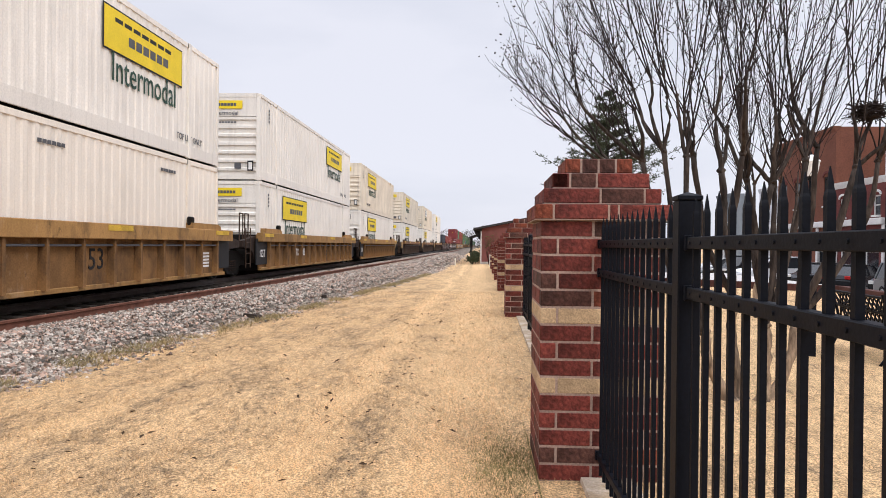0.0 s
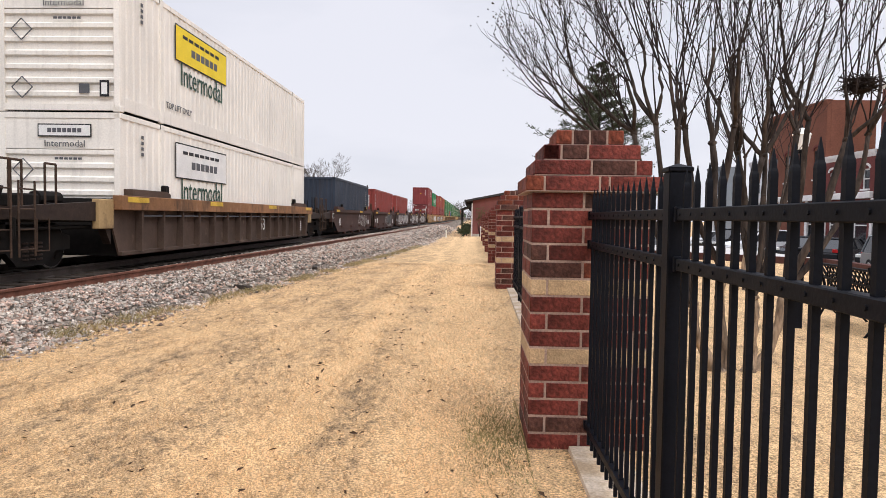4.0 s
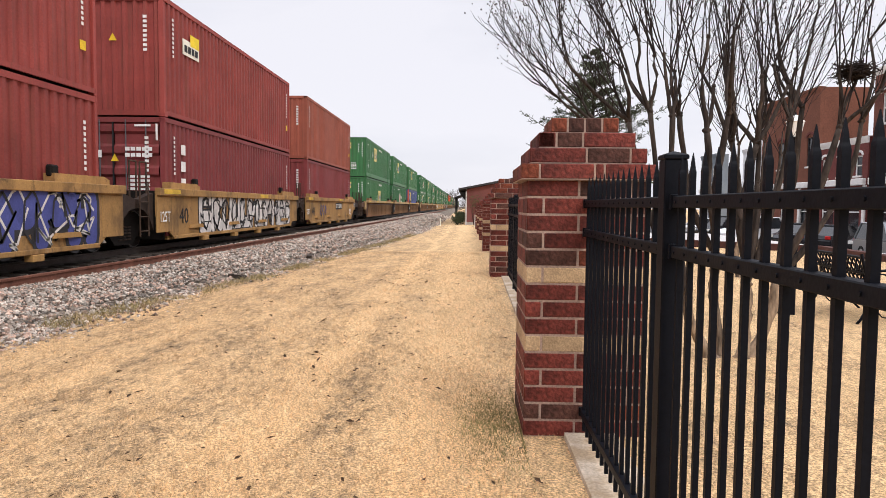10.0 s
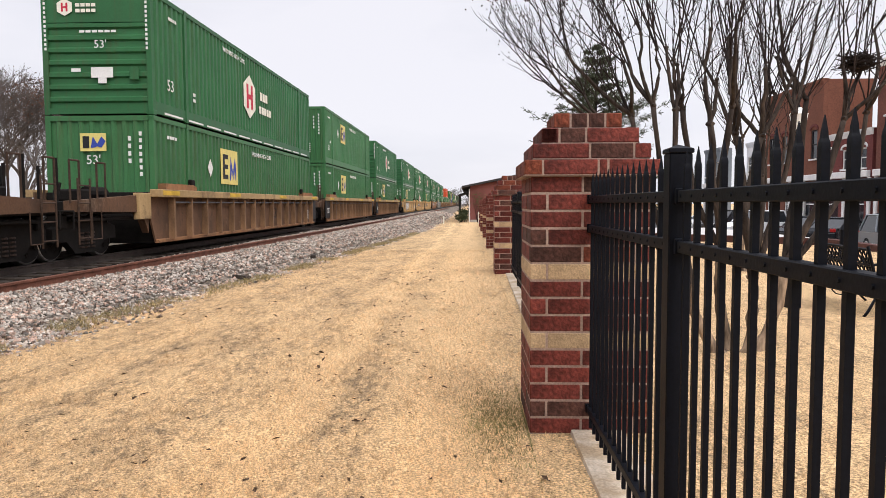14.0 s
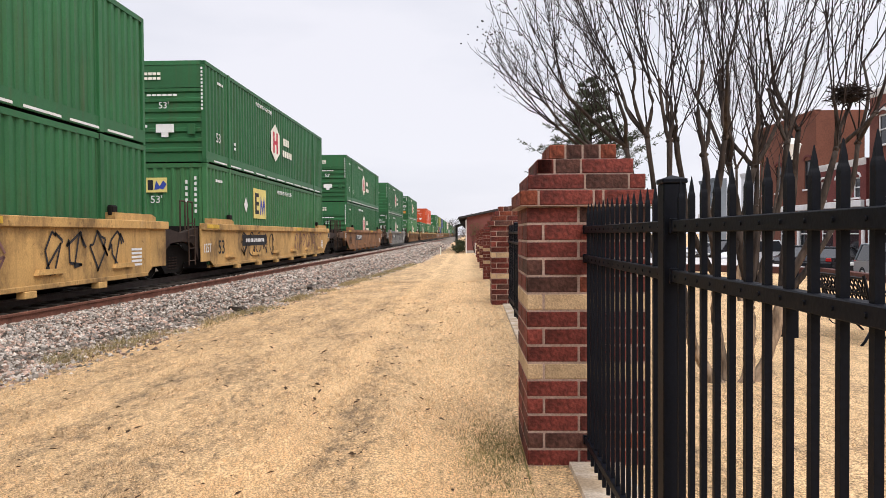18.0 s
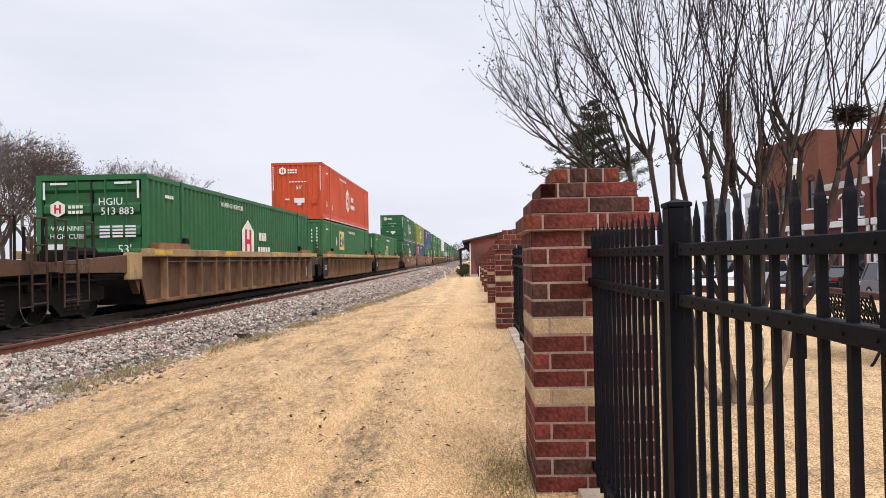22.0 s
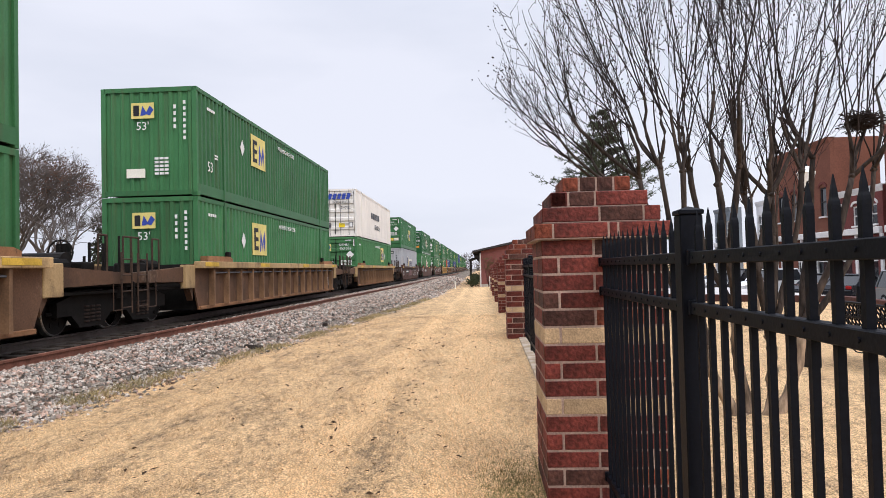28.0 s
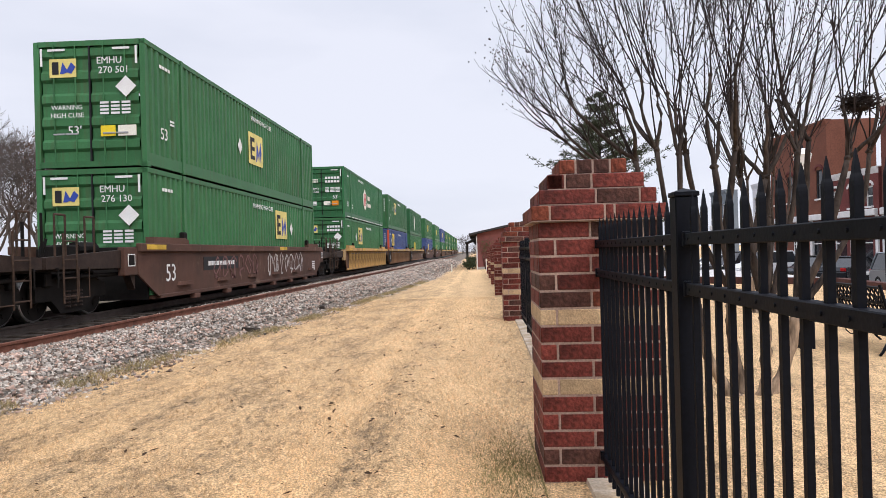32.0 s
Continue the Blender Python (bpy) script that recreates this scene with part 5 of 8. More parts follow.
def well_car(L, kind, paint, free0, free1, label, tags=(), number="53", second=None, serial="", far=False):
    """A well car unit; its container's leading end is at y = 0, the rail head at z = 0."""
    c = thing("well_car", (0, 0, 0), label, "railcar", "well cars of the train")
    xs = 1.40
    zb, zt = 0.20, 1.36
    half_gap = 1.59 if L < 14 else 1.8
    e0 = -3.55 if free0 else 0.1 - half_gap
    e1 = L + (3.55 if free1 else half_gap - 0.1)
    a, b_ = (-0.75, L + 0.75) if kind == "smooth" else (-0.45, L + 0.45)
    xp = xs if kind == "smooth" else xs - 0.035
    ch = 0.24 if paint in (M_OCHRE, M_DIRTCAR) and kind == "ribbed" else 0.12
    crease = paint is M_BROWNCAR and not tags
    deep = 0.04 if kind == "ribbed" else 0.0
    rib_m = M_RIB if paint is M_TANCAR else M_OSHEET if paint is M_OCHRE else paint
    # recessed sheets take a darker paint with the chord's shade in it
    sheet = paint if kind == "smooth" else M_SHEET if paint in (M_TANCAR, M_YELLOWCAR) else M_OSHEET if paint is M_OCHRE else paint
    key = (L, kind)
    # side walls with their lower corners cut off towards the bogies
    cut = 1.0 if kind == "smooth" else 0.25
    outl = [(a + cut, zb), (b_ - cut, zb), (b_, zb + 0.55), (b_, zt), (a, zt), (a, zb + 0.55)]
    for sx in (1, -1):
        if crease:
            # upper half upright, lower half leaning in under the well
            side = P(c, "side_wall", (*key, sx, "up"), lambda b: prism(b, [(a, 0.72), (b_, 0.72), (b_, zt), (a, zt)], 0, sx * (xp - 0.04), sx * xp), paint)
            P(side, "lower_skirt", (*key, sx), lambda b: quads(b, [(sx * xp, a, 0.719), (sx * xp, b_, 0.719), (sx * (xp - 0.06), b_ - cut, zb), (sx * (xp - 0.06), a + cut, zb), (sx * (xp - 0.04), a, 0.719), (sx * (xp - 0.04), b_, 0.719), (sx * (xp - 0.09), b_ - cut, zb), (sx * (xp - 0.09), a + cut, zb)], [(0, 1, 2, 3), (5, 4, 7, 6), (0, 3, 7, 4), (1, 5, 6, 2), (3, 2, 6, 7), (0, 4, 5, 1)]), paint)
        else:
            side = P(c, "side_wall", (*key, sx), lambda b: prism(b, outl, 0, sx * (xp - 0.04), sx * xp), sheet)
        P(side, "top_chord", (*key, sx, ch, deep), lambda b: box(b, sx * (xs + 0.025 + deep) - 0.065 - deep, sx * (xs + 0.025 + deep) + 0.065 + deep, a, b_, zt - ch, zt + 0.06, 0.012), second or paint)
        if sx > 0:
            P(side, "bottom_sill", (*key, sx, crease), lambda b: box(b, sx * (xs - 0.02) - 0.05, sx * (xs - 0.02) + 0.05, a + cut, b_ - cut, zb - 0.03, zb + 0.06, 0.01), paint)
    if kind == "ribbed":
        rib = shared(("rib", rib_m.name, ch), lambda b: prism(b, [(-0.048, zb + 0.04), (0.048, zb + 0.04), (0.036, zt - ch), (-0.036, zt - ch)], 0, xp, xs + 0.12), rib_m)
        n = int(L / 1.12)
        for i in range(0 if far else n + 1):
            piece("rib", rib, c, (0, 0.55 + i * (L - 1.1) / n, 0))
        P(c, "pipe", (*key, ch), lambda b: tube(b, (xs + 0.07, 0.6, zt - ch - 0.12), (xs + 0.07, L - 0.6, zt - ch - 0.12), 0.022, None, 6), M_LETG)
    else:
        # pressed pockets and rail hooks along the smooth side
        n = int(L / 2.6)
        for i in range(0 if crease else n):
            P(c, "step", ("st",), lambda b: prism(b, [(-0.42, 0.0), (0.42, 0.0), (0.36, 0.09), (-0.36, 0.09)], 0, xs, xs + 0.08), paint, (0, 1.6 + i * (L - 3.0) / max(1, n - 1), 0.42))
            P(c, "bracket", ("bk",), lambda b: box(b, xs - 0.1, xs + 0.06, -0.16, 0.16, -0.12, 0.0, 0.01), paint, (0, 2.3 + i * (L - 4.6) / max(1, n - 1), 0.17))
    for yy in (a + 1.6, b_ - 1.6):
        P(c, "guide", ("gd", yy < 3), lambda b: prism(b, [(-0.95, 0.0), (0.95, 0.0), (0.95, 0.10), (0.75, 0.16), (-0.95, 0.16)], 0, xs - 0.14, xs + 0.06), paint, (0, yy, zt + 0.05))
        P(c, "guide_hook", ("gh",), lambda b: box(b, xs - 0.1, xs + 0.02, -0.12, 0.12, 0, 0.22, 0.03), M_DARK, (0, yy + (0.85 if yy < 3 else -0.85), zt + 0.14))
    P(c, "well_floor", key, lambda b: box(b, -1.3, 1.3, 0.1, L - 0.1, zb - 0.04, zb + 0.04), paint)
    for yy, e, free, s in ((a, e0, free0, -1), (b_, e1, free1, 1)):
        P(c, "end_platform", (free, s, L), lambda b: box(b, -1.15, 1.15, min(0, e - yy), max(0, e - yy), 0.88, 1.14, 0.02), M_DARK, (0, yy, 0))
        P(c, "bulkhead", (s, kind), lambda b: box(b, -1.28, 1.28, -0.03, 0.03, 0.16, 1.36, 0.01), M_DARK, (0, -0.06 if s < 0 else L + 0.06, 0))
        for sx in (1,):
            P(c, "end_sill", (free, s, sx, L), lambda b: prism(b, [(0, 0.42), (s * 0.22, 0.74), (s * 0.5, 0.90), (e - yy, 0.94), (e - yy, 1.14), (0, 1.30)], 0, sx * 1.16, sx * 1.32), M_SHEET if paint is M_TANCAR else M_SPRING, (0, yy, 0))
        if free:
            P(c, "ladder", ("ld",), ladder_bm, M_RUSTIRON, (1.38, e - s * 0.32, 0.32))
            for k in (0.15, 1.1):
                P(c, "grab_rail", ("gr", k), lambda b: [tube(b, (0, -0.16, 0), (0, -0.16, 0.8), 0.02, None, 6), tube(b, (0, 0.16, 0), (0, 0.16, 0.8), 0.02, None, 6), tube(b, (0, -0.16, 0.8), (0, 0.16, 0.8), 0.02, None, 6)] and b, M_RUSTIRON, (1.3, e - s * k, 1.1))
            P(c, "stirrup", (s,), lambda b: [tube(b, p, q, 0.011, None, 6) for p, q in (((0, 0, 0.55), (0, 0, 0)), ((0, 0, 0), (0, -s * 0.34, 0)), ((0, -s * 0.34, 0), (0, -s * 0.34, 0.55)))] and b, M_RUSTIRON, (1.40, e - s * 0.55, 0.40), "rusty steel stirrup")
            if not far:
                bx = P(c, "end_box", (s,), lambda b: box(b, xs - 0.16, xs - 0.005, -0.28, 0.28, 0.74, 1.33, 0.015), paint if kind == "smooth" else M_CHORD, (0, yy + s * 0.285, 0), "boxed end of the side")
            if kind == "smooth" and not far:
                P(bx, "plate_frame", ("pf",), lambda b: [box(b, xs - 0.004, xs + 0.006, y0, y1, z0, z1) for y0, y1, z0, z1 in ((-0.15, 0.15, 1.17, 1.19), (-0.15, 0.15, 0.93, 0.95), (-0.15, -0.13, 0.95, 1.17), (0.13, 0.15, 0.95, 1.17))] and b, M_WHITE)
                P(bx, "plate", ("pl",), lambda b: box(b, xs - 0.004, xs + 0.002, -0.129, 0.129, 0.951, 1.169), M_DARK)
            P(c, "coupler", (s,), lambda b: box(b, -0.14, 0.14, -0.35, 0.35, -0.16, 0.12, 0.03), M_DARK, (0, e + s * 0.05, 0.84))
            P(c, "brake_rigging", (s,), lambda b: rigging_bm(b, s), M_DARK, (0, e, 0), "black pipes, hose and levers")
            P(c, "end_patch", ("ep", kind), lambda b: box(b, 1.301, 1.309, -0.2, 0.2, 0.97, 1.12), M_YELP if kind == "ribbed" else M_CHORD, (0, e - s * 0.55, 0), "worn yellow patch")
            bogie(c, e - s * 1.0)
            if s < 0:
                P(c, "brake_wheel", ("bw",), lambda b: [tube(b, (0.28 * math.cos(k * 0.524), 0, 0.28 * math.sin(k * 0.524)), (0.28 * math.cos(k * 0.524 + 0.524), 0, 0.28 * math.sin(k * 0.524 + 0.524)), 0.02, None, 6) for k in range(12)] + [tube(b, (0, 0, -0.28), (0, 0, 0.28), 0.015, None, 5), tube(b, (-0.28, 0, 0), (0.28, 0, 0), 0.015, None, 5), box(b, -0.12, 0.12, 0.02, 0.2, -0.2, 0.2)] and b, M_DARK, (-0.4, e + 0.25, 1.62))
            else:
                P(c, "brake_cylinder", ("bc",), lambda b: tube(b, (-0.45, 0, 0), (0.7, 0, 0), 0.2, None, 12), M_DARK, (0.1, e - 1.5, 1.36))
        elif s < 0:
            bogie(c, -half_gap)
            for sx in (-0.5, 0.5):
                P(c, "grab_rail", ("gr", "a"), lambda b: [tube(b, (0, -0.16, 0), (0, -0.16, 0.9), 0.02, None, 6), tube(b, (0, 0.16, 0), (0, 0.16, 0.9), 0.02, None, 6), tube(b, (0, -0.16, 0.9), (0, 0.16, 0.9), 0.02, None, 6)] and b, M_RUSTIRON, (1.2, -1.25 + sx * 0.5, 1.1))
            P(c, "ladder", ("ld",), ladder_bm, M_RUSTIRON, (1.36, -1.3, 0.3))
        if not free:
            P(c, "end_panel", (s, kind), lambda b: box(b, xs - 0.03, xs + 0.012, -0.42 - 0.18 * (kind == "ribbed"), 0.42 + 0.12 * (kind == "ribbed"), 0.36, 1.22, 0.01), M_BLACKP if kind == "ribbed" else paint, (0, yy - s * 0.42, 0))
    if paint is M_GREYCAR:
        P(c, "end_plate", ("tan",), lambda b: prism(b, [(a + 0.9, zb + 0.08), (2.4, zb + 0.08), (2.6, zt - 0.1), (a + 0.01, zt - 0.1), (a + 0.01, zb + 0.6)], 0, xs - 0.02, xs + 0.003), M_TANCAR, (0, 0, 0), "rusty tan replaced end plate")
    x = xs + (0.004 if kind == "smooth" else 0.004)
    lettering(number, 0.58, M_BLACKP if paint in (M_OCHRE, M_YELLOWCAR, M_TANCAR, M_GREYCAR) else M_WHITE, c, (xp + 0.008, 0.85 if kind == "smooth" else 0.55 + (int(L * 0.56 / 1.12) + 0.6) * (L - 1.1) / int(L / 1.12), 1.0 if crease else 0.72))
    if not free0:
        lettering("125T", 0.36, M_WHITE, c, (x + 0.016, a + 0.42, 0.72), squeeze=0.8)
    for yy in (a + 0.7, L * 0.3, L * 0.64, b_ - 0.8) if kind == "ribbed" else (a + 0.7, L * 0.64):
        slab(c, "reflector", M_REFL, yy, zt - 0.02, 0.95, 0.11, xs + 0.094 + 2 * deep, "yellow reflector strip")
    bars(c, M_WHITE, b_ - 1.5, 1.0 if crease else 0.62, 0.6, 0.42, 5, x=xp + 0.006)
    if serial and kind == "ribbed":
        lettering(serial, 0.4, M_WHITE, c, (xp + 0.008, L * 0.30, 0.72), squeeze=0.9)
    if number == "53" and kind == "smooth":
        slab(c, "number_board", M_BLACKP, L * 0.26, 0.92, 2.7, 0.36, x)
        if serial:
            lettering(serial, 0.42, M_WHITE, c, (x + 0.008, L * 0.26, 0.92), squeeze=0.85)
        else:
            bars(c, M_WHITE, L * 0.26, 0.92, 2.1, 0.2, 1, x=x + 0.006, cols=10)
    elif number == "40" and not (tags and paint is M_DARKCAR):
        slab(c, "number_board", M_BLACKP, L * 0.62, 0.98, 1.9, 0.36, x)
        if serial:
            lettering(serial, 0.34, M_WHITE, c, (x + 0.008, L * 0.62, 0.98), squeeze=0.85)
        else:
            bars(c, M_WHITE, L * 0.62, 0.98, 1.5, 0.14, 1, x=x + 0.006, cols=10)
    for i, (style, seed, y, ly, lz, m) in enumerate(tags):
        if style == "line":
            tagged(P(c, "graffiti", (seed, ly, lz), lambda b: tag_bm(b, seed, ly, lz, 0.05), m, (x + 0.008 + 0.002 * i, y, 0.78), "sprayed looping graffiti"), kind="stuff")
        elif style == "ringed":
            tagged(P(c, "graffiti", (seed, ly, lz, "rim"), lambda b: bubble_tag_bm(b, seed, ly, lz, 0.045), M_TAGW, (x + 0.002 + 0.002 * i, y, 0.78), "white graffiti outline"), kind="stuff")
            tagged(P(c, "graffiti", (seed, ly, lz, "fill"), lambda b: bubble_tag_bm(b, seed, ly, lz, 0.0), m, (x + 0.005 + 0.002 * i, y, 0.78), "dark sprayed bubble graffiti"), kind="stuff")
        else:
            tagged(P(c, "graffiti", (seed, ly, lz, "under"), lambda b: fat_tag_bm(b, seed, ly, lz, 0.06 if lz < 1.1 else 0.1), M_TAGK, (x + 0.002 + 0.002 * i, y, 0.78), "dark graffiti outline"), kind="stuff")
            tagged(P(c, "graffiti", (seed, ly, lz, "fat"), lambda b: fat_tag_bm(b, seed, ly, lz), m, (x + 0.004 + 0.002 * i, y, 0.78), "sprayed block graffiti"), kind="stuff")
    return c

KINDS = {
    "jb": (16.15, M_JB, "white ribbed container with a yellow and black logo panel", "level", "jb", None),
    "jbc": (16.15, M_JBC, "cream aged ribbed container with rust runs and logo panel", "level", "jb", None),
    "jbp": (16.15, M_JBP, "white ribbed container with small grey markings", "level", "jbplain", None),
    "emp": (16.15, M_EMPG, "green corrugated container with a square yellow logo", "upright", "emp", None),
    "empd": (16.15, M_EMPG, "green container with yellow logo and barred doors", "door", "emp", None),
    "empl": (16.15, M_LGRN, "light green container with yellow logo and barred doors", "door", "emp", None),
    "blue": (16.15, M_BLUE, "faded blue container with orange front frame and yellow logo", "upright", "empblue", M_ORNG),
    "blue2": (16.15, M_BLUE, "faded blue container with a yellow logo", "upright", "empblue", None),
    "hub": (16.15, M_HUBG, "dark green container with a cream hexagon emblem", "level", "hub", None),
    "hubd": (16.15, M_HUBG, "dark green container with hexagon emblem and barred doors", "door", "hub", None),
    "hubl": (16.15, M_LGRN, "light green container with a cream hexagon emblem", "level", "hub", None),
    "hubld": (16.15, M_LGRN, "light green container with hexagon emblem and barred doors", "door", "hub", None),
    "hubo": (16.15, M_ORNG, "bright orange container with a cream hexagon emblem", "upright", "hub", None),
    "hubv": (16.15, M_OLIVE, "olive green container with hexagon emblem and barred doors", "door", "hub", None),
    "sww": (16.15, M_JB, "white container with blue-lettered doors", "door", "swiftw", None),
    "swg": (16.15, M_GREYC, "pale grey container with a black and blue logo", "upright", "swiftg", None),
    "slate": (12.19, M_SLATE, "dark slate-blue forty-foot container", "upright", "slate", None),
    "red": (12.19, M_RED, "brick-red forty-foot corrugated container", "upright", "red", None),
    "redm": (12.19, M_MAROON, "maroon forty-foot corrugated container", "upright", "redmark", None),
    "redp": (12.19, M_MAROON, "plain maroon forty-foot corrugated container", "upright", "red", None),
    "redt": (12.19, M_MAROON, "maroon forty-foot container with barred doors", "door", "redtex", None),
    "redi": (12.19, M_RED, "brick-red container with a small cream and yellow logo", "upright", "redikon", None),
    "redf": (12.19, M_RUSTRED, "faded orange-red forty-foot container", "upright", "red", None),
    "uasc": (12.19, M_UGRN, "green forty-foot container with large white lettering bars", "upright", "uasc", None),
}
L53, L40 = 16.15, 12.19
# distance of each well's leading end at the start, length, car style, paint, free ends, lower and upper box, graffiti
UNITS = [
    (3.50, L53, "ribbed", M_OCHRE, 1, 0, "jbp", "jb:r", ()),
    (23.34, L53, "ribbed", M_OCHRE, 0, 0, "jb", "jb:r", ()),
    (43.07, L53, "ribbed", M_OCHRE, 0, 1, "jb:w", "jbc", ()),
    (66.41, L53, "ribbed", M_DIRTCAR, 1, 1, "jb", "jbc", ()),
    (89.85, L53, "ribbed", M_DIRTCAR, 1, 1, "jb:w", "jbc:ww", ()),
    (113.08, L53, "ribbed", M_DIRTCAR, 1, 1, "jb:ww", "jb", ()),
    (136.31, L40, "smooth", M_DARKCAR, 1, 0, "slate", "", (("line", 11, 9.0, 3.6, 0.9, M_TAGW),)),
    (151.73, L40, "smooth", M_DARKCAR, 0, 0, "red", "", (("ringed", 12, 8.8, 3.3, 1.05, M_TAGK), ("ringed", 61, 6.4, 0.7, 0.6, M_TAGK))),
    (167.05, L40, "smooth", M_DARKCAR, 0, 0, "red", "", (("fat", 14, 3.6, 4.4, 0.98, M_TAGW), ("line", 53, 3.6, 4.4, 0.9, M_TAGP), ("fat", 15, 9.0, 5.4, 0.98, M_TAGW), ("line", 54, 9.0, 5.4, 0.95, M_TAGK))),
    (182.37, L40, "smooth", M_DARKCAR, 0, 0, "", "", (("fat", 16, 4.0, 3.6, 1.0, M_TAGW), ("line", 17, 4.0, 3.6, 0.9, M_TAGK), ("fat", 18, 9.4, 3.6, 0.95, M_TAGW), ("line", 48, 9.4, 3.4, 0.8, M_TAGK))),
    (197.68, L40, "smooth", M_DARKCAR, 0, 1, "", "", (("fat", 19, 5.0, 6.4, 0.95, M_TAGW), ("line", 55, 5.0, 6.4, 0.9, M_TAGK), ("fat", 20, 10.2, 0.9, 0.9, M_TAGW))),
    (217.01, L40, "smooth", M_OCHRE, 1, 0, "redt", "redm", (("line", 21, 9.8, 2.0, 0.9, M_TAGB),)),
    (232.33, L40, "smooth", M_OCHRE, 0, 0, "red", "uasc:low", (("fat", 22, 6.6, 9.4, 1.12, M_TAGW),)),
    (247.75, L40, "smooth", M_OCHRE, 0, 0, "red", "red:low", (("fat", 24, 3.6, 5.0, 0.95, M_TAGW), ("fat", 26, 9.4, 4.9, 1.15, M_TAGB), ("line", 27, 9.4, 4.9, 1.1, M_TAGW), ("line", 64, 9.4, 4.7, 1.0, M_TAGK))),
    (263.07, L40, "smooth", M_OCHRE, 0, 0, "redt", "redi", (("fat", 28, 6.8, 9.8, 1.08, M_TAGW), ("line", 29, 6.8, 9.8, 1.05, M_TAGK), ("line", 63, 6.8, 9.6, 1.0, M_TAGK))),
    (278.49, L40, "smooth", M_OCHRE, 0, 1, "redp", "redf", (("line", 30, 3.2, 1.6, 0.6, M_TAGB),)),
    (298.02, L53, "ribbed", M_TANCAR, 1, 0, "emp:m", "emp", ()),
    (317.34, L53, "ribbed", M_TANCAR, 0, 0, "hub", "emp", ()),
    (336.88, L53, "ribbed", M_TANCAR, 0, 1, "blue", "emp", ()),
    (360.62, L53, "ribbed", M_TANCAR, 1, 0, "emp", "hub", ()),
    (380.36, L53, "ribbed", M_TANCAR, 0, 0, "emp", "emp", ()),
    (399.99, L53, "ribbed", M_TANCAR, 0, 1, "emp", "hub", ()),
    (422.92, L53, "smooth", M_YELLOWCAR, 1, 0, "emp", "hub", (("line", 31, 11.6, 5.0, 1.0, M_TAGK), ("fat", 51, 4.6, 4.4, 0.9, M_TAGW))),
    (442.45, L53, "smooth", M_YELLOWCAR, 0, 0, "hub", "hub", (("line", 32, 8.0, 6.0, 1.0, M_TAGP), ("line", 52, 13.4, 3.0, 0.9, M_TAGK))),
    (462.39, L53, "smooth", M_YELLOWCAR, 0, 1, "emp", "hub", (("line", 33, 4.6, 4.0, 0.9, M_TAGK), ("line", 34, 12.5, 5.6, 0.9, M_TAGP))),
    (486.04, L53, "smooth", M_TANCAR, 1, 1, "hub", "hub", ()),
    (509.37, L53, "smooth", M_GREYCAR, 1, 1, "hubd:#502 882", "hub", (("line", 35, 10.0, 9.0, 0.9, M_TAGK), ("line", 47, 4.2, 1.2, 0.5, M_TAGK))),
    (533.12, L53, "ribbed", M_TANCAR, 1, 1, "hubld:#503 339", "hubd:#530 397", ()),
    (556.66, L53, "ribbed", M_TANCAR, 1, 0, "hubd:#513 883", "", ()),
    (575.99, L53, "ribbed", M_TANCAR, 0, 0, "emp", "hubo", ()),
    (595.62, L53, "ribbed", M_TANCAR, 0, 1, "emp:m", "", ()),
    (619.37, L53, "smooth", M_TANCAR, 1, 0, "hub", "hub", (("fat", 36, 11.0, 5.4, 1.0, M_TAGP), ("line", 37, 11.0, 5.4, 0.9, M_TAGW))),
    (639.11, L53, "smooth", M_TANCAR, 0, 0, "blue", "hubv:#640 781", ()),
    (658.95, L53, "smooth", M_TANCAR, 0, 1, "hub", "blue2", (("line", 38, 5.0, 2.0, 0.6, M_TAGW),)),
    (683.05, L53, "ribbed", M_TANCAR, 1, 1, "emp", "emp", ()),
    (706.34, L53, "ribbed", M_TANCAR, 1, 1, "emp", "emp", ()),
    (730.29, L53, "ribbed", M_TANCAR, 1, 1, "empl:r#653 855", "sww", ()),
    (754.14, L53, "smooth", M_BROWNCAR, 1, 1, "swg", "empd:m#265 371", (("fat", 39, 7.4, 2.6, 0.7, M_TAGP), ("line", 40, 12.0, 4.2, 0.8, M_TAGW))),
    (778.09, L53, "smooth", M_BROWNCAR, 1, 1, "hubl", "hubd:#643 440", ()),
    (802.05, L53, "smooth", M_BROWNCAR, 1, 1, "empd:r#276 130", "empd:m#270 501", (("line", 41, 5.5, 4.0, 0.8, M_TAGP), ("line", 42, 11.0, 5.0, 0.9, M_TAGW))),
    (825.90, L53, "ribbed", M_YELLOWCAR, 1, 0, "empd", "hubd", ()),
    (845.63, L53, "ribbed", M_TANCAR, 0, 0, "blue", "emp", ()),
    (865.37, L53, "ribbed", M_TANCAR, 0, 1, "emp", "hub", ()),
    (889.22, L53, "smooth", M_BROWNCAR, 1, 1, "blue2", "emp", ()),
    (912.86, L53, "smooth", M_BROWNCAR, 1, 1, "emp", "emp", ()),
    (936.51, L53, "ribbed", M_TANCAR, 1, 0, "hub", "blue2", ()),
    (956.25, L53, "ribbed", M_TANCAR, 0, 0, "emp", "emp", ()),
    (975.98, L53, "ribbed", M_TANCAR, 0, 1, "hub", "emp", ()),
    (999.63, L53, "smooth", M_BROWNCAR, 1, 1, "emp", "emp", ()),
    (1023.27, L53, "smooth", M_BROWNCAR, 1, 1, "emp", "hub", ()),
    (1046.92, L53, "smooth", M_BROWNCAR, 1, 1, "emp", "emp", ()),
]
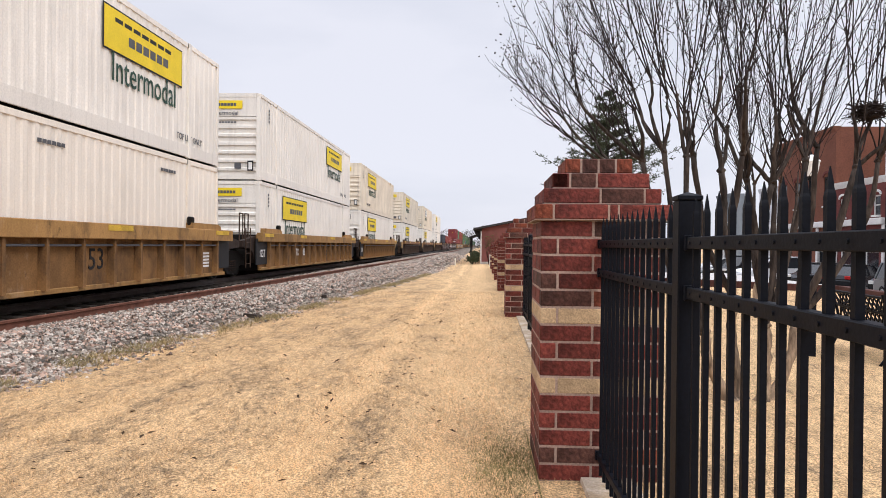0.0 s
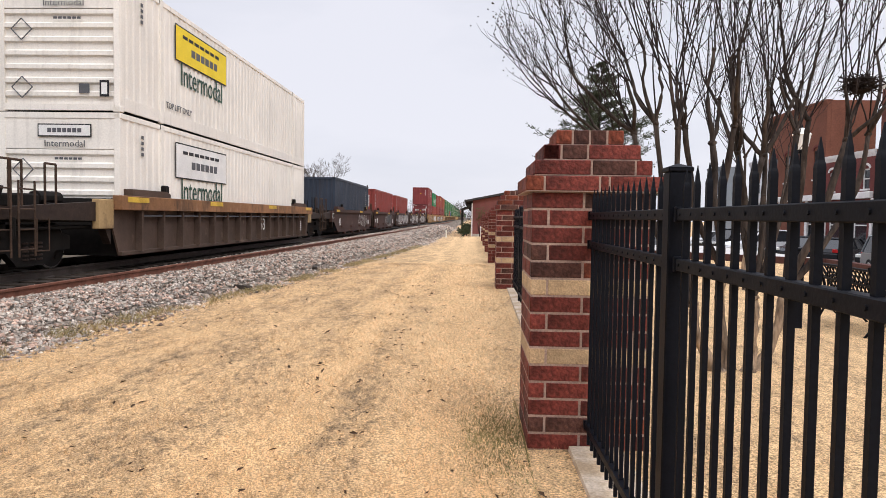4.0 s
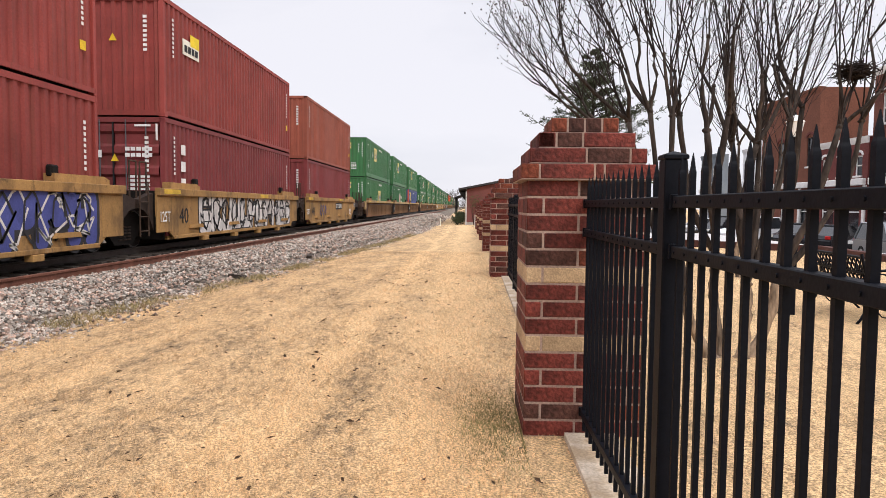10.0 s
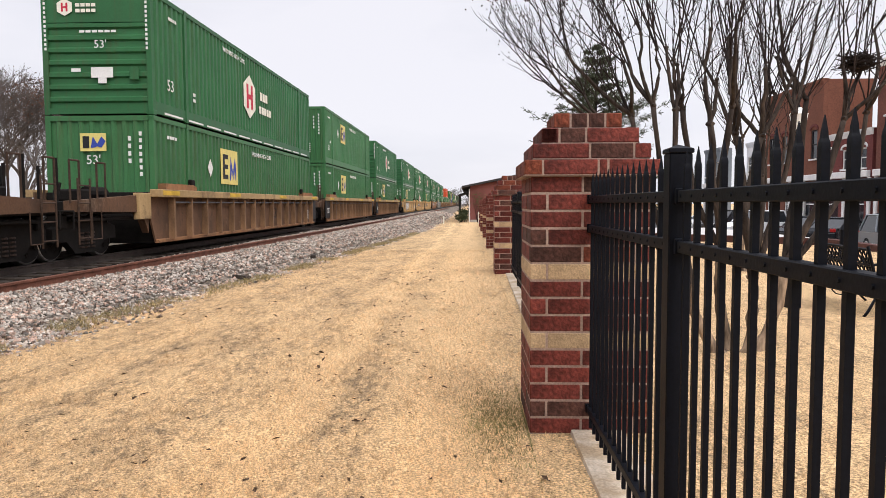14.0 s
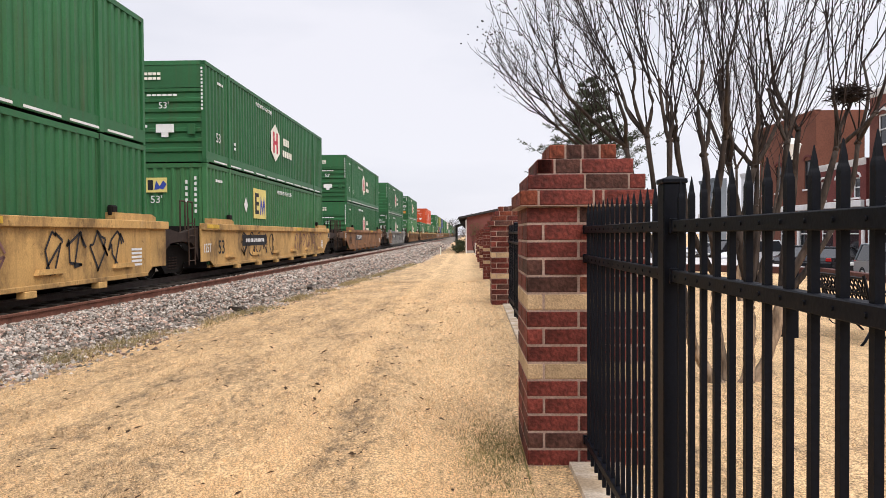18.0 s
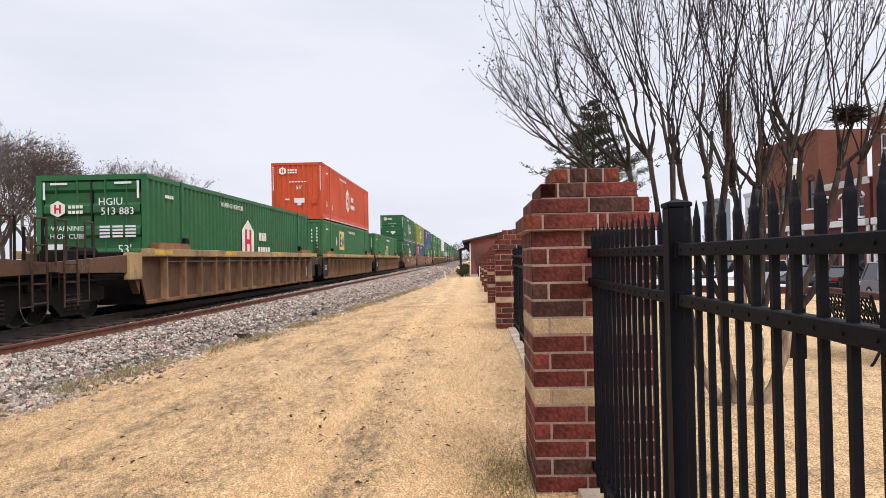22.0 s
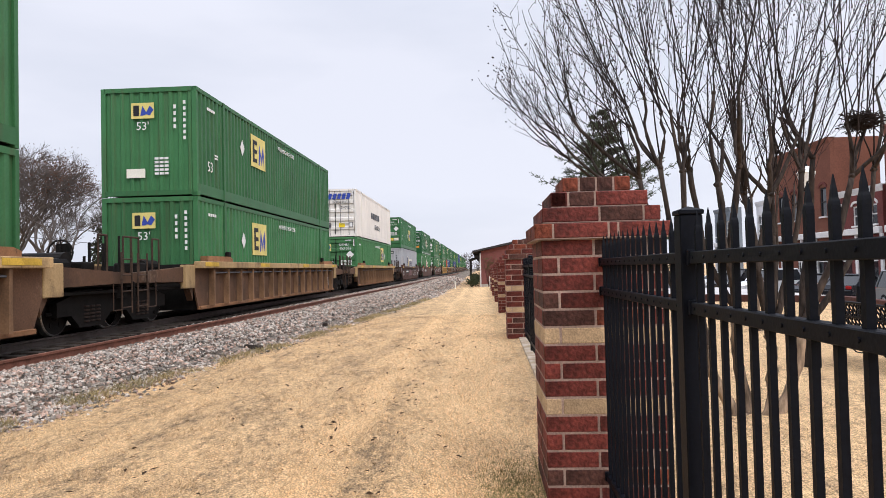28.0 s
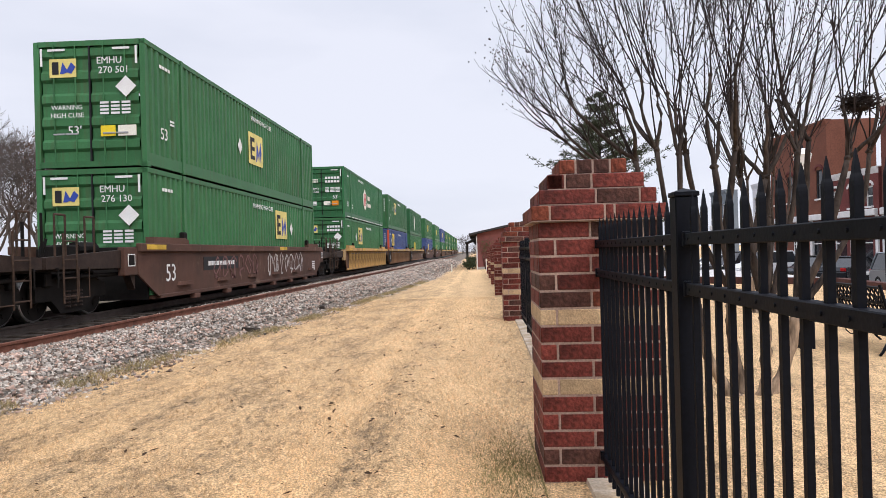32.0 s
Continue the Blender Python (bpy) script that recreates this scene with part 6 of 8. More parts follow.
CAR_LABEL = {M_OCHRE: "ochre yellow", M_YELLOWCAR: "faded yellow", M_TANCAR: "dusty tan-brown", M_BROWNCAR: "brown", M_DARKCAR: "dark brown", M_GREYCAR: "grey and tan", M_DIRTCAR: "dirty grey-brown"}
SERIALS = {23: "DTTX 29983", 66: "DTTX 20441", 217: "DTTX 760936", 778: "FEC 72706", 619: "DTTX 766352", 509: "DTTX 645839", 486: "DTTX 652489", 423: "DTTX 723790", 278: "DTTX 760936", }
TRAIN = []
FLOOR_Z = 0.255


def build_train():
    for s, L, kind, paint, f0, f1, low, up, tags in UNITS:
        first = len(WHEELS)
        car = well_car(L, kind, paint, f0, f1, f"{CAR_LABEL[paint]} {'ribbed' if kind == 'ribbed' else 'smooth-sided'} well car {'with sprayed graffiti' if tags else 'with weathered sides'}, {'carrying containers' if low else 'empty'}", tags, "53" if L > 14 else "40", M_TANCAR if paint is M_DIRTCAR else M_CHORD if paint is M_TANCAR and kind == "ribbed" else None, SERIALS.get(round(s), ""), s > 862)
        TRAIN.append((car, s, RAIL_Z))
        for k in range(first, len(WHEELS)):
            WHEELS[k] = (*WHEELS[k][:1], s)
        z = RAIL_Z + FLOOR_Z
        for nm in (low, up):
            if nm:
                nm, _, spot = nm.partition(":")
                spot, _, serial = spot.partition("#")
                Lk, m, label, end, logo, em = KINDS[nm]
                box_ = container(Lk, m, label, end, logo, em, s > 862, spot, serial)
                if spot == "low":
                    box_.scale.z = 2.591 / H1
                TRAIN.append((box_, s, z))
                z += H1 + 0.016


build_train()


# ---- loose stone, grass and leaves ----
def build_stones():
    base = [(1, 0.1, 0), (-0.9, 0.2, 0.1), (0.1, 0.8, -0.1), (-0.1, -0.9, 0.15), (0.15, 0.1, 0.7), (0, -0.1, -0.75)]
    faces = [(0, 2, 4), (2, 1, 4), (1, 3, 4), (3, 0, 4), (2, 0, 5), (1, 2, 5), (3, 1, 5), (0, 3, 5)]
    n = 38000
    y = 7.0 + 45 * rng.random(n) ** 2.1
    y = np.concatenate([y, rng.uniform(5, 12, 5000)])
    y = np.concatenate([y, rng.uniform(42, 110, 9000)])
    n = len(y)
    u = rng.random(n)
    e = np.array([edge_x(v) for v in y])
    x = e + 0.3 * np.abs(rng.standard_normal(n)) * (u < 0.12) - (e + 8.15) * u * 0.99
    x = np.where(x < -8.15, -8.1, x)
    g = np.array([gz(a, b) for a, b in zip(e, y)])
    k = np.clip((e - x) / 1.2, 0, 1)
    z = g * (1 - k) + 0.12 * k + 0.010
    size = rng.uniform(0.017, 0.044, n) * np.where(rng.random(n) < 0.12, 1.5, 1) * (1 + 0.025 * np.clip(y - 12, 0, 90))
    ok = x > -7.5
    pink = ok & (rng.random(n) < 0.36)
    for sel, m, lab in ((ok & ~pink, M_ROCK, "loose grey crushed stones on the shoulder"), (pink, M_ROCK2, "loose pinkish-brown crushed stones on the shoulder")):
        v, f = scatter(base, faces, np.stack([x, y, z], -1)[sel], size[sel], 0.85)
        raw("ballast_stones", v, f, m, lab, "stones", "stuff")


def build_grass():
    n = 290000
    y = 1.6 / (1 - rng.random(n) * (1 - 1.6 / 22))
    y += 0.3
    x = rng.uniform(-5.6, 0.22, n)
    keep = (x > np.array([edge_x(v) for v in y]) - 0.1 - 0.35 * rng.random(n) ** 2) & (np.abs(x + 0.4) < (y + 0.2) * 0.95) & (rng.random(n) < (y - 1.8) / 1.1)
    x, y = x[keep], y[keep]
    # the strip beyond the fence
    m = 40000
    y2 = 1.6 / (1 - rng.random(m) * (1 - 1.6 / 22)) + 1.0
    x2 = rng.uniform(0.6, 6.5, m)
    ok = x2 < y2 * 0.75
    x, y = np.concatenate([x, x2[ok]]), np.concatenate([y, y2[ok]])
    n = len(x)
    z = np.array([gz(a, b) + 0.030 * noise.noise((a * 0.8, b * 0.5, 3)) for a, b in zip(x, y)]) - 0.004
    h = rng.uniform(0.008, 0.024, n) * (1 + 0.06 * y)
    w = rng.uniform(0.0008, 0.0017, n) * (1 + 0.14 * y)
    a = rng.uniform(0, 6.283, n)
    lx, ly = rng.normal(0, 0.8, n) * h, rng.normal(0, 0.8, n) * h
    p0 = np.stack([x - np.cos(a) * w, y - np.sin(a) * w, z], -1)
    p1 = np.stack([x + np.cos(a) * w, y + np.sin(a) * w, z], -1)
    p2 = np.stack([x + lx, y + ly, z + h], -1)
    v = np.stack([p0, p1, p2], 1).reshape(-1, 3)
    f = np.arange(3 * n).reshape(-1, 3)
    raw("grass", v, f, M_GRASS, "short dry dormant grass blades", "grass", "stuff")
    # a rank brownish fringe where the lawn meets the stones
    m = 15000
    y = 6.5 + 34 * rng.random(m) ** 1.6
    x = np.array([edge_x(v) + 0.22 * noise.noise((v * 0.9, 1, 5)) for v in y]) + rng.normal(0.12, 0.16, m)
    keep = np.array([noise.noise((a * 0.9, b * 0.7, 21)) for a, b in zip(x, y)]) > -0.12
    x, y = x[keep], y[keep]
    m = len(x)
    z = np.array([gz(a, b) for a, b in zip(x, y)]) + 0.01
    h, w, a = rng.uniform(0.03, 0.10, m), rng.uniform(0.002, 0.0045, m) * (1 + 0.05 * y), rng.uniform(0, 6.283, m)
    v = np.stack([np.stack([x - np.cos(a) * w, y - np.sin(a) * w, z], -1), np.stack([x + np.cos(a) * w, y + np.sin(a) * w, z], -1), np.stack([x + rng.normal(0, 0.7, m) * h, y + rng.normal(0, 0.7, m) * h, z + h], -1)], 1).reshape(-1, 3)
    raw("grass_fringe", v, np.arange(3 * m).reshape(-1, 3), M_FRINGE, "rank brown-green grass along the edge of the ballast", "grass", "stuff")
    # a greener tuft at the foot of the pillar
    m = 4200
    x = np.clip(rng.normal(-0.15, 0.13, m), -0.55, 0.0)
    y = rng.normal(4.75, 0.42, m)
    h, w, a = rng.uniform(0.008, 0.026, m), rng.uniform(0.0015, 0.0035, m), rng.uniform(0, 6.283, m)
    z = np.zeros(m)
    v = np.stack([np.stack([x - np.cos(a) * w, y - np.sin(a) * w, z], -1), np.stack([x + np.cos(a) * w, y + np.sin(a) * w, z], -1), np.stack([x + rng.normal(0, 0.5, m) * h, y + rng.normal(0, 0.5, m) * h, z + h], -1)], 1).reshape(-1, 3)
    raw("grass_tuft", v, np.arange(3 * m).reshape(-1, 3), M_GREEN, "grey-green grass at the foot of the pillar", "grass", "stuff")


def build_leaves():
    base = [(-1, 0, 0), (-0.2, 0.5, 0.15), (1, 0.1, 0.05), (0.1, -0.45, 0.2), (0, 0, -0.05)]
    faces = [(0, 4, 1), (1, 4, 2), (2, 4, 3), (3, 4, 0)]
    n = 700
    y = 1.8 / (1 - rng.random(n) * (1 - 1.8 / 30)) + 0.8
    x = rng.uniform(-4.4, 0.1, n)
    # drifts caught along the wheel line, and a few small heaps
    k = 260
    x, y = np.concatenate([x, rng.normal(-1.15, 0.42, k)]), np.concatenate([y, rng.uniform(5.5, 15, k)])
    for hx, hy in ((-1.02, 4.7), (-1.55, 5.6), (-0.4, 4.1), (-1.3, 7.6), (-1.7, 6.6), (-0.75, 9.2), (-2.0, 8.4)):
        x, y = np.concatenate([x, rng.normal(hx, 0.05, 9)]), np.concatenate([y, rng.normal(hy, 0.07, 9)])
    n = len(x)
    z = np.array([gz(a, b) for a, b in zip(x, y)]) + 0.02
    size = (0.005 + 0.022 * rng.random(n) ** 2.5) * (1 + 0.05 * y)
    v, f = scatter(base, faces, np.stack([x, y, z], -1), size, 1.0, 0.5)
    raw("fallen_leaves", v, f, M_LEAF, "scattered dark curled fallen leaves on the lawn", "leaves", "stuff")
    r = random.Random(5)
    for x, y, l, rz in ((-5.84, 20.8, 0.75, 0.5), (-4.55, 19.1, 0.5, 0.2), (-4.75, 13.7, 0.35, 1.1)):
        b = bmesh.new()
        box(b, -0.07, 0.07, -l / 2, l / 2, 0, 0.09, 0.015)
        for vv in b.verts:
            vv.co += Vector((r.uniform(-0.02, 0.02), r.uniform(-0.03, 0.03), r.uniform(-0.012, 0.012)))
        ob = lone("timber_scrap", b, M_TIE, "broken piece of dark sleeper timber on the ballast", "timber", "timber scraps")
        ob.matrix_world = pose(x, y, 0.06 if x < -5 else -0.09, 0, 0, math.degrees(rz))


build_stones()
build_grass()
build_leaves()


# ---- trees ----
class Tubes:
    """Collects tapered round limbs into one mesh."""

    def __init__(self):
        self.v, self.f = [], []

    def limb(self, pts, r0, r1, n=5, radii=None):
        k0 = len(self.v)
        m = len(pts)
        for i, p in enumerate(pts):
            d = (pts[min(i + 1, m - 1)] - pts[max(i - 1, 0)]).normalized()
            q = d.to_track_quat("Z", "Y")
            r = radii[i] if radii else r0 + (r1 - r0) * i / (m - 1)
            for j in range(n):
                a = j * math.tau / n
                self.v.append(tuple(p + q @ Vector((math.cos(a) * r, math.sin(a) * r, 0))))
        for i in range(m - 1):
            for j in range(n):
                a, b = k0 + i * n + j, k0 + i * n + (j + 1) % n
                self.f.append((a, b, b + n, a + n))
        self.f.append(tuple(k0 + (m - 1) * n + j for j in range(n)))

    def make(self, name, material, parent, label=""):
        ob = raw(name, self.v, self.f, material, label)
        for p in ob.data.polygons:
            p.use_smooth = True
        ob.parent = parent
        return ob


def bend(r, a, b, k, sag):
    """A wavering line of k steps from a to b."""
    out = []
    side = Vector((r.uniform(-1, 1), r.uniform(-1, 1), r.uniform(-0.2, 0.2))) * sag
    for i in range(k + 1):
        t = i / k
        p = a.lerp(b, t) + side * math.sin(t * math.pi)
        if 0 < i < k:
            p += Vector((r.uniform(-1, 1), r.uniform(-1, 1), 0)) * sag * 0.22
        out.append(p)
    return out


def crape(x, y, heads, seed, reach=2.2, shoots=4, nest=None):
    """A many-stemmed tree, cut back to knuckles year after year, with a spray of thin shoots from each."""
    r = random.Random(seed)
    t = thing("crape_myrtle", (x, y, gz(x, y)), "leafless many-stemmed tree with knobbly pollarded limbs", "tree", "bare trees on the lawn")
    o = Vector((x, y, 0))
    spray, pods = Tubes(), []

    def knot(tb, c, size):
        for kk in range(4):
            d = Vector((r.gauss(0, 1), r.gauss(0, 1), r.gauss(0, 1))).normalized() * size * r.uniform(1.2, 1.7)
            tb.limb([c - d, c - d * 0.7, c - d * 0.2, c + d * 0.3, c + d * 0.75, c + d], 0, 0, 7, [0.005, size * 0.7, size * 1.1, size * 1.05, size * 0.7, 0.005])

    def arc(s, d, L, k, wob):
        """Starts outwards and turns up."""
        e = s + d * L + Vector((0, 0, 0.10 * L))
        mid = s + d * L * 0.5 + Vector((d.x, d.y, -0.05)) * 0.16 * L
        side = Vector((r.gauss(0, wob), r.gauss(0, wob), 0)) * L
        ph = r.uniform(3, 6)
        return [s * (1 - u) ** 2 + mid * 2 * u * (1 - u) + e * u * u + side * math.sin(u * ph) * u + Vector((r.gauss(0, 0.006), r.gauss(0, 0.006), 0)) for u in (q / k for q in range(k + 1))]

    def twig(p, d, L, rad, podded):
        pts = arc(p, d, L, 4, 0.04)
        spray.limb(pts, rad, 0.0014, 3)
        if podded:
            for z in range(r.randint(2, 6)):
                pods.append(pts[-1] + Vector((r.gauss(0, 0.05), r.gauss(0, 0.05), r.gauss(0, 0.06))))

    def shoot(s, d, L, r0, level):
        k = 9 if level else 6
        pts = arc(s, d, L, k, 0.025)
        spray.limb(pts, r0, 0.0024, 5 if level else 4)
        for w in range(r.randint(4, 8) if level else r.randint(2, 5)):
            q = r.randint(2, k)
            dd = (pts[q] - pts[q - 1]).normalized()
            dd = (dd + Vector((r.gauss(0, 0.33), r.gauss(0, 0.33), r.gauss(0.05, 0.15)))).normalized()
            if level and w < 2:
                shoot(pts[min(q, 6)], dd, L * r.uniform(0.3, 0.6), r0 * 0.55, 0)
            else:
                twig(pts[q], (dd + Vector((r.gauss(0, 0.4), r.gauss(0, 0.4), 0))).normalized(), r.uniform(0.1, 0.38), 0.0032, q > k * 0.55 and r.random() < 0.7)

    # a few stout trunks that fork low down; the limbs to the knuckles grow from them
    order = sorted(range(len(heads)), key=lambda q: heads[q][0])
    stems = max(2, round(len(heads) / 3.4))
    forks = []
    for k in range(stems):
        mine = [heads[q] for j, q in enumerate(order) if j * stems // len(heads) == k]
        cx = sum(q[0] for q in mine) / len(mine) - x
        cy = sum(q[1] for q in mine) / len(mine) - y
        a0 = math.pi * (1 - (k + 0.5) / stems)
        foot = Vector((0.17 * math.cos(a0), -0.05 + 0.1 * (k % 2), -0.08))
        fork = Vector((cx * 0.42 + foot.x * 0.4, cy * 0.5 + foot.y, r.uniform(0.5, 0.95)))
        pts = [foot.lerp(fork, u) + Vector((math.cos(a0) * 0.07 * math.sin(u * 3.1) + r.gauss(0, 0.008), r.gauss(0, 0.01), 0)) for u in (q / 8 for q in range(9))]
        trunk = Tubes()
        trunk.limb(pts, 0, 0, 10, [0.12, 0.068, 0.054, 0.049, 0.050, 0.047, 0.046, 0.049, 0.034])
        knot(trunk, fork, 0.034)
        trunk.make("trunk", M_BARK, t, "smooth mottled tan and grey bark")
        forks.append((fork, (pts[-1] - pts[-3]).normalized()))

    for i, h in enumerate(heads):
        branch = Tubes()
        lean = Vector(h[3]) if len(h) > 3 else None
        far = h[4] if len(h) > 4 else reach
        h = Vector(h[:3]) - o + Vector((0, 0, r.uniform(-0.22, 0.1)))
        thick = r.uniform(0.021, 0.029)
        fork, up = forks[order.index(i) * stems // len(heads)]
        side = fork.lerp(h, 0.5) + Vector(((h.x - fork.x) * 0.3 + r.gauss(0, 0.07), r.gauss(0, 0.07), -0.12 * abs(h.x - fork.x)))
        ph, wob = r.uniform(0, 6), r.uniform(0.012, 0.03)
        line = [fork * (1 - u) ** 2 + side * 2 * u * (1 - u) + h * u * u + Vector((math.sin(u * 8 + ph) * wob, math.cos(u * 7 + ph) * wob, 0)) * math.sin(u * math.pi) for u in (q / 12 for q in range(13))]
        rad = [thick * (1.3 - 0.35 * u + 0.12 * math.sin(u * 11 + i)) for u in (q / 12 for q in range(13))]
        branch.limb(line, 0, 0, 9, rad)
        knot(branch, h, thick * 0.95)
        if r.random() < 0.6:
            knot(branch, line[r.randint(5, 9)], thick * 0.8)
        out = lean if lean is not None else Vector((h.x, h.y * 0.5, 0)) * 0.36
        spread = 0.24 if lean is not None else 0.34
        subs = [(h, 3)]
        for k in range(r.randint(2, 3)):
            d = (Vector((r.gauss(0, spread * 1.5), r.gauss(0, spread * 1.4), 0.9)) + out * 1.1).normalized()
            L = r.uniform(0.25, 0.8)
            pts = arc(h, d, L, 6, 0.05)
            branch.limb(pts, thick * 0.8, thick * 0.5, 7)
            knot(branch, pts[-1], thick * 0.55)
            subs.append((pts[-1], shoots + (2 if out.x < -0.2 else 0)))
        branch.make("limb", M_LIMB, t, "grey-brown knobbly limb")
        for s, n in subs:
            for k in range(n):
                d = Vector((r.gauss(0, spread), r.gauss(0, spread), 1.0)) + out * r.uniform(0.55, 1.15)
                shoot(s, d.normalized(), r.uniform(0.5, 1.0) * far, r.uniform(0.0042, 0.0088), 1)
    tagged(spray.make("twiggery", M_TWIG, t, "thin dark upright shoots"), kind="stuff")
    base = [(1, 0, 0), (-1, 0, 0), (0, 1, 0), (0, -1, 0), (0, 0, 1), (0, 0, -1)]
    faces = [(0, 2, 4), (2, 1, 4), (1, 3, 4), (3, 0, 4), (2, 0, 5), (1, 2, 5), (3, 1, 5), (0, 3, 5)]
    v, f = scatter(base, faces, np.array([tuple(p) for p in pods]), rng.uniform(0.005, 0.011, len(pods)))
    raw("seed_dusting", v, f, M_TWIG, "dark dry seed pods at the twig tips", "", "stuff", t)
    if nest is not None:
        nb = Tubes()
        for k in range(190):
            a, b = r.uniform(0, 6.28), r.uniform(0, 6.28)
            c = Vector((math.cos(a) * r.uniform(0.05, 0.17), math.sin(a) * r.uniform(0.05, 0.17), r.uniform(-0.09, 0.08)))
            d = Vector((math.cos(b), math.sin(b), r.gauss(0, 0.35))) * r.uniform(0.08, 0.18)
            nb.limb([c * 0.72 - d * 0.7, c * 0.72, c * 0.72 + d * 0.7], 0.006, 0.003, 3)
        ne = nb.make("bird_nest", M_TWIG, None)
        ne.location = nest
        tagged(ne, "dark untidy bird nest of twigs in the branches", "nest")


crape(2.12, 6.85, [(1.00, 6.8, 1.98, (-0.72, 0, 0), 0.95), (1.16, 7.0, 2.08, (-0.46, 0, 0), 1.35), (1.31, 6.81, 2.27, (-0.24, 0, 0), 2.2), (1.48, 6.7, 2.25, (-0.10, 0, 0), 2.5), (1.60, 6.9, 2.17, (-0.03, 0.05, 0), 2.5), (1.82, 6.81, 2.25, (0.0, 0, 0), 2.5), (1.99, 6.75, 2.23, (0.03, 0, 0), 2.5), (2.10, 6.95, 2.13, (0.1, 0, 0), 2.5), (2.27, 6.8, 2.14, (0.02, 0, 0), 2.5), (2.36, 7.0, 2.24, (0.1, 0, 0), 2.5), (2.58, 6.85, 2.15, (0.12, 0, 0), 2.4), (2.80, 7.1, 2.3, (0.1, 0, 0), 2.4), (3.02, 6.85, 2.17, (0.2, 0, 0), 2.4), (3.35, 7.1, 2.2, (0.3, 0, 0), 2.3)], 3, 2.4, 2, (3.16, 6.9, 2.62))
crape(5.3, 14.6, [(4.9, 14.4, 2.6), (5.2, 14.9, 2.8), (5.6, 14.6, 2.7), (6.0, 14.8, 2.5)], 12, 2.6, 3)


def conifer(x, y, h, w, slope, seed):
    """An open-grown evergreen: uneven upswept limbs with drooping sprays and gaps between them."""
    r = random.Random(seed)
    t = thing("conifer", (x, y, gz(x, y) - 0.05), "dark ragged evergreen conifer behind the fence", "tree")
    tb = Tubes()
    tb.limb([Vector((0.03 * math.sin(k), 0, h * k / 8)) for k in range(9)], 0.15, 0.008, 7)
    tri = []

    def needles(pts, n):
        for q in range(1, len(pts)):
            ax = (pts[q] - pts[q - 1]).normalized()
            for m in range(n):
                c = pts[q - 1].lerp(pts[q], r.random())
                d = (ax * 0.7 + Vector((r.gauss(0, 0.55), r.gauss(0, 0.55), r.gauss(0.05, 0.5)))).normalized() * r.uniform(0.06, 0.16)
                n_ = d.cross(Vector((r.gauss(0, 1), r.gauss(0, 1), r.gauss(0, 1)))).normalized() * r.uniform(0.005, 0.010)
                tri.append((c - n_, c + d * 0.6 - n_ * 1.4, c + d, c + d * 0.6 + n_ * 1.4, c + n_))

    z = 0.7
    while z < h - 0.12:
        rad = min(w, slope * (h - z)) + 0.06
        for k in range(r.randint(8, 11) if z < h - 1.2 else r.randint(3, 6)):
            a = r.uniform(0, math.tau)
            L = rad * r.choice((0.4, 0.6, 0.75, 0.85, 1.0)) * r.uniform(0.85, 1.1)
            e = Vector((math.cos(a) * L, math.sin(a) * L, z + L * r.uniform(0.15, 0.6)))
            pts = bend(r, Vector((0, 0, z)), e, 6, 0.05 + 0.04 * L)
            tb.limb(pts, 0.006 + 0.008 * L, 0.003, 4)
            needles(pts[1:], 7)
            for q in range(2, 7):
                for s in (-1, 1):
                    a2 = a + s * r.uniform(0.35, 1.0)
                    l2 = (0.08 + L * r.uniform(0.10, 0.28)) * (1.15 - 0.1 * q)
                    p2 = [pts[q], pts[q] + Vector((math.cos(a2) * l2 * 0.5, math.sin(a2) * l2 * 0.5, l2 * r.uniform(-0.05, 0.3))), pts[q] + Vector((math.cos(a2) * l2, math.sin(a2) * l2, l2 * r.uniform(-0.1, 0.6)))]
                    needles(p2, 8)
        z += r.uniform(0.13, 0.26)
    tb.make("trunk", M_TWIG, t)
    v = [tuple(p) for q in tri for p in q]
    f = [tuple(5 * i + k for k in range(5)) for i in range(len(tri))]
    raw("crown", v, f, M_NEEDLE, "dark green needled sprays", "", "", t)


conifer(4.05, 25.0, 7.05, 2.05, 0.6, 4)


def grow(tb, r, p, d, L, rad, depth, tips):
    """Splits a limb again and again into ever finer twigs."""
    e = p + d * L
    tb.limb(bend(r, p, e, 3 if depth > 1 else 2, L * 0.07), rad, rad * 0.7, 5 if rad > 0.05 else 3)
    if depth == 0:
        tips.append(e)
        return
    for k in range(r.choice((2, 3, 3)) if depth > 1 else 4):
        a = r.uniform(0, math.tau)
        s = r.uniform(0.25, 0.8)
        nd = (d + Vector((math.cos(a) * s, math.sin(a) * s, r.uniform(-0.12, 0.3)))).normalized()
        grow(tb, r, p.lerp(e, r.uniform(0.55, 1.0)), nd, L * r.uniform(0.6, 0.86), max(0.008, rad * 0.58), depth - 1, tips)


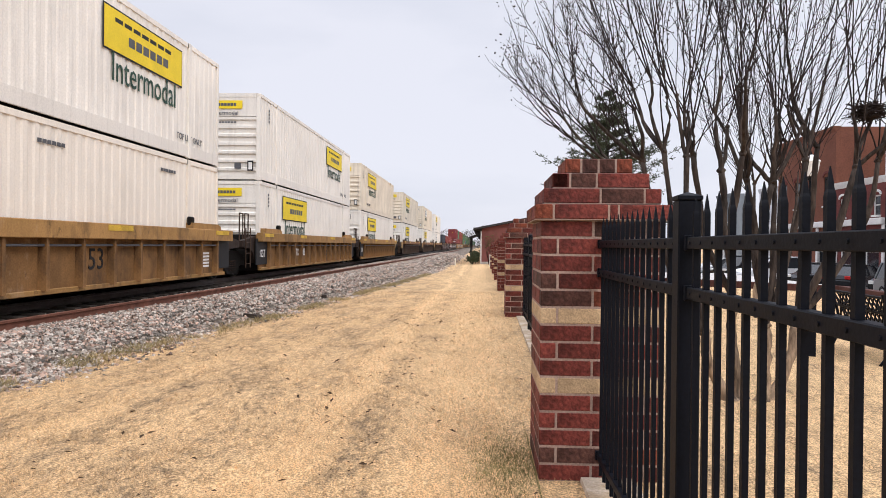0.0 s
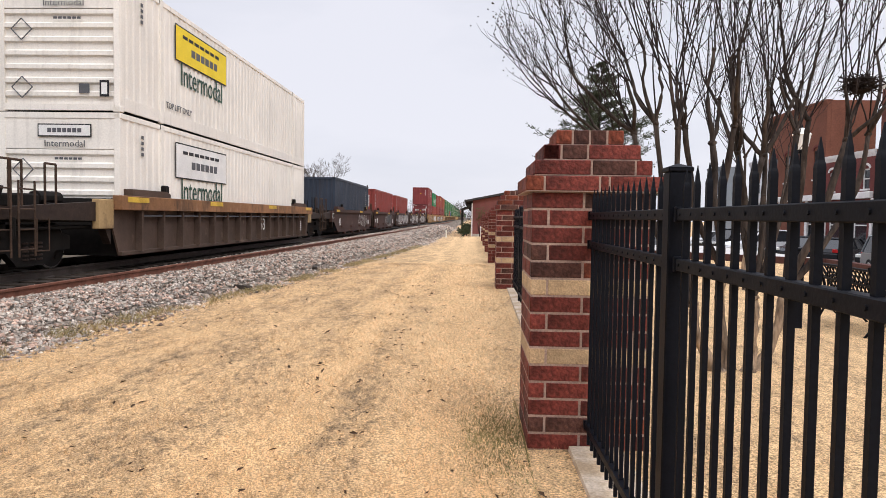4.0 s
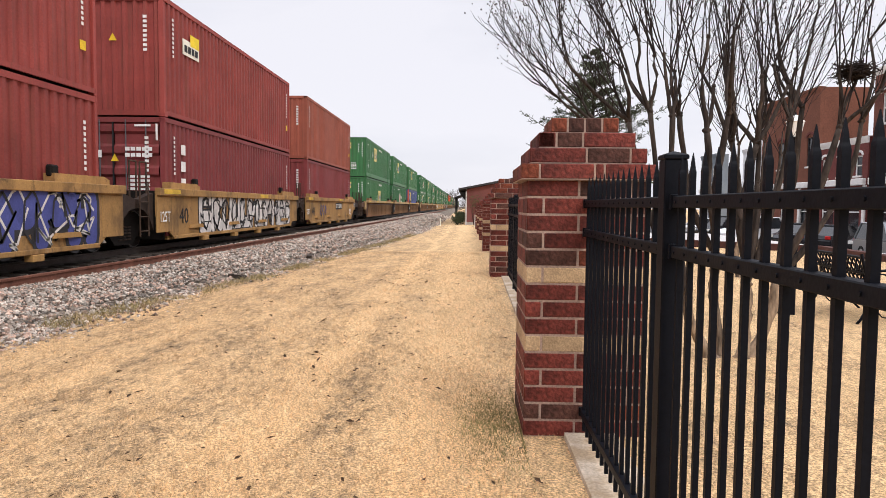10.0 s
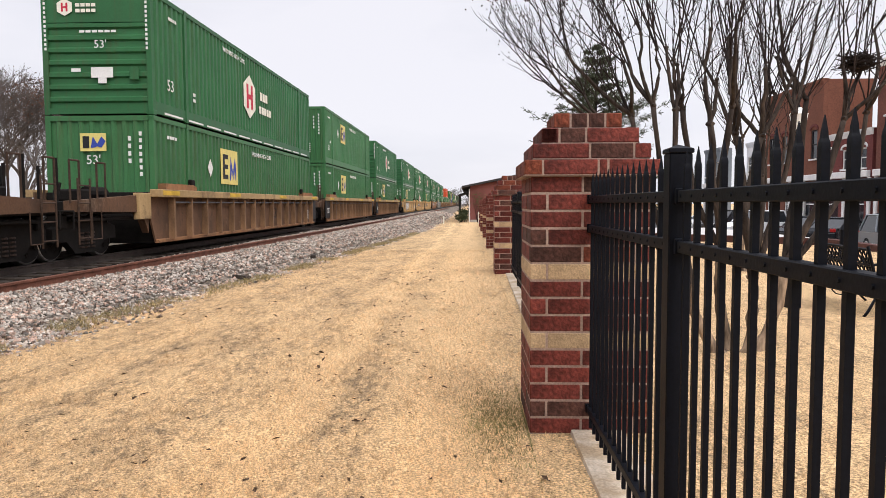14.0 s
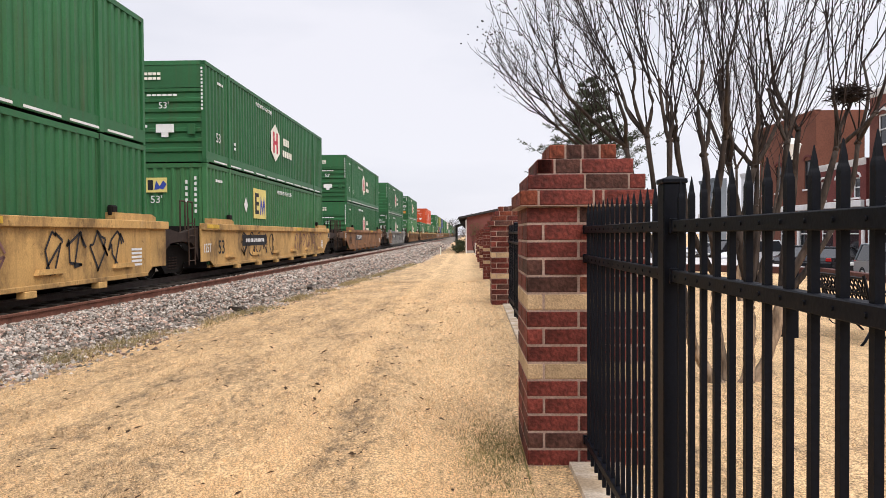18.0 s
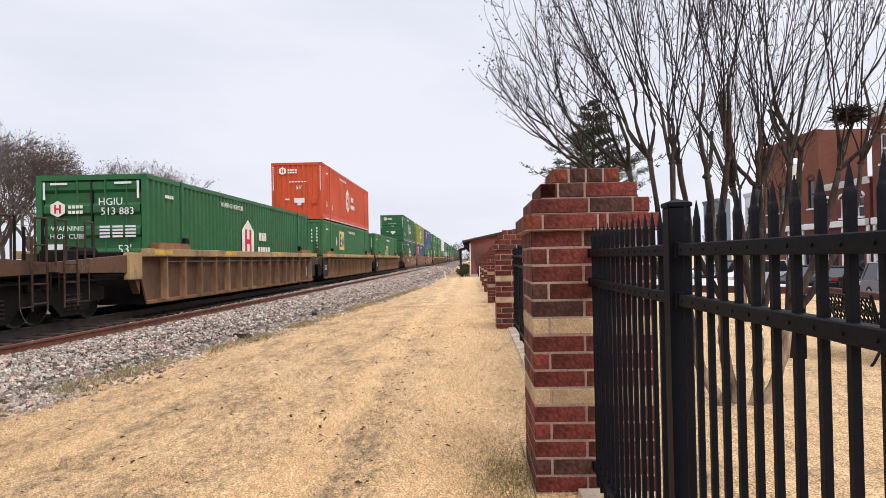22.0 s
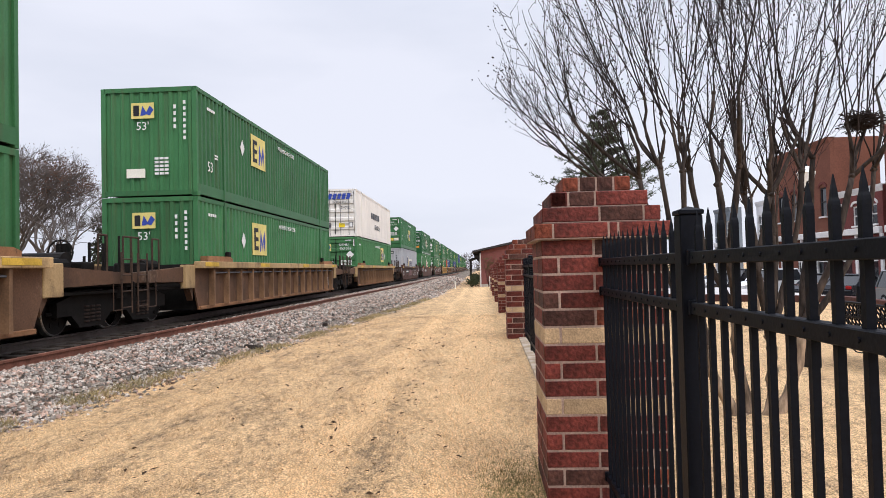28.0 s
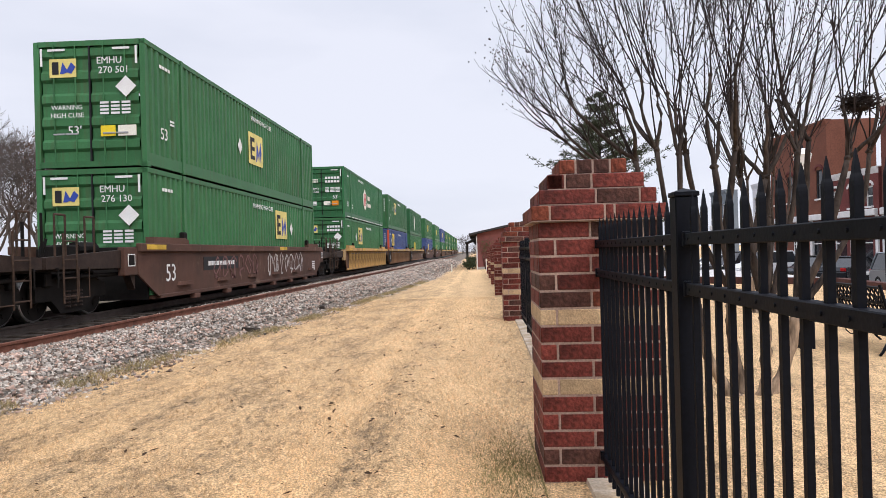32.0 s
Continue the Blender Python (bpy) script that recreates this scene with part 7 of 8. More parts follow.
def bare_tree(seed, label, leaf=None, depth=7):
    r = random.Random(seed)
    t = thing("bare_tree", (0, 0, -0.6), label, "tree", "trees beyond the track")
    tb, tips = Tubes(), []
    grow(tb, r, Vector((0, 0, 0)), Vector((r.uniform(-0.1, 0.1), 0, 1)).normalized(), 3.6, 0.15, depth, tips)
    tb.make("branchwork", M_FARTWIG, t)
    if leaf:
        pos = np.array([tuple(p) for p in tips])
        n = len(tips)
        pos = pos + rng.normal(0, 0.2, (n, 3))
        pos = pos[pos[:, 2] > 3]
        v, f = scatter([(-1, -0.6, 0), (1, -0.6, 0), (1, 0.6, 0.2), (-1, 0.6, 0.2)], [(0, 1, 2, 3)], pos, rng.uniform(0.02, 0.055, len(pos)))
        raw("crown", v, f, leaf, "sparse dry brown leaves", "", "", t)
    return t


M_BROWNLEAF = mat("dry_leaves", (0.14, 0.075, 0.05), 0.9, 0, 0.4, 2, 20, 0.3, 0)


def build_far_trees():
    a = bare_tree(21, "bare grey winter tree beyond the track")
    b = bare_tree(33, "winter tree holding some dry brown leaves", M_BROWNLEAF)
    c = bare_tree(45, "bare grey winter tree beyond the track")
    kinds = (a, b, c)
    a.matrix_basis = pose(-29, 38, -0.8)
    b.matrix_basis = pose(-27, 49, -0.8, 0, 0, 40)
    c.matrix_basis = pose(-40, 85, -0.8)
    r = random.Random(9)
    for i, (x, y, s) in enumerate(((-36, 44, 1.3), (-26, 43, 1.0), (-34, 48, 1.15), (-39, 57, 1.25), (-31, 45, 1.1), (-33, 62, 1.0), (-36, 56, 0.95), (-42, 92, 1.15), (-36, 100, 1.0), (-34, 120, 0.9), (-30, 138, 0.75), (-45, 70, 1.0), (-26, 33, 0.95), (-34, 86, 1.45), (-35, 168, 1.6), (-34, 53, 1.2),
                                  (-36, 172, 0.8), (-44, 60, 1.0), (1.6, 128, 0.6), (4.5, 136, 0.55), (2, 210, 0.7), (-20, 260, 0.9), (-26, 230, 0.8), (-4, 290, 0.9), (10, 300, 0.9), (-14, 330, 1.0), (20, 260, 0.9), (-32, 300, 1.0))):
        t = copy_thing(kinds[i % 3], pose(x, y, -0.7, 0, 0, r.uniform(0, 360)) @ Matrix.Diagonal((s, s, s, 1)))
        t.scale = (s, s, s)
    # the dense evergreen
    t = thing("evergreen_tree", (-33, 70, -0.9), "broad dense dark evergreen tree beyond the track", "tree")
    tb = Tubes()
    tb.limb([Vector((0, 0, 0)), Vector((0.1, 0, 3)), Vector((0, 0.2, 6))], 0.35, 0.15, 7)
    pos = []
    for k in range(105):
        a, q = r.uniform(0, math.tau), r.random() ** 0.5
        dome = (1 - q * q) ** 0.5
        c = Vector((math.cos(a) * 4.2 * q, math.sin(a) * 8.6 * q, 1.2 + r.uniform(0.05, 1.0) * (2.2 + 7.2 * dome)))
        rad = r.uniform(0.8, 1.7)
        tb.limb(bend(r, Vector((0, 0, 3)), c, 4, 0.2), 0.07, 0.02, 4)
        for m in range(230):
            d = Vector((r.gauss(0, 1), r.gauss(0, 1), r.gauss(0, 1))).normalized() * rad * r.uniform(0.55, 1.05)
            pos.append(tuple(c + d))
    tb.make("trunk", M_TWIG, t)
    v, f = scatter([(-1, -0.45, 0), (0, -0.6, 0.1), (1, 0, 0.15), (0, 0.6, 0.1)], [(0, 1, 2, 3)], np.array(pos), rng.uniform(0.11, 0.24, len(pos)))
    raw("crown", v, f, M_EVERGREEN, "dark glossy leaves in uneven clumps", "", "", t)


build_far_trees()


def woods():
    """A low far belt of winter woods and scrub on both sides of the line."""
    r = random.Random(2)
    tb = Tubes()
    for k in range(520):
        side = r.random()
        if side < 0.55:
            x, y = -22 - r.random() * 30, 30 + 330 * r.random() ** 0.8
            h = r.uniform(1.2, 3.4)
        else:
            x, y = r.uniform(-60, 60), 380 + r.uniform(0, 90)
            h = r.uniform(5, 11)
        p = Vector((x, y, -1))
        for q in range(5):
            e = p + Vector((r.gauss(0, 0.3) * h, r.gauss(0, 0.3) * h, h * r.uniform(0.5, 1.0)))
            l = bend(r, p, e, 4, h * 0.05)
            tb.limb(l, 0.03 + h * 0.006, 0.01, 3)
            for w in range(3):
                s = l[r.randint(1, 4)]
                tb.limb([s, s + Vector((r.gauss(0, 0.2) * h, r.gauss(0, 0.2) * h, r.uniform(0.05, 0.3) * h))], 0.02 + h * 0.003, 0.008, 3)
    tagged(tb.make("scrub", M_FARTWIG, None), "grey leafless scrub and far woods along the line", "woods", "", "stuff")


woods()


# ---- the depot shed at the end of the lawn ----
M_SHEDWALL = mat("painted_red_wall", (0.21, 0.078, 0.070), 0.85, 0, 0.2, 0.8, 30, 0.15, 0.1)
M_SHEDROOF = mat("dark_shingle_roof", (0.045, 0.042, 0.042), 0.85, 0, 0.3, 3, 30, 0.3, 0.3)
M_BRICKA = mat("orange_red_brickwork", (0.185, 0.072, 0.046), 0.85, 0, 0.22, 0.5, 9, 0.22, 0.2)
M_BRICKD = mat("dark_red_brickwork", (0.155, 0.045, 0.040), 0.85, 0, 0.25, 0.5, 9, 0.22, 0.2)
M_BRICKB = mat("brown_red_weathered_brickwork", (0.165, 0.062, 0.045), 0.85, 0, 0.3, 0.5, 9, 0.25, 0.2)
M_WALLD = mat("brown_red_brickwork", (0.085, 0.036, 0.030), 0.85, 0, 0.25, 0.5, 9, 0.22, 0.2)
M_STUCCO = mat("white_stucco", (0.72, 0.72, 0.74), 0.85, 0, 0.12, 0.6, 20, 0.1, 0.1)
M_GREYWALL = mat("grey_clapboard", (0.20, 0.225, 0.25), 0.85, 0, 0.15, 0.6, 20, 0.1, 0.1)
M_TRIM = mat("white_trim", (0.74, 0.72, 0.70), 0.7, 0, 0.1, 2, 20, 0.08, 0.05)
M_GLASS = mat("dark_window_glass", (0.02, 0.022, 0.026), 0.08, 0, 0.2, 1, 5, 0.1, 0, spec=0.5)
M_ASPH = mat("asphalt", (0.06, 0.06, 0.062), 0.95, 0, 0.25, 1.2, 60, 0.3, 0.3)
M_PAVE = mat("pale_pavement", (0.52, 0.50, 0.48), 0.9, 0, 0.15, 1.5, 40, 0.15, 0.1)
M_REDP = mat("red_door_paint", (0.22, 0.02, 0.025), 0.6, 0, 0.2, 2, 30, 0.1, 0.05)
M_TYRE = mat("tyre_rubber", (0.018, 0.018, 0.019), 0.85, 0, 0.2, 5, 40, 0.2, 0.1)
M_LAMPG = mat("frosted_lamp_glass", (0.82, 0.80, 0.76), 0.35, 0, 0.05, 3, 30, 0.05, 0)
M_BUSH = mat("bush_leaves", (0.05, 0.062, 0.03), 0.85, 0, 0.4, 3, 30, 0.3, 0)
M_VINE = mat("climber_leaves", (0.13, 0.13, 0.055), 0.85, 0, 0.4, 3, 30, 0.3, 0)
M_TAIL = mat("tail_lamp", (0.45, 0.02, 0.02), 0.3, 0, 0.1, 2, 30, 0.05, 0)


def shed():
    s = thing("depot_shed", (-0.22, 63, -0.32), "low red-walled depot building with a dark gabled roof", "building")
    w, d, h, ridge = 13.0, 22.0, 3.2, 3.2 + 6.5 * 0.2
    b = bmesh.new()
    prism(b, [(0, -0.2), (w, -0.2), (w, h), (w / 2, ridge), (0, h)], 1, 0, 0.25)
    part("wall", b, M_SHEDWALL, s)
    part("wall", box(bmesh.new(), 0, 0.25, 0.26, d, -0.2, h), M_SHEDWALL, s)
    part("wall", box(bmesh.new(), w - 0.25, w, 0.26, d, -0.2, h), M_SHEDWALL, s)
    for a, c in (((-0.75, h - 0.12), (w / 2, ridge + 0.02)), ((w + 0.75, h - 0.12), (w / 2, ridge + 0.02))):
        b = bmesh.new()
        prism(b, [(a[0], a[1]), (c[0], c[1]), (c[0], c[1] + 0.2), (a[0], a[1] + 0.16)], 1, -0.45, d + 0.4)
        part("roof", b, M_SHEDROOF, s, "dark shingles with deep fascia")
    for k in range(5):
        part("bracket", prism(bmesh.new(), [(-0.65, h - 0.3), (-0.02, h - 0.3), (-0.02, h - 1.0)], 1, 0.4 + k * 4.5, 0.5 + k * 4.5), M_SHEDROOF, s)
    part("downpipe", tube(bmesh.new(), (-0.06, -0.06, 0), (-0.06, -0.06, h - 0.2), 0.05, None, 8), M_TRIM, s)
    # open platform canopy behind, towards the track
    b = bmesh.new()
    prism(b, [(-1.25, h - 0.75), (-0.1, h - 0.35), (-0.1, h - 0.2), (-1.25, h - 0.62)], 1, 9, 20)
    part("canopy", b, M_SHEDROOF, s)
    for yy in (9.3, 14.5, 19.6):
        part("post", box(bmesh.new(), -1.15, -1.03, yy, yy + 0.12, -0.2, h - 0.7), M_SHEDROOF, s)
    part("plinth", box(bmesh.new(), -0.04, 0.6, -0.04, 0.0, -0.2, 0.25), M_CONC, s)


def bush(x, y, h, w, seed, m=None):
    r = random.Random(seed)
    t = thing("bush", (x, y, gz(x, y)), "dark ragged evergreen bush beside the depot", "bush", "bushes")
    tb = Tubes()
    pos = []
    for k in range(14):
        e = Vector((r.gauss(0, w * 0.4), r.gauss(0, w * 0.4), h * r.uniform(0.4, 1.0)))
        tb.limb(bend(r, Vector((0, 0, 0)), e, 3, 0.05), 0.02, 0.008, 4)
        for q in range(60):
            pos.append(tuple(e * r.uniform(0.5, 1.05) + Vector((r.gauss(0, 0.14), r.gauss(0, 0.14), r.gauss(0, 0.1)))))
    tb.make("stem", M_TWIG, t)
    v, f = scatter([(-1, -0.4, 0), (0, -0.5, 0.1), (1, 0, 0.1), (0, 0.5, 0.1)], [(0, 1, 2, 3)], np.array(pos), rng.uniform(0.05, 0.11, len(pos)))
    raw("crown", v, f, m or M_BUSH, "", "", "", t)


def climber():
    r = random.Random(31)
    t = thing("climbing_plant", (0.35, 62.96, -0.32), "sparse green-brown climbing plant on the depot wall", "plant")
    tb, pos = Tubes(), []
    for k in range(9):
        e = Vector((r.gauss(0.15, 0.35), -0.06, r.uniform(1.5, 2.7)))
        tb.limb(bend(r, Vector((0.1, 0, 0)), e, 5, 0.06), 0.012, 0.005, 4)
        for q in range(26):
            pos.append(tuple(e + Vector((r.gauss(0, 0.2), r.gauss(-0.03, 0.04), r.gauss(0, 0.16)))))
    tb.make("stem", M_TWIG, t)
    v, f = scatter([(-1, -0.5, 0), (0, -0.6, 0.1), (1, 0, 0.1), (0, 0.6, 0.1)], [(0, 1, 2, 3)], np.array(pos), rng.uniform(0.03, 0.07, len(pos)))
    raw("leaves", v, f, M_VINE, "", "", "stuff", t)


shed()
bush(-1.0, 62.2, 1.05, 0.75, 3)
bush(-0.75, 63.6, 1.25, 0.6, 6)
climber()
for x, y, h, m, lab in ((0.46, 57.6, 0.95, M_TRIM, "slim white marker post at the lawn's end"), (-2.4, 58.2, 0.6, M_LOGOW, "short pale marker post beside the ballast")):
    p = thing("marker_post", (x, y, gz(x, y)), lab, "post", "marker posts")
    part("shaft", tube(bmesh.new(), (0, 0, -0.1), (0, 0, h), 0.045, None, 8), m, p)
    part("cap", tube(bmesh.new(), (0, 0, h), (0, 0, h + 0.04), 0.05, 0.02, 8), m, p)


# ---- street, kerb and the shop fronts beyond the lawn ----
def street():
    z = -0.86
    b = bmesh.new()
    quads(b, [(13.2, -40, z), (25.9, -40, z), (25.9, 260, z), (13.2, 260, z)], [(0, 1, 2, 3)])
    lone("road", b, M_ASPH, "grey asphalt main street with parked cars", "road", "", "structure")
    lone("pavement", box(bmesh.new(), 23.4, 25.99, -40, 260, -1.2, z + 0.14), M_PAVE, "pale concrete pavement before the shops", "pavement", "", "structure")
    b = bmesh.new()
    for (xa, ya), (xb, yb) in (((6.4, 30.5), (12.0, 24.9)), ((12.0, 24.9), (10.7, 14.0))):
        d = Vector((xb - xa, yb - ya, 0)).normalized()
        n = Vector((-d.y, d.x, 0)) * 0.16
        a0, b0 = Vector((xa, ya, -0.5)), Vector((xb, yb, -0.5))
        up = Vector((0, 0, 0.62))
        quads(b, [a0 - n, b0 - n, b0 + n, a0 + n, a0 - n + up, b0 - n + up, b0 + n + up, a0 + n + up], [(0, 1, 5, 4), (1, 2, 6, 5), (2, 3, 7, 6), (3, 0, 4, 7), (4, 5, 6, 7)])
    bmesh.ops.recalc_face_normals(b, faces=b.faces)
    lone("low_brick_wall", b, M_WALLD, "low red brick edging wall round the lawn", "wall", "", "structure")
    b = bmesh.new()
    quads(b, [(6.6, 30.9, 0.05), (12.25, 25.1, 0.05), (10.95, 14.0, 0.05), (13.2, 14.0, -0.02), (13.2, 40, -0.02), (6.6, 40, -0.02)], [(0, 1, 4, 5), (1, 2, 3, 4)])
    lone("pavement", b, M_PAVE, "pale concrete pavement behind the edging wall", "pavement", "", "structure")


street()


def window(wall, y, z, w, h, arched, x=0.0):
    f = new("window")
    f.parent = wall
    f.location = (x, y, z)
    P(f, "pane", (w, h), lambda b: box(b, 0.12, 0.14, -w / 2, w / 2, 0, h), M_GLASS)
    P(f, "frame", (w, h, arched), lambda b: [box(b, 0.06, 0.16, -w / 2, -w / 2 + 0.09, 0, h), box(b, 0.06, 0.16, w / 2 - 0.09, w / 2, 0, h), box(b, 0.06, 0.16, -w / 2 + 0.09, w / 2 - 0.09, h - 0.1, h), box(b, 0.06, 0.16, -w / 2 + 0.09, w / 2 - 0.09, h / 2 - 0.04, h / 2 + 0.04)] and b, M_SHEDROOF if arched == "brick" else M_TRIM)
    P(f, "sill", (w,), lambda b: box(b, -0.12, 0.1, -w / 2 - 0.08, w / 2 + 0.08, -0.12, 0), M_TRIM)
    if arched:
        ring_ = [(math.cos(k * math.pi / 10) * w * 0.68, h + math.sin(k * math.pi / 10) * w * 0.44) for k in range(11)]
        hole = [(math.cos(k * math.pi / 10) * w * 0.5, h + math.sin(k * math.pi / 10) * w * 0.26) for k in range(10, -1, -1)]
        P(f, "arch", (w, arched), lambda b: prism(b, ring_ + hole, 0, -0.07, -0.004), M_TRIM if arched == "white" else M_BRICKD)


def front(name, y0, y1, top, m, label, rows, arched, shop=True, x=26.0, depth=9.0, cornice=None, group="shop buildings"):
    """A street front that looks to -x: piers and bands round real window openings."""
    t = thing(name, (x, y0, -0.72), label, "building", group)
    L, H = y1 - y0, top + 0.72
    wins = []
    for z, h, n, w in rows:
        for k in range(n):
            wins.append((L * (k + 0.5) / n, z, w, h))
    ys = sorted({0, L, *[c - w / 2 for c, z, w, h in wins], *[c + w / 2 for c, z, w, h in wins]})
    zs = sorted({0, H, *[z for c, z, w, h in wins], *[z + h for c, z, w, h in wins]})
    b = bmesh.new()
    for a, c in zip(ys, ys[1:]):
        for z0, z1 in zip(zs, zs[1:]):
            if c - a > 0.01 and not any(abs((a + c) / 2 - cy) < w / 2 and z < (z0 + z1) / 2 < z + h for cy, z, w, h in wins):
                box(b, 0, 0.3, a, c, z0, z1)
    bmesh.ops.remove_doubles(b, verts=b.verts, dist=0.002)
    wall = part("wall", b, m, t)
    part("wall", box(bmesh.new(), 0.31, depth, 0, 0.3, 0, H), m, t)
    part("wall", box(bmesh.new(), 0.31, depth, L - 0.3, L, 0, H), m, t)
    part("roof", box(bmesh.new(), 0.31, depth, 0.31, L - 0.31, H - 0.7, H - 0.5), M_SHEDROOF, t)
    for c, z, w, h in wins:
        window(wall, c, z, w, h, arched if h < 2.6 else None)
    part("cornice", prism(bmesh.new(), [(-0.004, H - 0.4), (-0.12, H - 0.12), (-0.15, H + 0.05), (0.34, H + 0.05), (0.34, H), (-0.004, H)], 1, -0.05, L + 0.05), cornice or m, t)
    if shop:
        part("shop_cornice", box(bmesh.new(), -0.28, -0.004, 0.1, L - 0.1, 3.75, 4.2, 0.04), M_TRIM, t, "white timber cornice")
        n = max(2, int(L / 2.2))
        for k in range(n + 1):
            part("pilaster", box(bmesh.new(), -0.14, -0.004, k * (L - 0.4) / n, k * (L - 0.4) / n + 0.3, 0.1, 3.74, 0.02), M_TRIM, t)
    return t


front("brick_building", 54.0, 64.0, 10.5, M_BRICKA, "two-storey orange-red brick shop building with tall windows", [(0.6, 2.7, 3, 1.9), (5.4, 2.2, 4, 1.0)], "brick", depth=3.6, cornice=M_BRICKA)
front("brick_building", 47.4, 53.95, 6.2, M_BRICKD, "low dark red brick building with white arched windows and trim", [(0.6, 2.7, 2, 1.7), (4.4, 1.35, 3, 0.85)], "white", cornice=M_TRIM)
front("brick_building", 24.0, 47.0, 10.4, M_BRICKB, "tall brown-red brick building with white trimmed windows", [(0.6, 2.7, 8, 1.7), (4.4, 1.35, 8, 0.85), (7.6, 1.9, 8, 1.0)], "white", cornice=M_TRIM)
front("white_building", 64.1, 68.2, 6.9, M_STUCCO, "white painted two-storey shop with narrow windows", [(0.6, 2.4, 2, 1.6), (4.7, 1.7, 3, 0.8)], None)
front("grey_building", 75.2, 80.0, 7.1, M_GREYWALL, "dark grey shop building with a flat parapet", [(0.6, 2.4, 2, 1.6), (4.9, 1.5, 3, 0.8)], None, depth=1.2)


def red_door():
    d = thing("shop_door", (25.72, 41.2, -0.72), "dark red panelled shop door in a white surround", "door")
    part("leaf", box(bmesh.new(), 0, 0.06, -0.6, 0.6, 0.14, 2.5, 0.01), M_REDP, d)
    part("frame", box(bmesh.new(), 0.062, 0.2, -0.75, 0.75, 0.14, 2.7, 0.01), M_TRIM, d)
    part("handle", tube(bmesh.new(), (-0.05, 0.45, 1.1), (-0.05, 0.45, 1.4), 0.02), M_STEEL, d)


red_door()


def car(x, y, rz, m, label, tall):
    """A parked car, nose to +x of its own space."""
    c = thing("parked_car", (x, y, -0.86), label, "car", "parked cars", "", radians(rz))
    L, W, h1, h2 = 4.5, 0.9, 0.95 if tall else 0.86, 1.70 if tall else 1.42
    b = bmesh.new()
    prism(b, [(-L / 2, 0.32), (-L / 2 - 0.02, 0.62), (-L / 2 + 0.08, h1), (L / 2 - 1.2, h1), (L / 2 - 0.25, h1 - 0.14), (L / 2, h1 - 0.34), (L / 2, 0.32), (L / 2 - 0.4, 0.24), (-L / 2 + 0.4, 0.24)], 1, -W, W)
    bmesh.ops.bevel(b, geom=list(b.edges), offset=0.05, segments=2, affect="EDGES")
    part("body", b, m, c)
    k0, k1, k2, k3 = (-L / 2 + 0.12, -L / 2 + 0.4, L / 2 - 1.95, L / 2 - 1.2) if tall else (-L / 2 + 0.55, -L / 2 + 1.2, L / 2 - 2.0, L / 2 - 1.25)
    b = bmesh.new()
    lo = [(k0, -W + 0.04), (k3, -W + 0.04), (k3, W - 0.04), (k0, W - 0.04)]
    hi = [(k1, -W + 0.2), (k2, -W + 0.2), (k2, W - 0.2), (k1, W - 0.2)]
    quads(b, [(px, py, h1 - 0.01) for px, py in lo] + [(px, py, h2 - 0.06) for px, py in hi], [(0, 1, 5, 4), (1, 2, 6, 5), (2, 3, 7, 6), (3, 0, 4, 7), (4, 5, 6, 7)])
    bmesh.ops.recalc_face_normals(b, faces=b.faces)
    part("glasshouse", b, M_GLASS, c, "dark tinted glass")
    b = bmesh.new()
    box(b, k1 - 0.05, k2 + 0.05, -W + 0.17, W - 0.17, h2 - 0.07, h2, 0.03)
    part("roof", b, m, c)
    for s in (-1, 1):
        for f in (0.0, 0.5, 1.0):
            xa, xb = k0 + (k3 - k0) * f, k1 + (k2 - k1) * f
            part("pillar", tube(bmesh.new(), (xa, s * (W - 0.035), h1), (xb, s * (W - 0.19), h2 - 0.05), 0.045, None, 6), m, c)
    for sx in (-1.35, 1.4):
        for sy in (-1, 1):
            w = P(c, "wheel", ("tyre",), lambda b: tube(b, (0, -0.1, 0), (0, 0.1, 0), 0.33, None, 20), M_TYRE, (sx, sy * (W - 0.1), 0.33))
            P(w, "rim", ("rim", sy), lambda b: tube(b, (0, sy * 0.1, 0), (0, sy * 0.115, 0), 0.2, 0.17, 14), M_STEEL)
    for sy in (-1, 1):
        part("tail_light", box(bmesh.new(), -L / 2 - 0.03, -L / 2 + 0.06, sy * 0.72 - 0.14, sy * 0.72 + 0.14, h1 - 0.2, h1 - 0.02, 0.02), M_TAIL, c)
        part("headlight", box(bmesh.new(), L / 2 - 0.12, L / 2 + 0.02, sy * 0.68 - 0.17, sy * 0.68 + 0.17, 0.58, 0.74, 0.02), M_LAMPG, c)


M_CARW = mat("white_car_paint", (0.70, 0.71, 0.73), 0.3, 0, 0.06, 1, 20, 0.05, 0, spec=0.5)
M_CARK = mat("black_car_paint", (0.015, 0.016, 0.02), 0.25, 0, 0.1, 1, 20, 0.05, 0, spec=0.5)
M_CARG = mat("silver_grey_car_paint", (0.26, 0.28, 0.30), 0.3, 0.3, 0.06, 1, 20, 0.05, 0, spec=0.5)
car(18.7, 48.0, 200, M_CARW, "white sport utility car parked in the street", True)
car(19.9, 43.2, 215, M_CARK, "black saloon car parked nose-in by the shops", False)
car(20.1, 39.6, 35, M_CARK, "black hatchback car with red tail lamps parked", False)
car(17.9, 30.4, 264, M_CARG, "silver-grey sport utility car parked by the kerb", True)
car(19.0, 53.5, 205, M_CARK, "dark sport utility car parked in the street", True)
car(19.2, 59.0, 205, M_CARW, "white saloon car parked in the street", False)
car(20.6, 35.6, 215, M_CARK, "dark estate car parked by the shops", True)


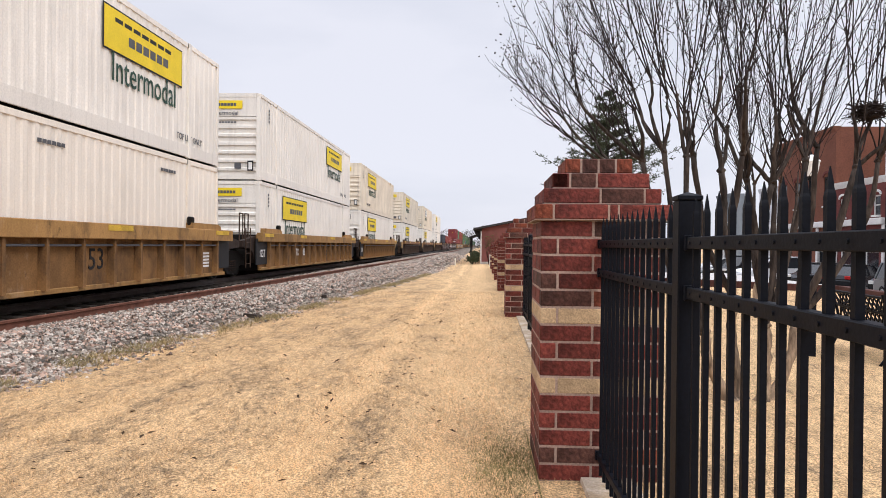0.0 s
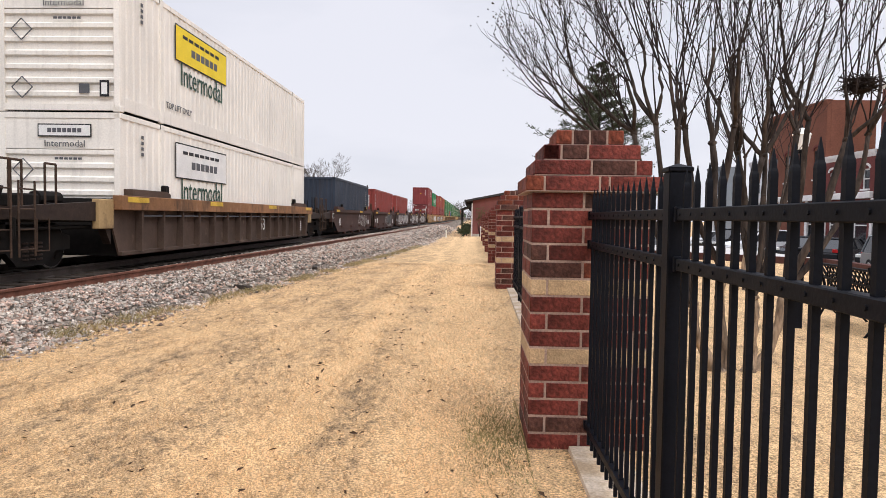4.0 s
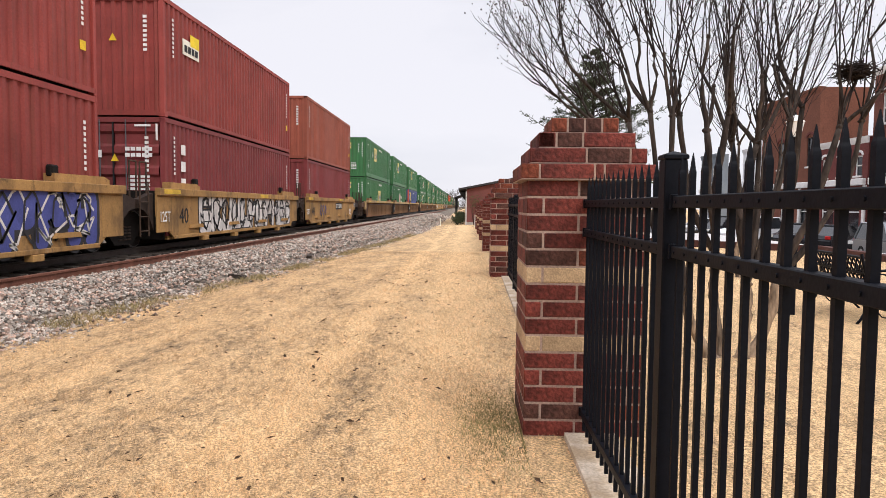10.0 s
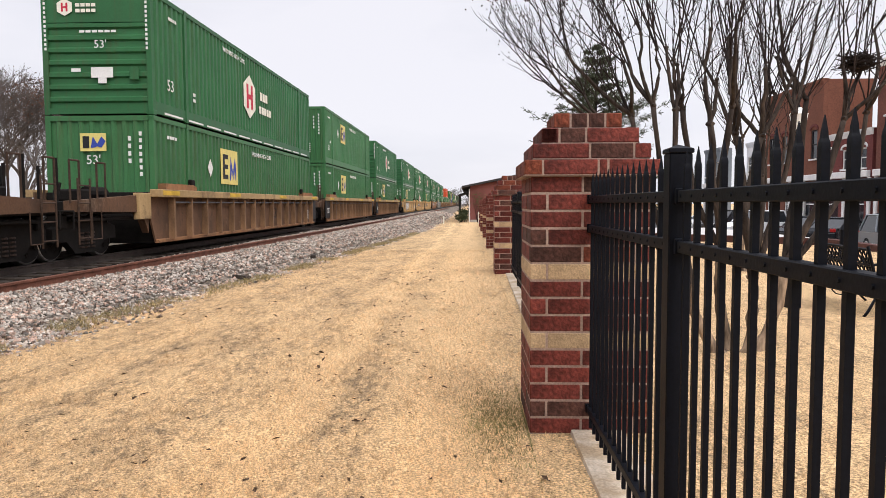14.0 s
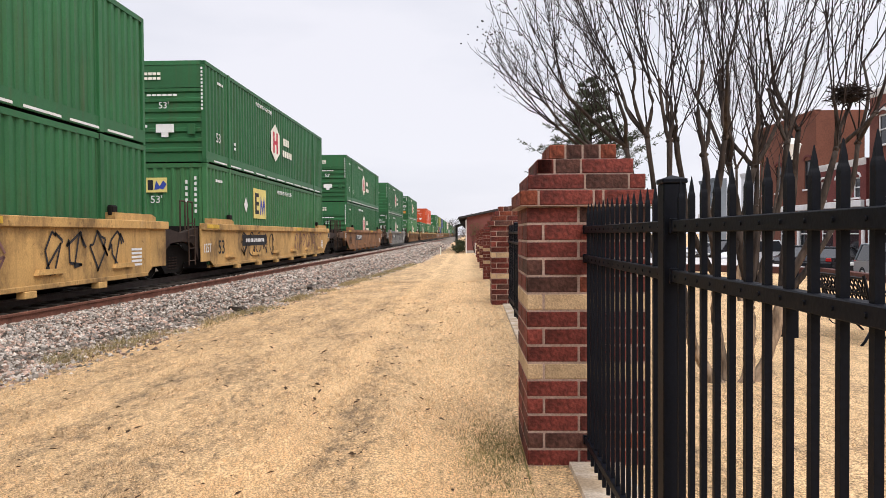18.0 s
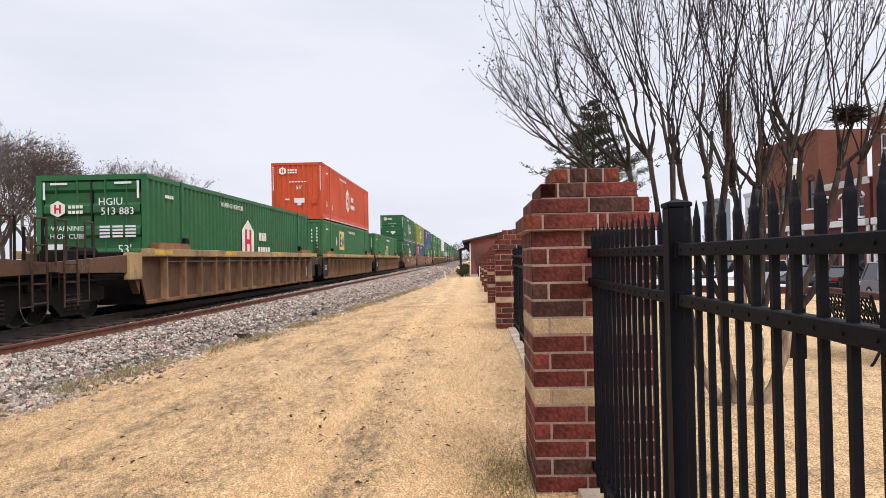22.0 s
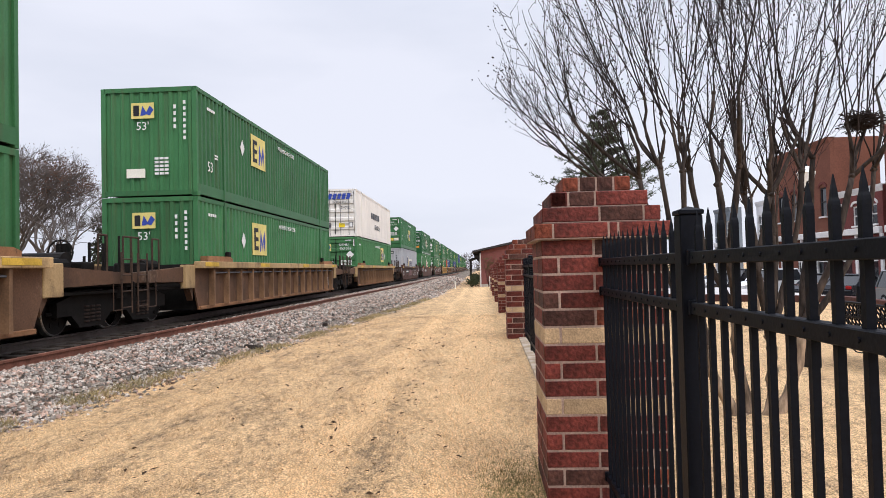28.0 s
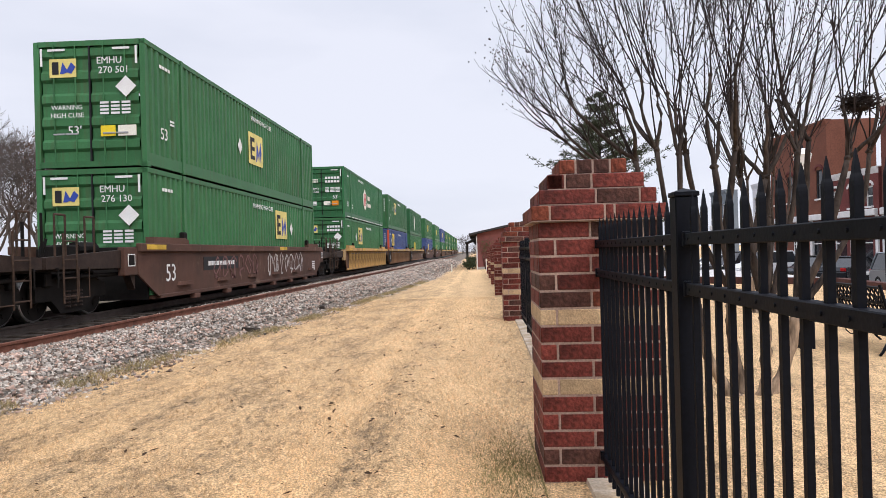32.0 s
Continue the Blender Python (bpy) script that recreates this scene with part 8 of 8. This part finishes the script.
def bench():
    t = thing("park_bench", (4.63, 10.3, gz(4.6, 10.0)), "black cast-iron park bench with a lattice back", "bench", rz=radians(-95.5))
    L = 1.5
    for k in range(14):
        part("lattice_bar", tube(bmesh.new(), (k * 0.11 - 0.1 if k else 0.02, 0, 0.42), (min(L, k * 0.11 + 0.24), -0.1, 0.80), 0.011, None, 5), M_IRON, t)
        part("lattice_bar", tube(bmesh.new(), (min(L, k * 0.11 + 0.24), 0, 0.42), (max(0, k * 0.11 - 0.1), -0.1, 0.80), 0.011, None, 5), M_IRON, t)
    for z, y in ((0.42, 0), (0.80, -0.1), (0.61, -0.05)):
        part("back_rail", tube(bmesh.new(), (0, y, z), (L, y, z), 0.018, None, 6), M_IRON, t)
    for k in range(6):
        part("seat_slat", box(bmesh.new(), 0, L, 0.02 + k * 0.08, 0.08 + k * 0.08, 0.40, 0.42, 0.004), M_IRON, t)
    for x in (0.0, L):
        e = Tubes()
        e.limb([Vector((x, -0.12, 0.84)), Vector((x, -0.02, 0.45)), Vector((x, 0.0, 0.25)), Vector((x, -0.1, 0.05)), Vector((x, -0.14, 0.0))], 0.02, 0.016, 6)
        e.limb([Vector((x, 0.46, 0.40)), Vector((x, 0.5, 0.2)), Vector((x, 0.46, 0.08)), Vector((x, 0.54, 0.0))], 0.02, 0.016, 6)
        e.limb([Vector((x, -0.06, 0.62)), Vector((x, 0.2, 0.66)), Vector((x, 0.44, 0.62)), Vector((x, 0.52, 0.52)), Vector((x, 0.44, 0.46)), Vector((x, 0.38, 0.53))], 0.018, 0.012, 6)
        for cy, cz, r0 in ((0.12, 0.53, 0.08), (0.29, 0.54, 0.07), (0.2, 0.2, 0.12)):
            e.limb([Vector((x, cy + math.cos(a * 0.6) * r0, cz + math.sin(a * 0.6) * r0)) for a in range(10)], 0.012, 0.008, 5)
        e.make("end_frame", M_IRON, t, "scrolled cast-iron end")


bench()


def street_lamp(x, y):
    t = thing("street_lamp", (x, y, -0.3), "black street lamp post with a white lantern globe", "street lamp")
    part("base", tube(bmesh.new(), (0, 0, 0), (0, 0, 0.6), 0.16, 0.10, 12), M_IRON, t)
    part("post", tube(bmesh.new(), (0, 0, 0.6), (0, 0, 3.75), 0.055, 0.045, 12), M_IRON, t)
    part("lantern", tube(bmesh.new(), (0, 0, 3.85), (0, 0, 4.3), 0.17, 0.26, 12), M_LAMPG, t, "white glass lantern")
    part("collar", tube(bmesh.new(), (0, 0, 3.74), (0, 0, 3.86), 0.12, 0.17, 12), M_IRON, t)
    part("dome", tube(bmesh.new(), (0, 0, 4.3), (0, 0, 4.5), 0.28, 0.08, 12), M_LAMPG, t)
    part("finial", tube(bmesh.new(), (0, 0, 4.5), (0, 0, 4.62), 0.05, 0.01, 8), M_IRON, t)


street_lamp(9.56, 22.0)


def bollard(x, y):
    t = thing("bollard", (x, y, -0.06), "short black iron bollard by the edging wall", "bollard")
    part("post", tube(bmesh.new(), (0, 0, 0), (0, 0, 0.75), 0.09, 0.08, 10), M_IRON, t)
    part("cap", tube(bmesh.new(), (0, 0, 0.75), (0, 0, 0.86), 0.1, 0.03, 10), M_IRON, t)


bollard(9.0, 18.2)


def marker_pedestal(x, y):
    t = thing("pedestal_post", (x, y, gz(x, y)), "slim square black metal post standing on the lawn", "post")
    part("shaft", box(bmesh.new(), -0.085, 0.085, -0.085, 0.085, -0.05, 1.0, 0.01), M_IRON, t)
    part("cap", box(bmesh.new(), -0.095, 0.095, -0.095, 0.095, 1.001, 1.04, 0.012), M_IRON, t)


marker_pedestal(3.86, 9.6)


def utility_pole(x, y, h):
    t = thing("utility_pole", (x, y, -0.8), "grey timber utility pole with a lamp arm", "pole", "poles beyond the track")
    part("shaft", tube(bmesh.new(), (0, 0, 0), (0, 0, h), 0.15, 0.10, 8), M_FARTWIG, t)
    part("arm", tube(bmesh.new(), (0, 0, h - 1.3), (0, -2.4, h - 1.1), 0.04, None, 6), M_STEEL, t)
    part("lamp_head", box(bmesh.new(), -0.12, 0.12, -2.8, -2.3, h - 1.25, h - 1.08, 0.03), M_TRIM, t)


utility_pole(-24, 66, 8.4)
utility_pole(-22, 96, 8.0)
utility_pole(-20, 132, 8.0)
utility_pole(-40, 34, 9.4)
utility_pole(-40, 104, 9.4)


def overhead_cable(x, y0, y1, z, sag):
    tb = Tubes()
    tb.limb([Vector((x, y0 + (y1 - y0) * u, z - sag * 4 * u * (1 - u))) for u in (k / 16 for k in range(17))], 0.025, 0.025, 4)
    tagged(tb.make("overhead_cable", M_TWIG, None), "thin dark overhead cable sagging between two poles", "cable", "overhead cables")


for z, sag in ((7.6, 2.7), (8.3, 2.2), (8.2, 1.7)):
    overhead_cable(-40, 34, 104, z, sag)


# ---- what moves: the train rolls past at a steady speed, its wheels turn ----
def motions():
    for ob, s, z in TRAIN:
        walk(ob, [(0.0, pose(TRACK_X, s, z)), (32.0, pose(TRACK_X, s - SPEED * 32.0, z))])
    for w, s in WHEELS:
        dy = w.location.y
        t_near = (s - 16) / SPEED
        k0, k1 = max(0, round((t_near - 0.9) * FPS)), min(32 * FPS, round((t_near + 0.9) * FPS))
        if k1 <= k0:
            continue
        rows = []
        if k0 > 0:
            rows.append((0.0, pose(0, dy, 0.44, -88 * k0)))
        rows += [(k / FPS, pose(0, dy, 0.44, -88 * k)) for k in range(k0, k1 + 1)]
        if k1 < 32 * FPS:
            rows.append((32.0, pose(0, dy, 0.44, -88 * k1)))
        walk(w, rows)


motions()
